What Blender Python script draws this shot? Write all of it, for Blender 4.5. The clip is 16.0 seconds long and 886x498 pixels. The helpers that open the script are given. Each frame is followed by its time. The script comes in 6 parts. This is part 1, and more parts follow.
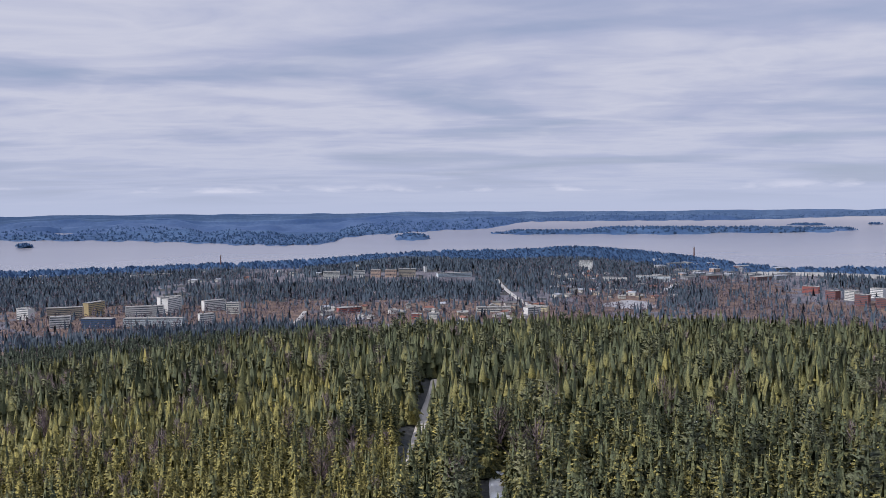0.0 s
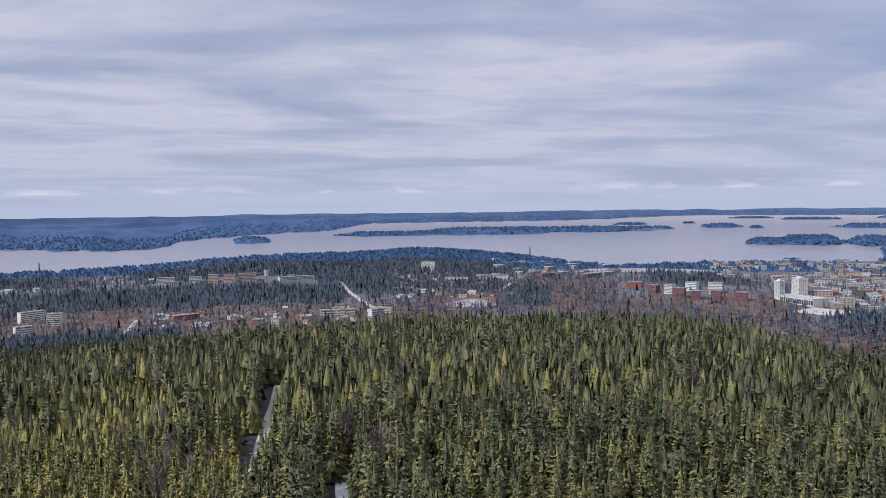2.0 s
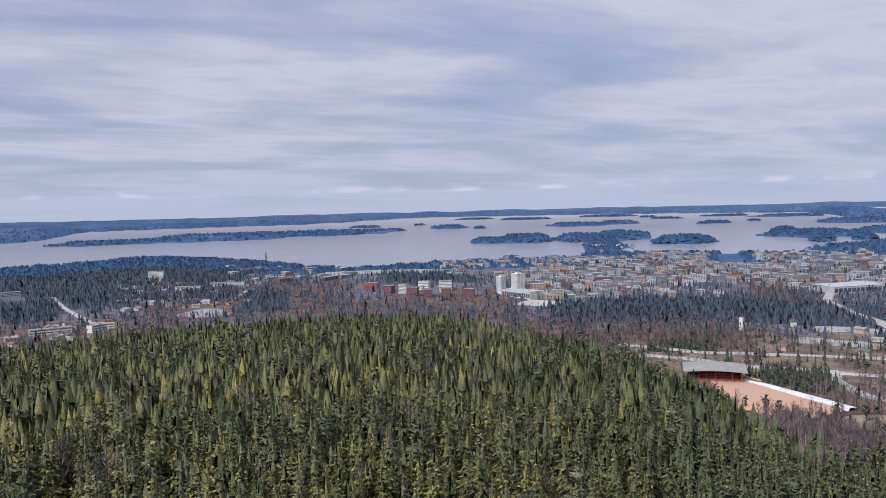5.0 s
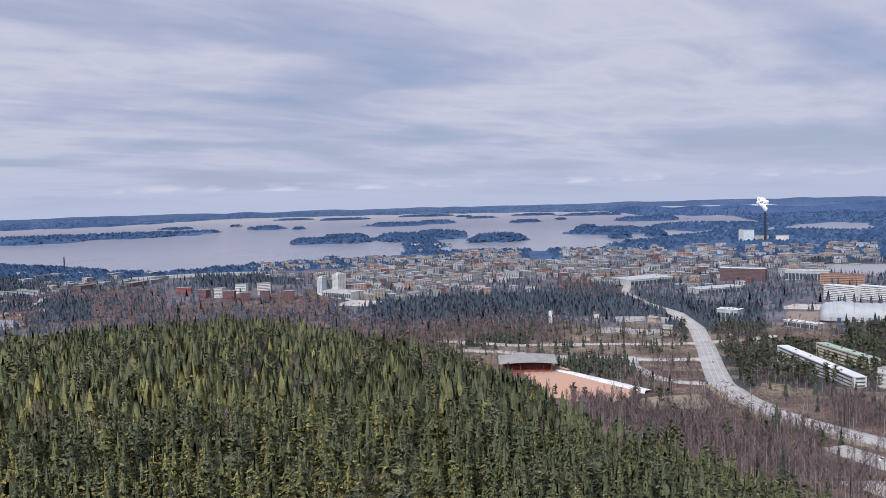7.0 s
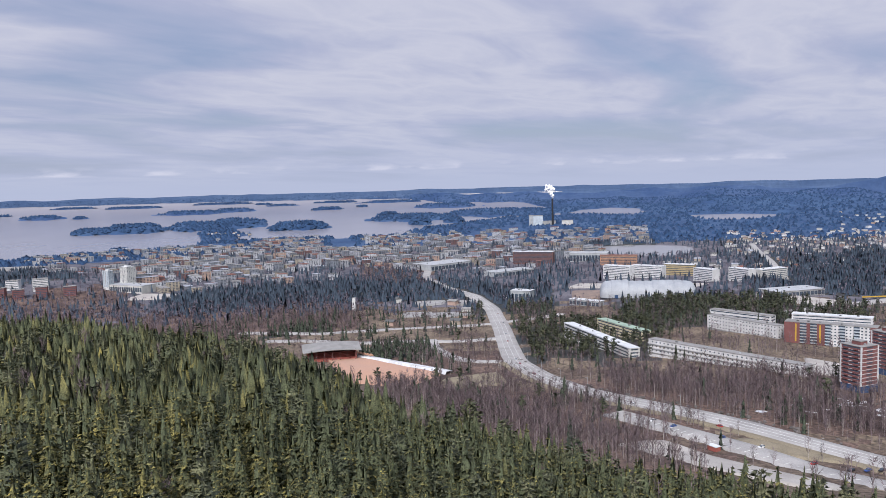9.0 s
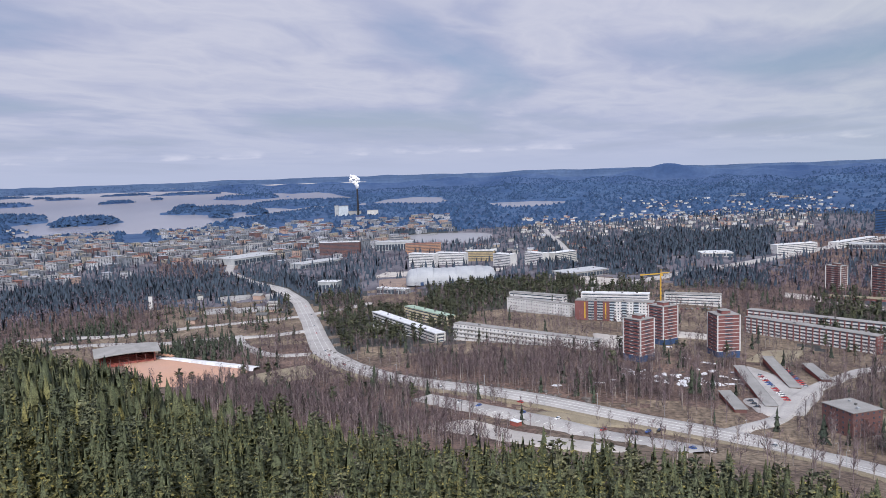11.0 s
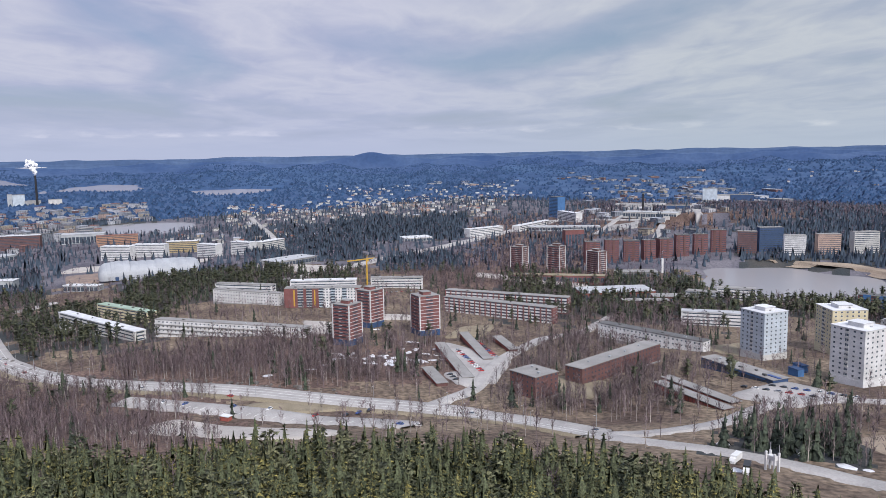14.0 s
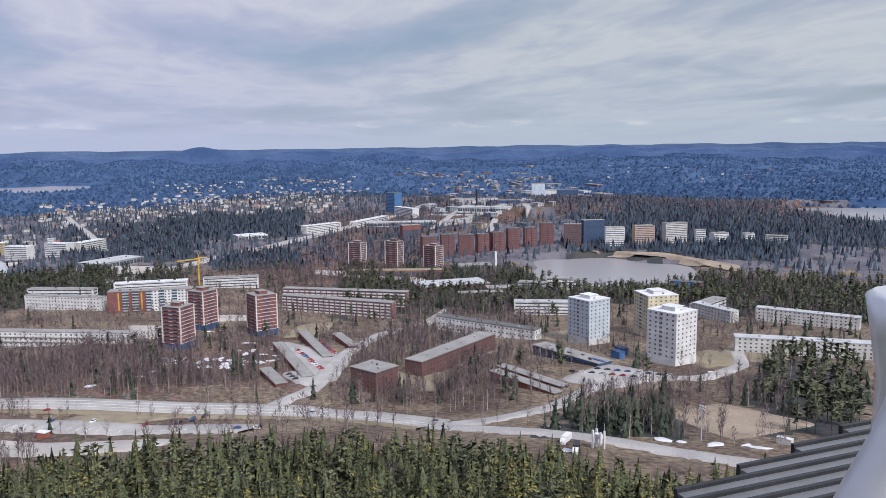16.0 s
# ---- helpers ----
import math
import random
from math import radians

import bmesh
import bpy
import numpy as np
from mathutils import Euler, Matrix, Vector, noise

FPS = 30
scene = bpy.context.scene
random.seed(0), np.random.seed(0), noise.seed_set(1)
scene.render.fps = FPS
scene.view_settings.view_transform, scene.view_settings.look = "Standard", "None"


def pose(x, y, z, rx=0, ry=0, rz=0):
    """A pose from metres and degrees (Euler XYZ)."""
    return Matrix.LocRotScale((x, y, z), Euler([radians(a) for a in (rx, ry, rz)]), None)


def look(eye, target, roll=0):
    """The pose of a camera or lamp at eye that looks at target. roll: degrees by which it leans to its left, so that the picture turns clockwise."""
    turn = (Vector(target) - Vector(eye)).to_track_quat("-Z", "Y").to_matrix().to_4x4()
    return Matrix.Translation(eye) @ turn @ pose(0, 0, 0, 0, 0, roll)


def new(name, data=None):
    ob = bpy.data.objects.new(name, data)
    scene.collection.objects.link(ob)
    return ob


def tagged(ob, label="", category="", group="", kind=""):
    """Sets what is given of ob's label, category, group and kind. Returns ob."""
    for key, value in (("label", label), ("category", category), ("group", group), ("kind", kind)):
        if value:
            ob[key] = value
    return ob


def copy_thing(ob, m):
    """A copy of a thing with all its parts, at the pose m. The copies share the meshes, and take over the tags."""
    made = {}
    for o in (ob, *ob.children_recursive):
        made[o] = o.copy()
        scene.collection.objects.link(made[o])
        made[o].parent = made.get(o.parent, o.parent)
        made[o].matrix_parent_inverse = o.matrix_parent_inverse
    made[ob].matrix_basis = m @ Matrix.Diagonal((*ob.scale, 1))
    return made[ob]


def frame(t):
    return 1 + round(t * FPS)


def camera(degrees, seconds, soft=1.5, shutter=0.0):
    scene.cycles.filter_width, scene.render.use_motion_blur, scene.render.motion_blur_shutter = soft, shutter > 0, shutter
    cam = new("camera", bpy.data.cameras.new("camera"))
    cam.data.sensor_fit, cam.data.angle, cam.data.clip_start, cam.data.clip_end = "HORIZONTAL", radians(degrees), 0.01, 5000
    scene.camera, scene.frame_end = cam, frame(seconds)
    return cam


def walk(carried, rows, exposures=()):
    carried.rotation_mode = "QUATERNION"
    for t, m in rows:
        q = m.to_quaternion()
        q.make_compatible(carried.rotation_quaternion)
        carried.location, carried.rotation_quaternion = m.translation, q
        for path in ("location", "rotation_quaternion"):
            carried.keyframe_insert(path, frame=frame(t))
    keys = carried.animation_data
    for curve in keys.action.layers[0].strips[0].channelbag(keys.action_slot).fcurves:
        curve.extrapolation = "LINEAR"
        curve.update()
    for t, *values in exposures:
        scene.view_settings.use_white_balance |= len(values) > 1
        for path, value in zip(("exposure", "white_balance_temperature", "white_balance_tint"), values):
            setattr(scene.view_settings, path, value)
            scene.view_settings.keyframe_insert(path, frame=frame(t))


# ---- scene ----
cam = camera(59.07, 16.0, soft=0.8)
# seconds, x, y, yaw, pitch, roll of a phone turned at arm's length on the tower's deck
ROWS = [
    (0.0, -0.000, 0.700, 0.00, -3.08, 0.47),
    (0.5, 0.033, 0.699, -2.71, -2.94, 0.41),
    (1.0, 0.070, 0.696, -5.74, -2.93, 0.56),
    (1.5, 0.106, 0.692, -8.72, -3.10, 0.74),
    (2.0, 0.139, 0.686, -11.49, -3.06, 0.74),
    (2.5, 0.176, 0.677, -14.57, -2.92, 0.93),
    (3.0, 0.219, 0.665, -18.20, -2.80, 0.91),
    (3.5, 0.255, 0.652, -21.37, -2.82, 1.15),
    (4.0, 0.289, 0.638, -24.35, -2.92, 1.35),
    (6.5, 0.455, 0.532, -40.56, -3.34, 1.45),
    (7.0, 0.484, 0.505, -43.80, -3.45, 1.56),
    (7.5, 0.513, 0.477, -47.09, -3.87, 1.69),
    (8.0, 0.541, 0.444, -50.62, -4.59, 1.74),
    (8.5, 0.568, 0.410, -54.19, -4.80, 1.63),
    (9.0, 0.595, 0.368, -58.24, -4.76, 1.54),
    (9.5, 0.619, 0.327, -62.13, -4.94, 1.52),
    (12.0, 0.687, 0.132, -79.16, -6.49, 1.89),
    (12.5, 0.694, 0.088, -82.81, -6.71, 1.71),
    (13.0, 0.699, 0.039, -86.80, -6.93, 1.54),
    (13.5, 0.700, -0.006, -90.45, -7.08, 1.31),
    (14.0, 0.699, -0.044, -93.63, -7.30, 0.96),
    (14.5, 0.696, -0.079, -96.45, -7.29, 0.78),
    (15.0, 0.691, -0.115, -99.44, -7.43, 0.63),
    (15.5, 0.683, -0.153, -102.67, -7.67, 0.56),
    (16.0, 0.675, -0.187, -105.50, -7.75, 0.56),
]
walk(cam, [(t, pose(x, y, 215.0, 90 + pitch, roll, yaw)) for t, x, y, yaw, pitch, roll in ROWS], exposures=[(0.0, 0.4), (16.0, 0.4)])

# ---- light ----
SUN_AZ, SUN_EL = 252.0, 41.0
world = bpy.data.worlds.new("sky")
scene.world = world
world.use_nodes = True


def sky(nt):
    """A clear sky behind a broken sheet of thin cloud, in streaks towards the skyline."""
    n, l = nt.nodes, nt.links
    out, bg = n["World Output"], n["Background"]
    air = n.new("ShaderNodeTexSky")
    air.sky_type, air.sun_disc = "NISHITA", False
    air.sun_elevation, air.sun_rotation = radians(SUN_EL), radians(SUN_AZ)
    air.air_density, air.dust_density, air.ozone_density = 1.0, 2.0, 2.0
    co = n.new("ShaderNodeTexCoord")
    sep = n.new("ShaderNodeSeparateXYZ")
    l.new(co.outputs["Generated"], sep.inputs[0])

    def math_node(op, a, b, clamp=False):
        m = n.new("ShaderNodeMath")
        m.operation, m.use_clamp = op, clamp
        for i, v in enumerate((a, b)):
            if isinstance(v, (int, float)):
                m.inputs[i].default_value = v
            elif v is not None:
                l.new(v, m.inputs[i])
        return m.outputs[0]

    up = math_node("ADD", math_node("MAXIMUM", sep.outputs[2], 0.0), 0.07)
    flat = n.new("ShaderNodeCombineXYZ")
    l.new(math_node("DIVIDE", sep.outputs[0], up), flat.inputs[0])
    l.new(math_node("DIVIDE", sep.outputs[1], up), flat.inputs[1])

    def clouds(scale, detail, rough, seed, squeeze, turn):
        mp = n.new("ShaderNodeMapping")
        mp.inputs["Location"].default_value = (seed, seed * 0.7, 0)
        mp.inputs["Rotation"].default_value = (0, 0, radians(turn))
        mp.inputs["Scale"].default_value = (1, squeeze, 1)
        l.new(flat.outputs[0], mp.inputs[0])
        t = n.new("ShaderNodeTexNoise")
        t.inputs["Scale"].default_value, t.inputs["Detail"].default_value, t.inputs["Roughness"].default_value = scale, detail, rough
        t.inputs["Distortion"].default_value = 0.5
        l.new(mp.outputs[0], t.inputs["Vector"])
        return t.outputs[0]

    def ramp(v, stops):
        r = n.new("ShaderNodeValToRGB")
        e = r.color_ramp.elements
        while len(e) < len(stops):
            e.new(0.5)
        for k, (p, c) in zip(e, stops):
            k.position, k.color = p, (*c, 1)
        l.new(v, r.inputs[0])
        return r.outputs[0]

    big, fine = clouds(0.36, 5, 0.47, 3.1, 1.5, 35), clouds(1.5, 7, 0.55, 9.7, 1.7, 20)
    body = math_node("ADD", math_node("MULTIPLY", big, 0.7), math_node("MULTIPLY", fine, 0.3))
    shade = ramp(body, [(0.36, CLOUD_DARK), (0.47, CLOUD_MID), (0.57, CLOUD_LIGHT), (0.7, CLOUD_MID)])
    cover = ramp(big, [(0.25, (0.35, 0.35, 0.35)), (0.5, (0.97, 0.97, 0.97))])
    mix = n.new("ShaderNodeMix")
    mix.data_type = "RGBA"
    thin = n.new("ShaderNodeMix")
    thin.data_type, thin.blend_type = "RGBA", "MULTIPLY"
    thin.inputs[0].default_value = 1.0
    l.new(air.outputs[0], thin.inputs[6])
    thin.inputs[7].default_value = (SKY_GAIN * 0.9, SKY_GAIN * 0.95, SKY_GAIN * 1.1, 1)
    l.new(cover, mix.inputs[0])
    l.new(thin.outputs[2], mix.inputs[6])
    l.new(shade, mix.inputs[7])
    # the pale band of far cloud over the skyline
    low = n.new("ShaderNodeMix")
    low.data_type = "RGBA"
    l.new(math_node("POWER", math_node("SUBTRACT", 1.0, math_node("MULTIPLY", math_node("MAXIMUM", sep.outputs[2], 0.0), 6.5), True), 2.0), low.inputs[0])
    l.new(mix.outputs[2], low.inputs[6])
    low.inputs[7].default_value = (*SKY_LOW, 1)
    # a row of small bright heaps of cloud just over the skyline
    spread = n.new("ShaderNodeCombineXYZ")
    l.new(math_node("MULTIPLY", sep.outputs[0], 17.0), spread.inputs[0])
    l.new(math_node("MULTIPLY", sep.outputs[1], 17.0), spread.inputs[1])
    l.new(math_node("MULTIPLY", sep.outputs[2], 70.0), spread.inputs[2])
    heap = n.new("ShaderNodeTexNoise")
    heap.inputs["Scale"].default_value, heap.inputs["Detail"].default_value = 1.0, 5
    l.new(spread.outputs[0], heap.inputs["Vector"])
    band = math_node("MULTIPLY", math_node("MULTIPLY", math_node("SUBTRACT", sep.outputs[2], 0.018), 400.0, True), math_node("MULTIPLY", math_node("SUBTRACT", 0.031, sep.outputs[2]), 90.0, True))
    heaps = n.new("ShaderNodeMix")
    heaps.data_type = "RGBA"
    l.new(math_node("MULTIPLY", math_node("MULTIPLY", math_node("SUBTRACT", heap.outputs[0], 0.52), 7.0, True), band), heaps.inputs[0])
    l.new(low.outputs[2], heaps.inputs[6])
    heaps.inputs[7].default_value = (*(1.12 * c for c in CLOUD_LIGHT), 1)
    # less blue on the sun's side
    south = n.new("ShaderNodeMix")
    south.data_type, south.blend_type = "RGBA", "MULTIPLY"
    l.new(math_node("MULTIPLY", math_node("SUBTRACT", 0.03, sep.outputs[1]), 2.6, True), south.inputs[0])
    l.new(heaps.outputs[2], south.inputs[6])
    south.inputs[7].default_value = (0.96, 1.0, 0.9, 1)
    # an overcast sky is brighter overhead than at the skyline
    crown = n.new("ShaderNodeVectorMath")
    crown.operation = "SCALE"
    l.new(south.outputs[2], crown.inputs[0])
    l.new(math_node("ADD", 1.0, math_node("MULTIPLY", math_node("MAXIMUM", math_node("SUBTRACT", sep.outputs[2], 0.3), 0.0), 1.5)), crown.inputs["Scale"])
    l.new(crown.outputs[0], bg.inputs["Color"])
    bg.inputs["Strength"].default_value = SKY_STRENGTH
    l.new(bg.outputs[0], out.inputs[0])


SKY_STRENGTH, SKY_GAIN = 0.076, 0.9
CLOUD_DARK, CLOUD_MID, CLOUD_LIGHT, SKY_LOW = (3.4, 4.0, 5.9), (4.42, 4.75, 6.5), (5.85, 6.0, 7.3), (4.7, 5.2, 7.0)
sky(world.node_tree)
sun = new("sun", bpy.data.lights.new("sun", "SUN"))
sun.data.energy, sun.data.angle, sun.data.color = 2.9, radians(12), (1.0, 0.965, 0.955)
sun.matrix_world = look((0, 0, 400), (-math.sin(radians(SUN_AZ)), -math.cos(radians(SUN_AZ)), 400 - math.tan(radians(SUN_EL))))

# ---- the plan ----
def table(rows, az):
    """A row of plan values at an azimuth, between the rows of a table."""
    k = [r[0] for r in rows]
    return [np.interp(az, k, [r[i] for r in rows]) for i in range(1, len(rows[0]))]


# The land round the tower: azimuth, then distance and height at the crest, the foot, the valley and the town.
HILL = [
    (-180, 300, 124, 700, 45, 1400, 30, 2300, 25), (-90, 400, 124, 800, 40, 1500, 25, 2300, 20), (-30, 400, 124, 850, 38, 1400, 25, 2300, 15),
    (0, 480, 127, 850, 34, 1600, 25, 2300, 12), (15, 520, 126, 900, 30, 1600, 22, 2300, 8),
    (30, 500, 128, 900, 28, 1500, 15, 2300, 5), (42, 400, 123, 800, 32, 1300, 18, 2300, 5), (48, 340, 121, 700, 44, 1200, 22, 2300, 5),
    (55, 290, 116, 620, 48, 1200, 22, 2300, 6), (70, 250, 108, 450, 64, 1000, 32, 2300, 10),
]
HILL_SOUTH = [
    (80, 240, 110, 420, 68, 900, 45, 2300, 15), (90, 235, 110, 420, 68, 900, 42, 2300, 20), (105, 225, 110, 420, 66, 1000, 22, 2300, 25),
    (112, 215, 111, 420, 72, 1000, 23, 2300, 28), (122, 200, 110, 420, 76, 960, 25, 2300, 30), (180, 300, 124, 700, 45, 1400, 30, 2300, 25),
]
HILLS = HILL + HILL_SOUTH
# Shores of the big lake: azimuth, near shore, far shore (metres along the ground).
SHORE = [
    (-180, 2950, 6500), (-30, 2950, 6500), (-26, 2950, 6150), (-21, 2950, 5700), (-14.8, 3000, 4850), (-10.8, 3100, 4620), (-8, 3200, 4900), (-7.2, 3250, 5800), (-3.5, 3450, 6600),
    (0.6, 3600, 7450), (3.2, 3600, 7700), (6.4, 3600, 11500), (14, 3500, 11800), (20, 2950, 12000), (24, 2700, 13500), (29, 2880, 17000), (33, 2950, 16500), (37, 2980, 16000), (41, 3280, 15500),
    (50, 3330, 14000), (55.2, 3250, 13000), (56.2, 3680, 12000), (58, 3880, 9200), (61, 4250, 8900), (64, 4700, 8600), (66, 4850, 6000), (67, 4950, 5000), (180, 4950, 4950),
]
# Islands and ponds: azimuth, distance, half width in degrees, half depth in metres, height.
ISLES = [
    (7.6, 6330, 4.3, 300, 20), (14.8, 6560, 5.6, 560, 36), (21.5, 6850, 4.6, 420, 30), (25.6, 7250, 2.6, 190, 18), (-2.3, 5400, 1.32, 310, 26), (-28.2, 5140, 0.5, 70, 14),
    (34.2, 4600, 1.75, 220, 18), (36.7, 4620, 2.1, 290, 32), (40.6, 4700, 2.1, 380, 26), (43.4, 4850, 2.2, 420, 32), (42.3, 3850, 1.7, 600, 8), (47.9, 4240, 2.05, 210, 30), (46.2, 4130, 0.7, 110, 14),
    (40.3, 7750, 2.4, 420, 22), (43.2, 8100, 1.6, 330, 26), (31.1, 7850, 1.35, 400, 24), (33.3, 7420, 0.5, 130, 14), (49.9, 7700, 1.15, 170, 18), (49.0, 7560, 0.4, 90, 10),
    (56.0, 4960, 3.3, 360, 24), (54.2, 5150, 0.9, 180, 34), (56.5, 4290, 0.95, 140, 22), (59.0, 4450, 0.75, 130, 20), (62.5, 5700, 4.6, 750, 14), (35.6, 3080, 0.6, 25, 4),
    (46.6, 10050, 1.2, 190, 16), (50.4, 11200, 1.7, 260, 18), (54.4, 10300, 2.3, 330, 22), (24.9, 9000, 1.2, 220, 14), (36.6, 11600, 2.1, 380, 20), (42.6, 12600, 2.3, 340, 20), (58.5, 7600, 2.6, 500, 26),
    (28.9, 9400, 0.45, 120, 12), (45.3, 11300, 0.7, 160, 14), (52.3, 8300, 0.45, 110, 12), (33.0, 12800, 1.6, 300, 18),
]
# Ponds and inlets: azimuth, distance, half width in degrees, half depth in metres, level.
PONDS = [(72.5, 2310, 3.0, 205, 6), (79.2, 4400, 3.15, 370, 0), (70.2, 5450, 2.2, 560, 0), (75.5, 15500, 5.0, 1200, 0), (60.0, 16500, 6.0, 1500, 0),
         (117.6, 1178, 5.3, 122, 21), (111.5, 1800, 2.1, 60, 16), (134.3, 2400, 4.2, 220, 12), (13.4, 1560, 1.5, 55, 22), (-26.0, 7900, 2.2, 260, 0)]
EYE = 215.0


def drawn(d):
    """How far off a place that lies d metres away stands: the far country is drawn in towards the tower."""
    return np.where(d < 2600, d, 2600 + 2250 * (1 - np.exp(-(np.maximum(d, 2600) - 2600) / 2250)))


def height(az, d):
    """The land's height at an azimuth in degrees and a distance in metres (arrays)."""
    az, d = np.broadcast_arrays(np.asarray(az, float), np.asarray(d, float))
    v = table(HILLS, az)
    z = np.full(d.shape, 150.0)
    kd, kz = [0 * d, 0 * d + 110, *v[0::2]], [0 * d + 150, 0 * d + 145, *v[1::2]]
    for a, b, za, zb in zip(kd, kd[1:], kz, kz[1:]):
        w = np.clip((d - a) / (b - a), 0, 1)
        z = np.where(d > a, za + (zb - za) * w, z)
    x, y = d * np.sin(np.radians(az)), d * np.cos(np.radians(az))
    roll = np.sin(x / 170 + 1.3 * np.sin(y / 210)) * np.sin(y / 190 + 0.7 + np.sin(x / 260))
    z = z + roll * np.clip((d - 500) / 900, 0, 1) * 5
    ragged = 0.6 * np.sin(az * 2.3 + 1) + 0.35 * np.sin(az * 5.1) + 0.2 * np.sin(az * 11.7 + 2)
    near, far = table(SHORE, az)
    near, far = near * (1 + 0.012 * ragged), far * (1 + 0.03 * ragged)
    into = np.maximum(near - d, (d - far) * 0.3)
    bank = np.clip(into * 0.1, -14, 400)
    far_hills = 34 + 28 * np.sin(az * 0.31 + d / 4600) + 19 * np.sin(az * 0.83 - d / 3900 + 2) + 11 * np.sin(az * 2.1 + d / 2900)
    far_hills = far_hills + np.clip((az - 85) / 30, 0, 1) * 70 * np.clip((d - 7000) / 9000, 0, 1)
    far_hills = far_hills * (1 - 0.6 * np.exp(-((az - 68) / 13) ** 2) * np.clip((9500 - d) / 3000, 0, 1))
    far_hills = far_hills + np.clip((d - 5200) / 2500, 0, 1) * (17 * np.sin(d / 560 + 1.9 * np.sin(az * 0.33) + az * 0.21) + 12 * np.sin(d / 390 - az * 0.47 + 2.2 * np.sin(az * 0.19 + 1)) * np.sin(az * 0.9 + d / 2100))
    lift = np.clip((d - 3300) / 2500, 0, 1)
    land = z * (1 - lift) + np.maximum(far_hills, 6) * lift
    out = np.where(bank < 0, bank, np.minimum(land, bank + 2))
    # wooded hills on the skyline and on the cape
    for ha, hd, wa, wd, hz in ((88.7, 13000, 2.5, 1500, 165), (77, 6800, 2.3, 700, 24), (81.5, 7000, 1.6, 650, 20), (-1, 2150, 9, 330, 48), (9.5, 2900, 6, 420, 42),
                               (-16, 1900, 8, 260, 20), (31.0, 1850, 4, 160, 22), (97, 2500, 9, 420, 28), (120, 5600, 12, 1100, 66), (117, 1900, 10, 380, 38)):
        out = out + np.where(out > 0, 1, 0) * hz * np.exp(-((az - ha) / wa) ** 2 - ((d - hd) / wd) ** 2)
    for ia, idd, wa, wd, hz in ISLES:
        q = 1 - np.hypot((az - ia) / wa, (d - idd) / wd) * (1 + 0.12 * np.sin(az * 7 / wa + ia) + 0.08 * np.sin(az * 13 / wa))
        out = np.maximum(out, np.where(q > 0, 1 + hz * np.minimum(1, q * 2.5), -14))
    for ia, idd, wa, wd, lv in PONDS:
        q = np.hypot((az - ia) / wa, (d - idd) / wd) * (1 + 0.1 * np.sin(3 * np.arctan2((d - idd) / wd, (az - ia) / wa) + ia) + 0.07 * np.sin(7 * np.arctan2((d - idd) / wd, (az - ia) / wa)))
        out = np.where(q < 1.25, np.minimum(out, np.where(q < 1, lv - 5, lv - 5 + (q - 1) * 36)), out)
    return out - (d / 1000) ** 2 * 0.067


def spot(az, d, up=0.0):
    """The point over the land at an azimuth and a distance along the ground, with the far country drawn in."""
    z = height(az, d) + up
    s = drawn(d) / np.maximum(d, 1)
    a = np.radians(az)
    return np.stack([d * np.sin(a) * s, d * np.cos(a) * s, EYE + (z - EYE) * s], -1)

# ---- materials ----


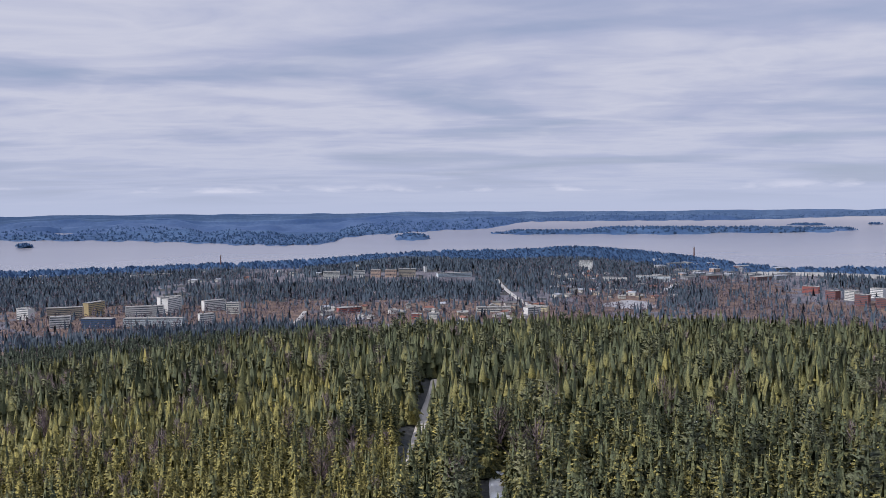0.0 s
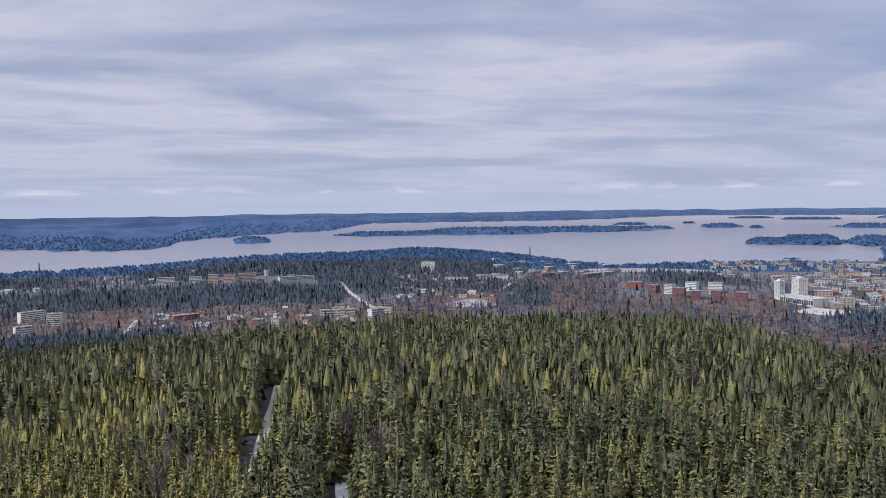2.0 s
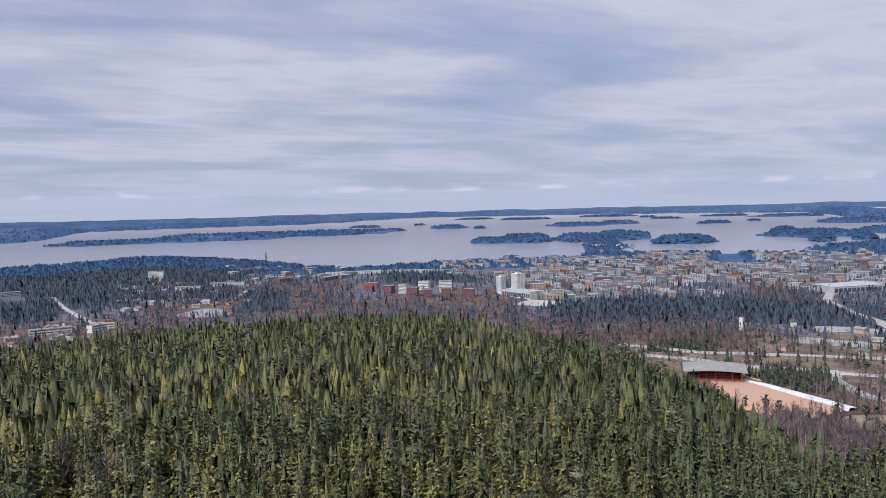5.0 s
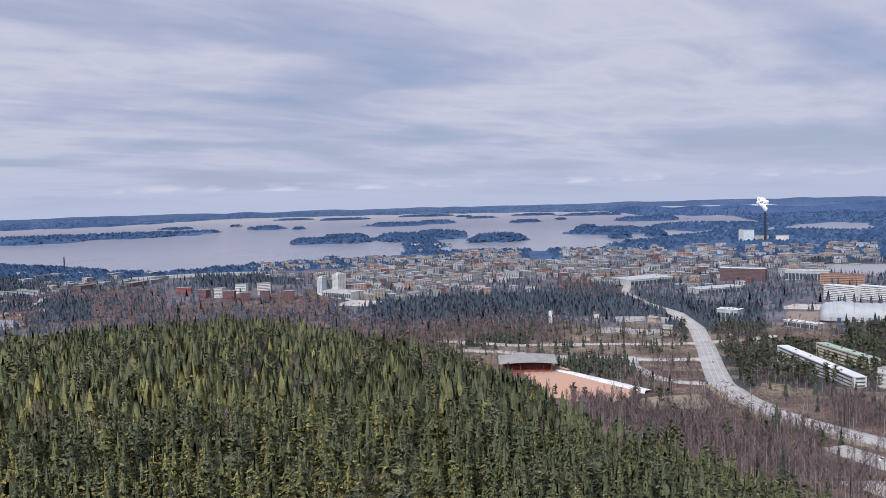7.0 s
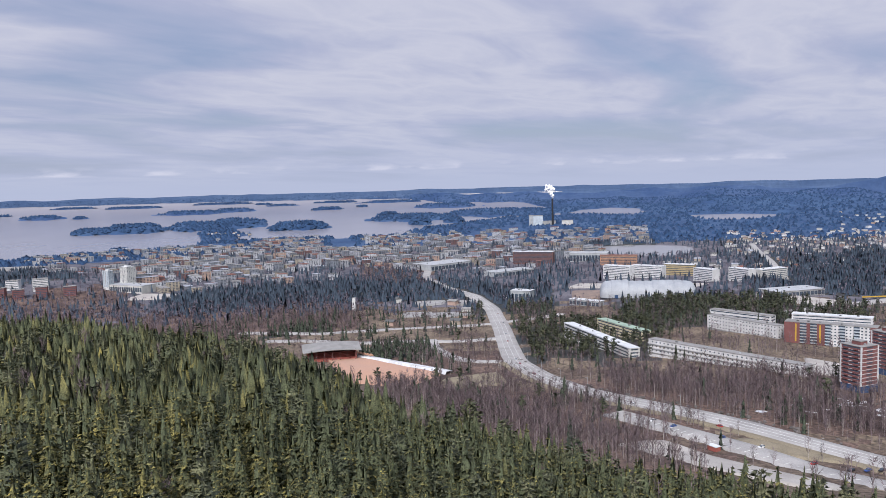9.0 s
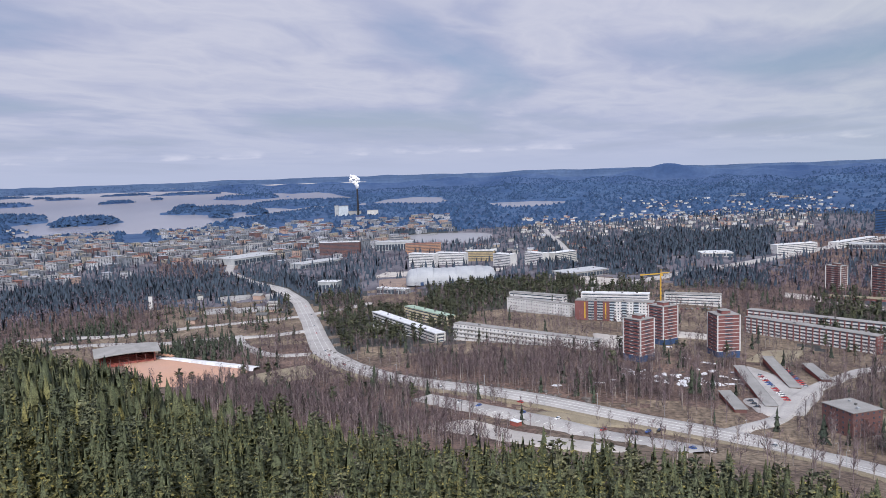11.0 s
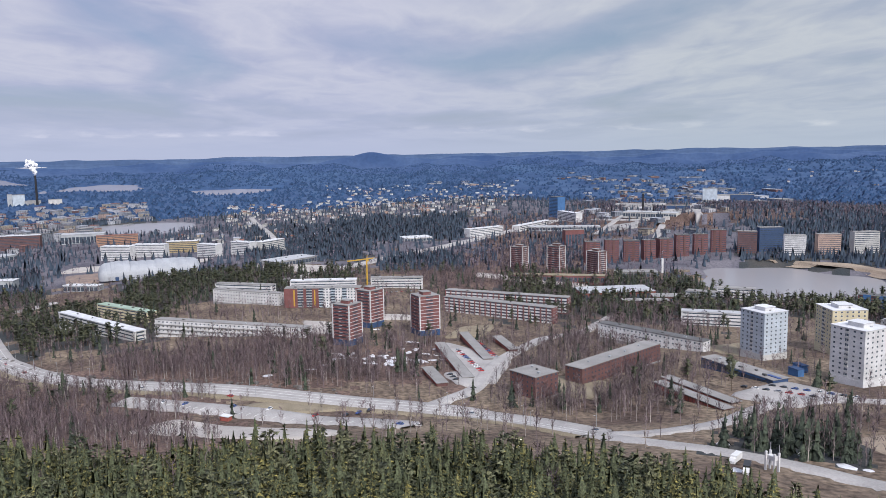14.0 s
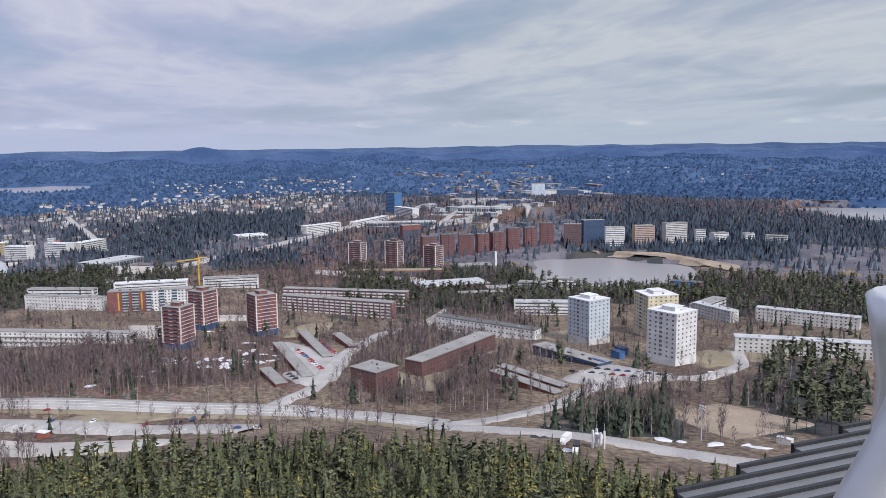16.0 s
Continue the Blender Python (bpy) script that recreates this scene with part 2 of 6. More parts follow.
def material(name, color, rough=0.8, scale=0.3, vary=0.35, bump=0.0, second=None, metal=0.0, fine=6.0, tint=None, spread=0.0, grain=None):
    """A surface with broad stains (scale per metre) and finer grain; tint: the name of a value on the mesh that shifts it to the second colour."""
    m = bpy.data.materials.new(name)
    m.use_nodes = True
    n, l = m.node_tree.nodes, m.node_tree.links
    b = n["Principled BSDF"]
    b.inputs["Roughness"].default_value, b.inputs["Metallic"].default_value = rough, metal
    b.inputs["Specular IOR Level"].default_value = 0.3
    geo = n.new("ShaderNodeNewGeometry")
    t1, t2 = n.new("ShaderNodeTexNoise"), n.new("ShaderNodeTexNoise")
    for t, s in ((t1, scale), (t2, scale * fine)):
        t.inputs["Scale"].default_value, t.inputs["Detail"].default_value = s, 5
        l.new(geo.outputs["Position"], t.inputs["Vector"])
    other = second or tuple(c * (1 - vary) for c in color)
    r = n.new("ShaderNodeMapRange")
    r.inputs["From Min"].default_value, r.inputs["From Max"].default_value = 0.35, 0.65
    mix = n.new("ShaderNodeMix")
    mix.data_type = "RGBA"
    mix.inputs[6].default_value, mix.inputs[7].default_value = (*color, 1), (*other, 1)
    if tint:
        a = n.new("ShaderNodeAttribute")
        a.attribute_name = tint
        l.new(a.outputs["Fac"], mix.inputs[0])
    elif spread:
        info = n.new("ShaderNodeObjectInfo")
        add = n.new("ShaderNodeMath")
        add.operation, add.use_clamp = "MULTIPLY_ADD", True
        l.new(info.outputs["Random"], add.inputs[0])
        add.inputs[1].default_value = spread
        l.new(t1.outputs[0], r.inputs[0])
        l.new(r.outputs[0], add.inputs[2])
        l.new(add.outputs[0], mix.inputs[0])
    else:
        l.new(t1.outputs[0], r.inputs[0])
        l.new(r.outputs[0], mix.inputs[0])
    g = n.new("ShaderNodeMix")
    g.data_type, g.blend_type = "RGBA", "MULTIPLY"
    g.inputs[0].default_value = min(1.0, vary * 1.2)
    gr = n.new("ShaderNodeMapRange")
    gr.inputs["From Min"].default_value, gr.inputs["From Max"].default_value = 0.3, 0.7
    gr.inputs["To Min"].default_value, gr.inputs["To Max"].default_value = grain or (0.55, 1.25)
    if grain:
        g.inputs[0].default_value = 1.0
    l.new(t2.outputs[0], gr.inputs[0])
    l.new(mix.outputs[2], g.inputs[6])
    l.new(gr.outputs[0], g.inputs[7])
    l.new(g.outputs[2], b.inputs["Base Color"])
    if bump:
        bp = n.new("ShaderNodeBump")
        bp.inputs["Strength"].default_value, bp.inputs["Distance"].default_value = bump, 0.1 / max(scale, 0.01)
        l.new(t2.outputs[0], bp.inputs["Height"])
        l.new(bp.outputs[0], b.inputs["Normal"])
    return m


M = {
    "soil": material("woodland_floor", (0.1, 0.07, 0.057), 0.95, 0.022, 0.5, 0.4, (0.21, 0.163, 0.118), fine=14, grain=(0.4, 1.5)),
    # a bluer copy of the soil, with distance haze in its colour
    "far_soil": material("haze_tinted_far_ground", (0.078, 0.076, 0.098), 0.95, 0.02, 0.5, 0.3, (0.162, 0.152, 0.172), fine=14),
    # the blue of distance haze is put into the far land's colour
    "far_land": material("haze_blue_wooded_land", (0.027, 0.062, 0.145), 0.95, 0.006, 0.4, 0.2, (0.05, 0.098, 0.195), fine=9),
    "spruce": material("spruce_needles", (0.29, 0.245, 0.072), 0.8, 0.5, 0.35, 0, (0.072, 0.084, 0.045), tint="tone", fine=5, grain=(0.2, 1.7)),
    "spruce_far": material("spruce_needles_far", (0.062, 0.076, 0.052), 0.9, 0.2, 0.3, 0, (0.036, 0.047, 0.036), tint="tone", fine=5, grain=(0.3, 1.6)),
    # far conifers: the needle colour is blued to stand for haze
    "spruce_hazy": material("haze_tinted_far_needles", (0.056, 0.077, 0.104), 0.9, 0.2, 0.25, 0, (0.037, 0.053, 0.079), tint="tone", fine=8),
    # woods past 2600 m: haze blue mixed into the needle colour
    "far_trees": material("haze_blue_wood_needles", (0.022, 0.053, 0.12), 0.95, 0.05, 0.25, 0, (0.033, 0.074, 0.158), tint="tone", fine=8),
    "birch": material("bare_birch_twigs", (0.225, 0.17, 0.18), 0.9, 0.2, 0.25, 0, (0.115, 0.088, 0.097), tint="tone"),
    # far birches: the twig colour is blued to stand for haze
    "birch_far": material("haze_tinted_far_twigs", (0.2, 0.163, 0.198), 0.9, 0.2, 0.25, 0, (0.105, 0.088, 0.115), tint="tone"),
    "pine_valley": material("dark_pine_needles", (0.125, 0.132, 0.08), 0.9, 0.4, 0.35, 0, (0.064, 0.074, 0.05), tint="tone", fine=5, grain=(0.25, 1.6)),
    "pine": material("pine_needles", (0.17, 0.17, 0.095), 0.9, 0.4, 0.35, 0, (0.085, 0.098, 0.06), tint="tone", fine=4, grain=(0.25, 1.6)),
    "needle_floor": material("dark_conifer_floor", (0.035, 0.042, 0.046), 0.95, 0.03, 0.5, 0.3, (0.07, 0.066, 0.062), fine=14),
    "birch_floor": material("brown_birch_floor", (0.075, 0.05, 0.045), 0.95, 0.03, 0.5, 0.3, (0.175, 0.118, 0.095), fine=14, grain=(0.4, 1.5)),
    "birch_trunk": material("pale_birch_bark", (0.42, 0.38, 0.35), 0.9, 0.6, 0.5, 0, (0.2, 0.17, 0.16), fine=5),
    "bark": material("tree_bark", (0.12, 0.085, 0.06), 0.95, 2.0, 0.4),
    "asphalt": material("pale_spring_asphalt", (0.41, 0.39, 0.375), 0.85, 0.05, 0.3, 0, (0.31, 0.295, 0.285), fine=20),
}


def water_material(name, color, rough):
    m = bpy.data.materials.new(name)
    m.use_nodes = True
    n, l = m.node_tree.nodes, m.node_tree.links
    b = n["Principled BSDF"]
    b.inputs["Roughness"].default_value, b.inputs["IOR"].default_value = rough, 1.33
    geo, t, mp = n.new("ShaderNodeNewGeometry"), n.new("ShaderNodeTexNoise"), n.new("ShaderNodeMapping")
    mp.inputs["Scale"].default_value = (0.0016, 0.004, 0.003)
    t.inputs["Scale"].default_value, t.inputs["Detail"].default_value = 1.0, 6
    mix = n.new("ShaderNodeMix")
    mix.data_type = "RGBA"
    mix.inputs[6].default_value, mix.inputs[7].default_value = (*color, 1), (*(c * 0.88 for c in color), 1)
    l.new(geo.outputs["Position"], mp.inputs[0])
    l.new(mp.outputs[0], t.inputs["Vector"])
    l.new(t.outputs[0], mix.inputs[0])
    l.new(mix.outputs[2], b.inputs["Base Color"])
    return m


# pale base colours: part of the sky's reflection is painted into the water
M["water"] = water_material("pale_lake_with_sky_sheen", (0.275, 0.27, 0.31), 0.2)
M["pond"] = water_material("pond_with_sky_sheen", (0.3, 0.29, 0.3), 0.25)
# haze before the skyline is put in as blue colour and a glow
hazy = material("haze_glow_skyline", (0.02, 0.038, 0.085), 0.95, 0.006, 0.4, 0, (0.045, 0.07, 0.125), fine=9)
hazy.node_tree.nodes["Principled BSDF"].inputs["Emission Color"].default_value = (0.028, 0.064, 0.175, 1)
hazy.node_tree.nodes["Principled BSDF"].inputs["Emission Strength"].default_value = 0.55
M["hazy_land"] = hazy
# the farthest land: paler haze, from a brighter glow
M["horizon_land"] = material("haze_glow_horizon", (0.03, 0.05, 0.1), 0.95, 0.006, 0.4, 0, (0.05, 0.075, 0.13), fine=9)
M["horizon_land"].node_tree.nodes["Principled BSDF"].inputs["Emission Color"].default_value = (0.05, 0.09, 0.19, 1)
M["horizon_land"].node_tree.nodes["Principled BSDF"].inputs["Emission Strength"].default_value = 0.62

# ---- the land, in one sheet to the skyline ----


def sheet(name, verts, faces, mats, slots=None, smooth=True, tone=None, normals=None):
    """A mesh object from arrays of places and of triangles or quads."""
    verts, faces = np.asarray(verts, np.float32), np.asarray(faces, np.int32)
    k = faces.shape[1]
    me = bpy.data.meshes.new(name)
    me.vertices.add(len(verts))
    me.vertices.foreach_set("co", verts.ravel())
    me.loops.add(faces.size)
    me.loops.foreach_set("vertex_index", faces.ravel())
    me.polygons.add(len(faces))
    me.polygons.foreach_set("loop_start", np.arange(0, faces.size, k, dtype=np.int32))
    if slots is not None:
        me.polygons.foreach_set("material_index", np.asarray(slots, np.int32))
    me.polygons.foreach_set("use_smooth", np.full(len(faces), smooth))
    for m in mats:
        me.materials.append(m)
    if tone is not None:
        me.attributes.new("tone", "FLOAT", "POINT").data.foreach_set("value", np.asarray(tone, np.float32))
    me.update(calc_edges=True)
    if normals is not None:
        me.attributes.new("custom_normal", "FLOAT_VECTOR", "POINT").data.foreach_set("vector", np.asarray(normals, np.float32).ravel())
    return new(name, me)


def polar(azs, ds):
    a, d = np.meshgrid(azs, ds)
    na, nd = len(azs), len(ds)
    i = (np.arange(nd - 1)[:, None] * na + np.arange(na - 1)[None, :]).ravel()
    return a, d, np.stack([i, i + 1, i + na + 1, i + na], 1)


AZS = np.concatenate([np.arange(-180, -40, 2.0), np.arange(-40, 140, 0.36), np.arange(140, 180.1, 2.0)])
DS = np.concatenate([np.linspace(0.5, 90, 5), np.geomspace(100, 2600, 150), np.geomspace(2640, 7000, 70), np.geomspace(7120, 26000, 70), [32000, 40000, 60000]])
a, d, quads = polar(AZS, DS)
pts = spot(a.ravel(), d.ravel())
mid = d.ravel()[quads[:, 0]]
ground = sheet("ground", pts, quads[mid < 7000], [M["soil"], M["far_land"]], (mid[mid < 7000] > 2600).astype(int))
tagged(ground, "brown spring ground and far wooded land tinted haze blue", "ground", kind="structure")
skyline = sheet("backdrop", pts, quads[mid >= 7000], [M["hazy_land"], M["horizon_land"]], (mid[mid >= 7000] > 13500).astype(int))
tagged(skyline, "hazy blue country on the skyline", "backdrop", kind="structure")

wa, wd = np.concatenate([np.arange(-180, -40, 4.0), np.arange(-40, 140, 1.0), np.arange(140, 180.1, 4.0)]), np.geomspace(2300, 19500, 90)
a, d, quads = polar(wa, wd)
a, d = a.ravel(), d.ravel()
s = drawn(d) / d
pts = np.stack([d * np.sin(np.radians(a)) * s, d * np.cos(np.radians(a)) * s, EYE + (-(d / 1000) ** 2 * 0.067 - EYE) * s], -1)
lake = tagged(sheet("water", pts, quads, [M["water"]]), "calm pale lake under a cloudy sky", "lake", kind="structure")
for pa, pd, pw, ph, lv in PONDS:
    if lv <= 0:
        continue
    ring = [(pa + pw * 1.3 * math.cos(u), pd + ph * 1.3 * math.sin(u)) for u in np.linspace(0, 2 * math.pi, 48, endpoint=False)]
    s = float(drawn(pd) / pd)
    v = [(d * s * math.sin(radians(a)), d * s * math.cos(radians(a)), EYE + (lv - (pd / 1000) ** 2 * 0.067 - EYE) * s) for a, d in ring]
    c = np.mean(v, 0)
    f = [(i, (i + 1) % 48, 48) for i in range(48)]
    f = [(b, a, c2) for a, b, c2 in f]
    tagged(sheet("water", [*v, tuple(c)], f, [M["pond"]]), "small still pond between trees and houses", "pond", kind="structure")

# ---- trees ----
rng = np.random.default_rng(7)
CELL, HALF = 4.0, 3000
taken = np.zeros((int(2 * HALF / CELL), int(2 * HALF / CELL)), bool)
paved = taken.copy()


def cells(x, y):
    return (np.clip(((np.asarray(x) + HALF) / CELL).astype(int), 0, taken.shape[0] - 1), np.clip(((np.asarray(y) + HALF) / CELL).astype(int), 0, taken.shape[1] - 1))


def azd(x, y):
    return np.degrees(np.arctan2(x, y)), np.hypot(x, y)


def zat(x, y):
    """The land's height at a place of the plan within 2600 m."""
    return height(*azd(np.asarray(x, float), np.asarray(y, float)))


def skirts(count, sides, seed, wide=0.16, low=0.04, gap=1.5):
    """A spruce seen from afar, one metre tall: ragged skirts of boughs, one above the other."""
    g = np.random.default_rng(seed)
    v, f = [], []
    for k in range(count):
        h0 = low + (0.93 - low) * k / count
        h1 = min(1.0, h0 + (1 - low) / count * gap) if k < count - 1 else 1.0
        r = wide * ((1 - h0) ** 0.88 * 1.02 + 0.015) * g.uniform(0.82, 1.12)
        i, t = len(v), g.uniform(0, 6.28)
        for j in range(sides):
            q = r * (g.uniform(0.95, 1.25) if j % 2 else g.uniform(0.55, 0.8))
            an = t + 6.283 * (j + g.uniform(-0.2, 0.2)) / sides
            v.append((q * math.cos(an), q * math.sin(an), h0 + g.uniform(-0.35, 0.25) / count * (0.6 if j % 2 else 0.2)))
        v.append((g.uniform(-0.01, 0.01), g.uniform(-0.01, 0.01), h1))
        f += [(i + j, i + (j + 1) % sides, i + sides) for j in range(sides)]
    return np.array(v), np.array(f)


def tufted(count, seed, kind="spruce", wide=0.16, low=0.05, size=1.0, whorls=16):
    """The boughs of a conifer one metre tall: short fans of needles set in whorls, thickest at the crown's edge."""
    g = np.random.default_rng(seed)
    if kind == "spruce":
        h = np.clip(low + (0.985 - low) * (1 - g.random(count) ** 0.6), 0, 0.985)
        step = 0.9 / whorls
        h = h + (np.round(h / step) * step - h) * 0.55
        an = g.uniform(0, 6.283, count)
        lump = 1 + 0.17 * np.sin(an * 3 + 40 * np.round(h / step)) + 0.1 * np.sin(an + seed)
        r = wide * ((1 - h) ** 0.82 * 1.05 + 0.012) * lump * g.uniform(0.8, 1.08, count)
        q = r * np.sqrt(g.uniform(0.4, 1.0, count))
        fall = g.uniform(0.1, 0.8, count) * (1.2 - h)
    else:
        u = g.random(count) ** 0.75
        h = low + (1 - low) * u
        an = g.uniform(0, 6.283, count)
        lump = 1 + 0.28 * np.sin(an * 2 + seed) * np.sin(h * 24 + seed * 1.7)
        r = wide * np.sqrt(np.clip(1 - (2 * u - 0.75) ** 2 / 1.65, 0.02, 1)) * lump * g.uniform(0.8, 1.1, count)
        q = r * np.sqrt(g.uniform(0.3, 1.0, count))
        fall = g.uniform(-0.6, 0.25, count)
    taper = 0.45 + 0.75 * np.clip(r / wide, 0, 1)
    span = 0.062 * taper * g.uniform(0.65, 1.35, count) * size
    half = 0.021 * taper * g.uniform(0.65, 1.35, count) * size
    veer = an + g.normal(0, 0.45, count)
    roll = g.normal(0, 0.7, count)
    p = np.stack([np.cos(an) * (q - 0.4 * span), np.sin(an) * (q - 0.4 * span), h], 1)
    tip = p + np.stack([np.cos(veer) * span, np.sin(veer) * span, -fall * span], 1)
    side = np.stack([-np.sin(veer) * np.cos(roll), np.cos(veer) * np.cos(roll), np.sin(roll)], 1) * half[:, None]
    v = np.stack([p - side, p + side, tip], 1).reshape(-1, 3)
    f = np.arange(count * 3).reshape(-1, 3)
    if kind == "spruce":
        v = np.concatenate([v, [(0.006, 0, 0.9), (-0.004, 0.006, 0.9), (-0.004, -0.006, 0.9), (0, 0, 1.0)]])
        i = count * 3
        f = np.concatenate([f, [(i, i + 1, i + 3), (i + 1, i + 2, i + 3), (i + 2, i, i + 3)]])
    return v, f


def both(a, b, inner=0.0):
    """Two meshes as one; inner: how much the second one's tone is darkened, as shade painted inside a crown."""
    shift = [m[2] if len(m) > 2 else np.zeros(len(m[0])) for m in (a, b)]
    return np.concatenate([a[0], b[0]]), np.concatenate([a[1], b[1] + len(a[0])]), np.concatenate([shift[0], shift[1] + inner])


def rounded(kind, seed=0, rough=0.34):
    """A crown whose needles are shaded as one soft, uneven body: normals that lean out from the stem and up."""
    v, f, shift = kind if len(kind) > 2 else (*kind, np.zeros(len(kind[0])))
    g = np.random.default_rng(seed)
    out = v[:, :2] / np.maximum(np.hypot(v[:, 0], v[:, 1]), 1e-4)[:, None]
    n = np.column_stack([out * 0.82, np.full(len(v), 0.5)])
    n += np.repeat(g.normal(0, rough, (len(v) // 3 + 1, 3)), 3, 0)[:len(v)]
    n /= np.linalg.norm(n, axis=1)[:, None]
    flat = np.cross(v[f[:, 1]] - v[f[:, 0]], v[f[:, 2]] - v[f[:, 0]])
    away = np.sum(flat * n[f[:, 0]], 1) < 0
    f = np.where(away[:, None], f[:, ::-1], f)
    return v, f, shift, n


def stem(r, top, sides=4, taper=0.3):
    v = [(r * math.cos(6.283 * k / sides), r * math.sin(6.283 * k / sides), -0.03) for k in range(sides)]
    v += [(x * taper, y * taper, top) for x, y, _ in v]
    f = []
    for k in range(sides):
        j = (k + 1) % sides
        f += [(k, j, sides + j), (k, sides + j, sides + k)]
    return np.array(v), np.array(f)


def birch(slivers, seed, width=0.011, trunk=True):
    """The twigs of a bare birch one metre tall: thin sprays that rise from the stem."""
    g = np.random.default_rng(seed)
    v, f = [], []
    for k in range(slivers):
        h = g.uniform(0.28, 0.9)
        an = g.uniform(0, 6.283)
        out = (0.2 * math.sin(min(1, (h - 0.2) / 0.75) * 3.0) + 0.03) * g.uniform(0.5, 1.1)
        rise = g.uniform(0.08, 0.22)
        r = g.uniform(0, 0.6) * out
        c, s = math.cos(an), math.sin(an)
        t = g.uniform(0, 6.283)
        ex, ey = math.cos(t) * width, math.sin(t) * width
        i = len(v)
        v += [(c * r - ex, s * r - ey, h), (c * r + ex, s * r + ey, h), (c * out, s * out, min(1.0, h + rise))]
        f.append((i, i + 1, i + 2))
    a, b = stem(0.011, 0.93, 3, 0.25) if trunk else (np.array([(-0.02, 0, 0), (0.02, 0, 0), (0, 0, 0.9)]), np.array([(0, 1, 2)]))
    f += [tuple(q + len(v)) for q in b]
    v += [tuple(q) for q in a]
    return np.array(v), np.array(f)


def pine(clumps, seed):
    """The crown of a pine one metre tall: uneven clumps of needles high on the stem."""
    g = np.random.default_rng(seed)
    v, f = [], []
    for k in range(clumps):
        h = g.uniform(0.5, 0.97)
        an, r = g.uniform(0, 6.283), 0.15 * math.sqrt(max(0.02, 1 - ((h - 0.66) / 0.36) ** 2)) * g.uniform(0.2, 1.1)
        s = g.uniform(0.03, 0.062)
        base = np.array([(1, 0, 0), (0, 1, 0), (-1, 0, 0), (0, -1, 0), (0, 0, 0.7), (0, 0, -0.5)]) * s * g.uniform(0.6, 1.3, (6, 1))
        i = len(v)
        v += [(r * math.cos(an) + p[0], r * math.sin(an) + p[1], h + p[2]) for p in base]
        f += [(i + p, i + q, i + 4) for p, q in ((0, 1), (1, 2), (2, 3), (3, 0))] + [(i + q, i + p, i + 5) for p, q in ((0, 1), (1, 2), (2, 3), (3, 0))]
    return np.array(v), np.array(f)


def grow(name, kinds, where, tall, mat, label, category="trees", wide=1.0, tone=None, smooth=False):
    """Many trees as one mesh: each place takes one of the kinds, turned, scaled and a little leaning."""
    where = np.asarray(where, float)
    if len(where) == 0:
        return None
    pick = rng.integers(0, len(kinds), len(where))
    turn, fat = rng.uniform(0, 6.283, len(where)), rng.uniform(0.82, 1.2, len(where)) * wide
    tone = np.clip(rng.normal(0.5, 0.27, len(where)), 0, 1) if tone is None else tone
    lean = rng.normal(0, 0.015, (len(where), 2))
    V, F, T, N, base = [], [], [], [], 0
    for k, (tv, tf, *shift) in enumerate(kinds):
        q = np.where(pick == k)[0]
        if not len(q):
            continue
        c, s, h = np.cos(turn[q])[:, None], np.sin(turn[q])[:, None], np.asarray(tall)[q][:, None]
        w = h * fat[q][:, None]
        x = (tv[:, 0] * c - tv[:, 1] * s) * w + tv[:, 2] * h * lean[q, :1]
        y = (tv[:, 0] * s + tv[:, 1] * c) * w + tv[:, 2] * h * lean[q, 1:]
        z = np.broadcast_to(tv[:, 2], x.shape) * h
        p = np.stack([x, y, z], -1) + where[q][:, None, :]
        V.append(p.reshape(-1, 3))
        if len(shift) > 1:
            n = shift[1]
            N.append(np.stack([n[:, 0] * c - n[:, 1] * s, n[:, 0] * s + n[:, 1] * c, np.broadcast_to(n[:, 2], x.shape)], -1).reshape(-1, 3))
        F.append((tf[None] + (np.arange(len(q)) * len(tv))[:, None, None]).reshape(-1, 3) + base)
        tuft = np.repeat(rng.normal(0, 0.22, (len(q), (len(tv) + 2) // 3)), 3, 1)[:, :len(tv)]
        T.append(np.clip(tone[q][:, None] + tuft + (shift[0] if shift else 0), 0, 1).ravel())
        base += len(q) * len(tv)
    ob = sheet(name, np.concatenate(V), np.concatenate(F), [mat], None, smooth or bool(N), np.concatenate(T), np.concatenate(N) if N else None)
    return tagged(ob, label, category, kind="stuff")


def scatter(az0, az1, d0, d1, per_m2, seed):
    """Random places of the plan in a sector, on a shaken grid so that stems keep their distance."""
    g = np.random.default_rng(seed)
    step = 1 / math.sqrt(per_m2)
    xs = np.arange(-d1, d1, step)
    x, y = np.meshgrid(xs, xs)
    x = (x + g.uniform(-0.42, 0.42, x.shape) * step).ravel()
    y = (y + g.uniform(-0.42, 0.42, y.shape) * step).ravel()
    az, d = azd(x, y)
    k = (az > az0) & (az < az1) & (d > d0) & (d < d1)
    return x[k], y[k], az[k], d[k]


def patches(x, y, size, seed):
    """A slow random field over the plan, about -1 to 1."""
    g = np.random.default_rng(seed)
    out = 0
    for k in range(6):
        an, f, ph = g.uniform(0, 6.283), g.uniform(0.6, 1.8) * 6.283 / size, g.uniform(0, 6.283)
        out = out + np.sin((x * math.cos(an) + y * math.sin(an)) * f + ph + 1.3 * np.sin((x * math.sin(an) - y * math.cos(an)) * f * 0.7))
    return out / 3.0


def free(x, y):
    ok = ~taken[cells(x, y)]
    az, d = azd(x, y)
    for pa, pd, pw, ph, lv in PONDS:
        ok &= np.hypot((az - pa) / pw, (d - pd) / ph) > 1.3
    return ok


def stand(x, y, sink=0.3):
    return np.stack([x, y, zat(x, y) - sink], -1)

